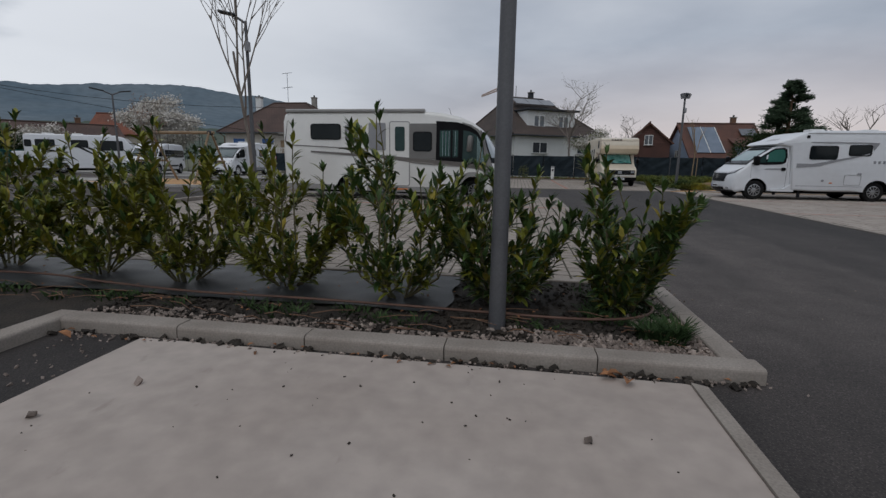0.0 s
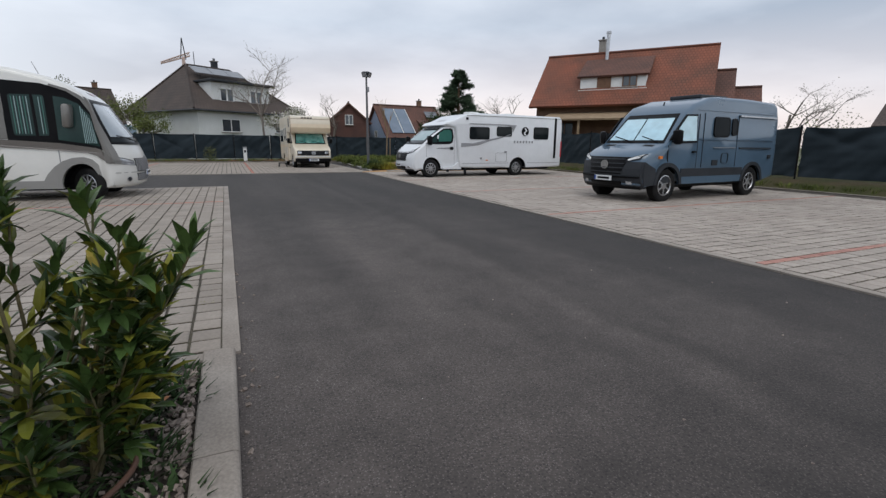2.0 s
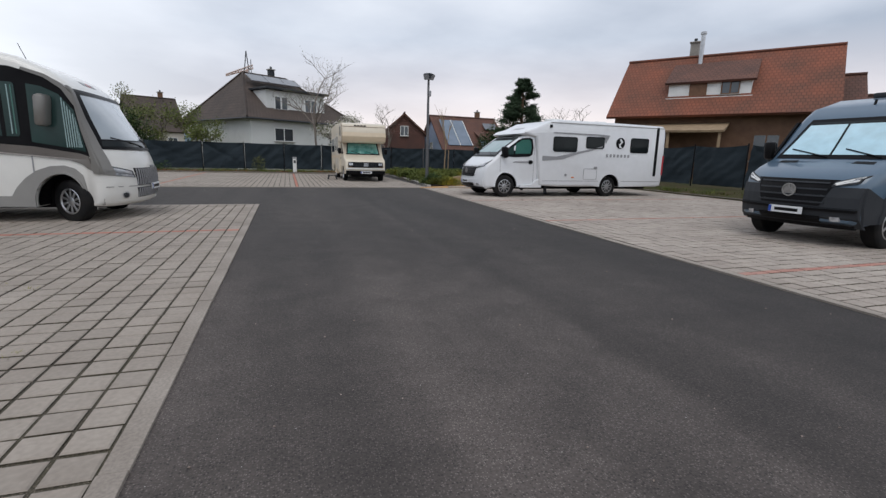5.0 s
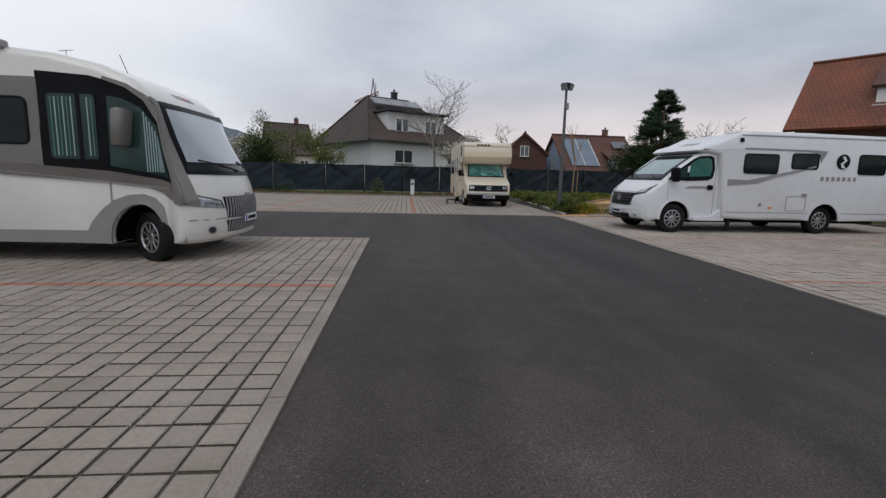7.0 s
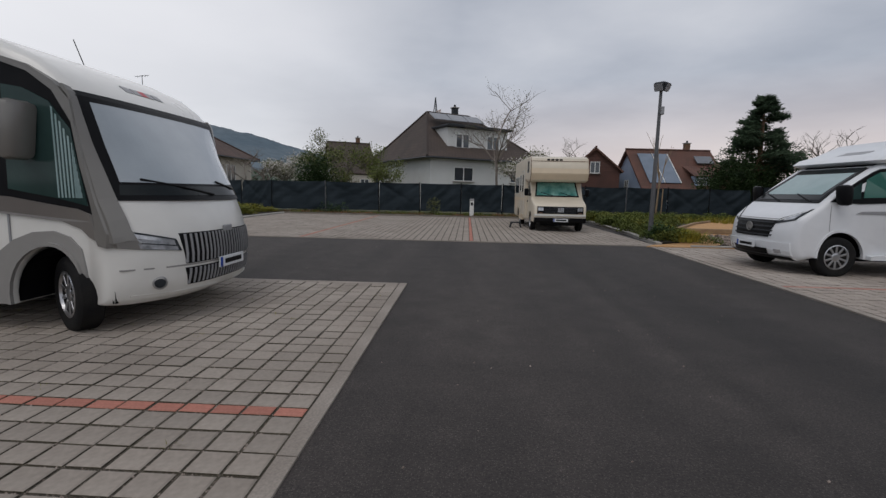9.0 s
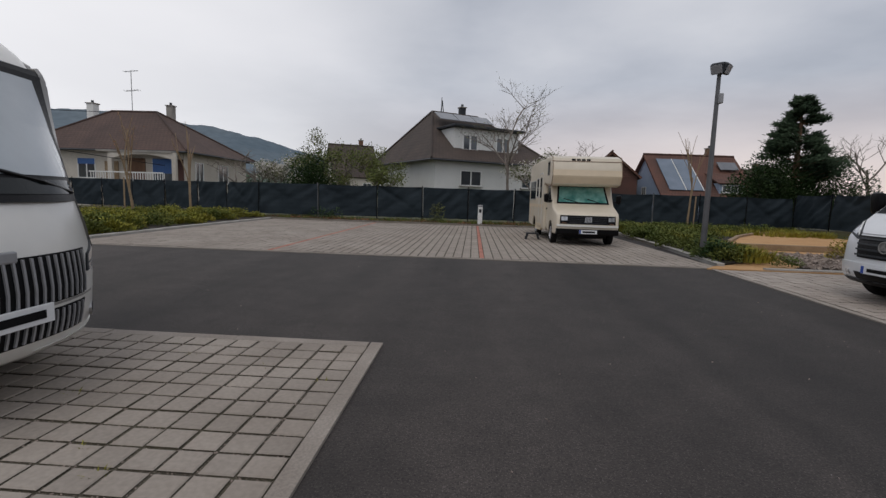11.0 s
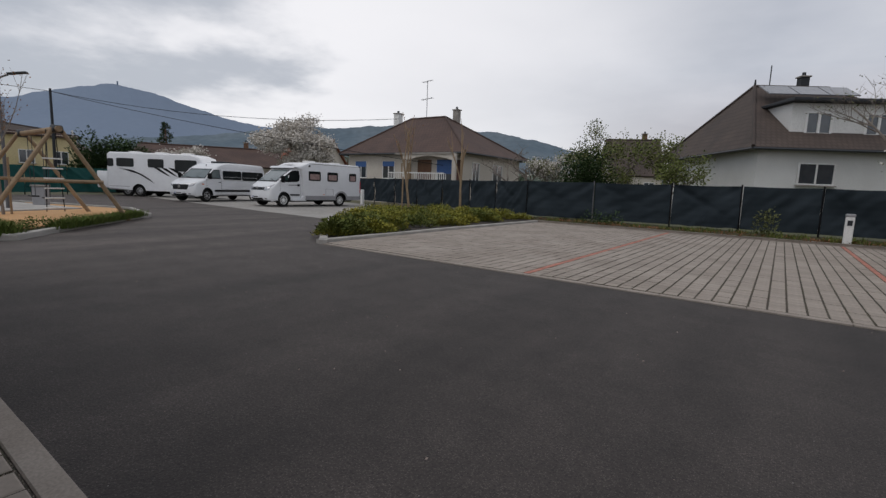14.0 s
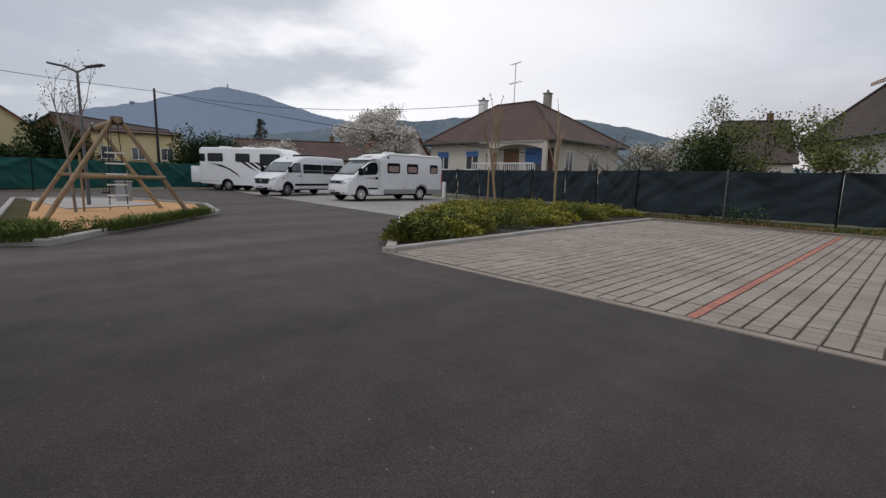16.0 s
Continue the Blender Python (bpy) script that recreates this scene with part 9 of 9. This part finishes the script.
tree("bare_tree", (24.3, 10.9, 0.2), 9.6, 0.085, "tall bare tree with fine twigs beyond the fence", 41, spread=0.95, levels=5, kids=5, start=0.22, up=0.42, wob=0.3)
tree("bare_tree", (22.0, 15.5, 0.2), 4.6, 0.08, "bare shrubby tree with pale buds behind the fence", 35, crown=BLOSSOM, n_leaf=500, leaf=0.07, spread=0.8, levels=4, kids=3)
tree("bare_tree", (32, 52, 0), 8.2, 0.14, "bare tree behind the roofs", 36, spread=0.6, levels=4, kids=3)
tree("bare_tree", (12.2, 56, 0), 6.6, 0.12, "bare tree behind the barn", 37, spread=0.6, levels=4, kids=3)
tree("bare_tree", (-12.5, 47.0, 0), 5.2, 0.12, "bare twiggy tree behind the bungalow's garden", 38, spread=0.8, levels=4, kids=3)
for x, y in ((-12.1, 34.15), (-11.05, 37.05), (13.1, 38.5), (-17.35, 22.6)):
    bm = B(); tube(bm, [(0, 0, 0), (0.02, 0, 1.7)], 0.03, 8)
    st = tagged(part("tree_stake", bm, WOOD_L), "pale round stake beside a young tree", "stake"); st.location = (x, y, 0.05)
for pos, n, hm, w, lab in (((-38.5, 20.0), 9, 2.8, 1.2, "dark green hedge before the yellow house"), ((-43.0, 34.5), 8, 4.2, 1.5, "dark conifer shrubs behind the green fence"), ((-41.1, 24.3), 5, 4.2, 1.1, "tall dark bush behind the green fence"), ((-37.5, 15.5), 12, 3.0, 1.3, "dark green hedge behind the green fence"), ((-62, 44), 12, 5.0, 1.8, "dark trees among far houses")):
    clump_bed("hedge", [(pos[0] + rng.uniform(-1, 1), pos[1] + (k - n / 2) * 0.55) for k in range(n)], SHRUB_D, lab, 1700, 0.26, hm * 0.8, hm * 1.1, w)
# far trees along the foot of the hill
clump_bed("far_woods", [(-R * math.sin(radians(a)), 15 + R * math.cos(radians(a))) for a, R in [(rng.uniform(-25, 110), rng.uniform(110, 210)) for _ in range(150)]], PINE, "line of far woods and gardens behind the village", 120, 1.5, 3.5, 8.0, 5.0)
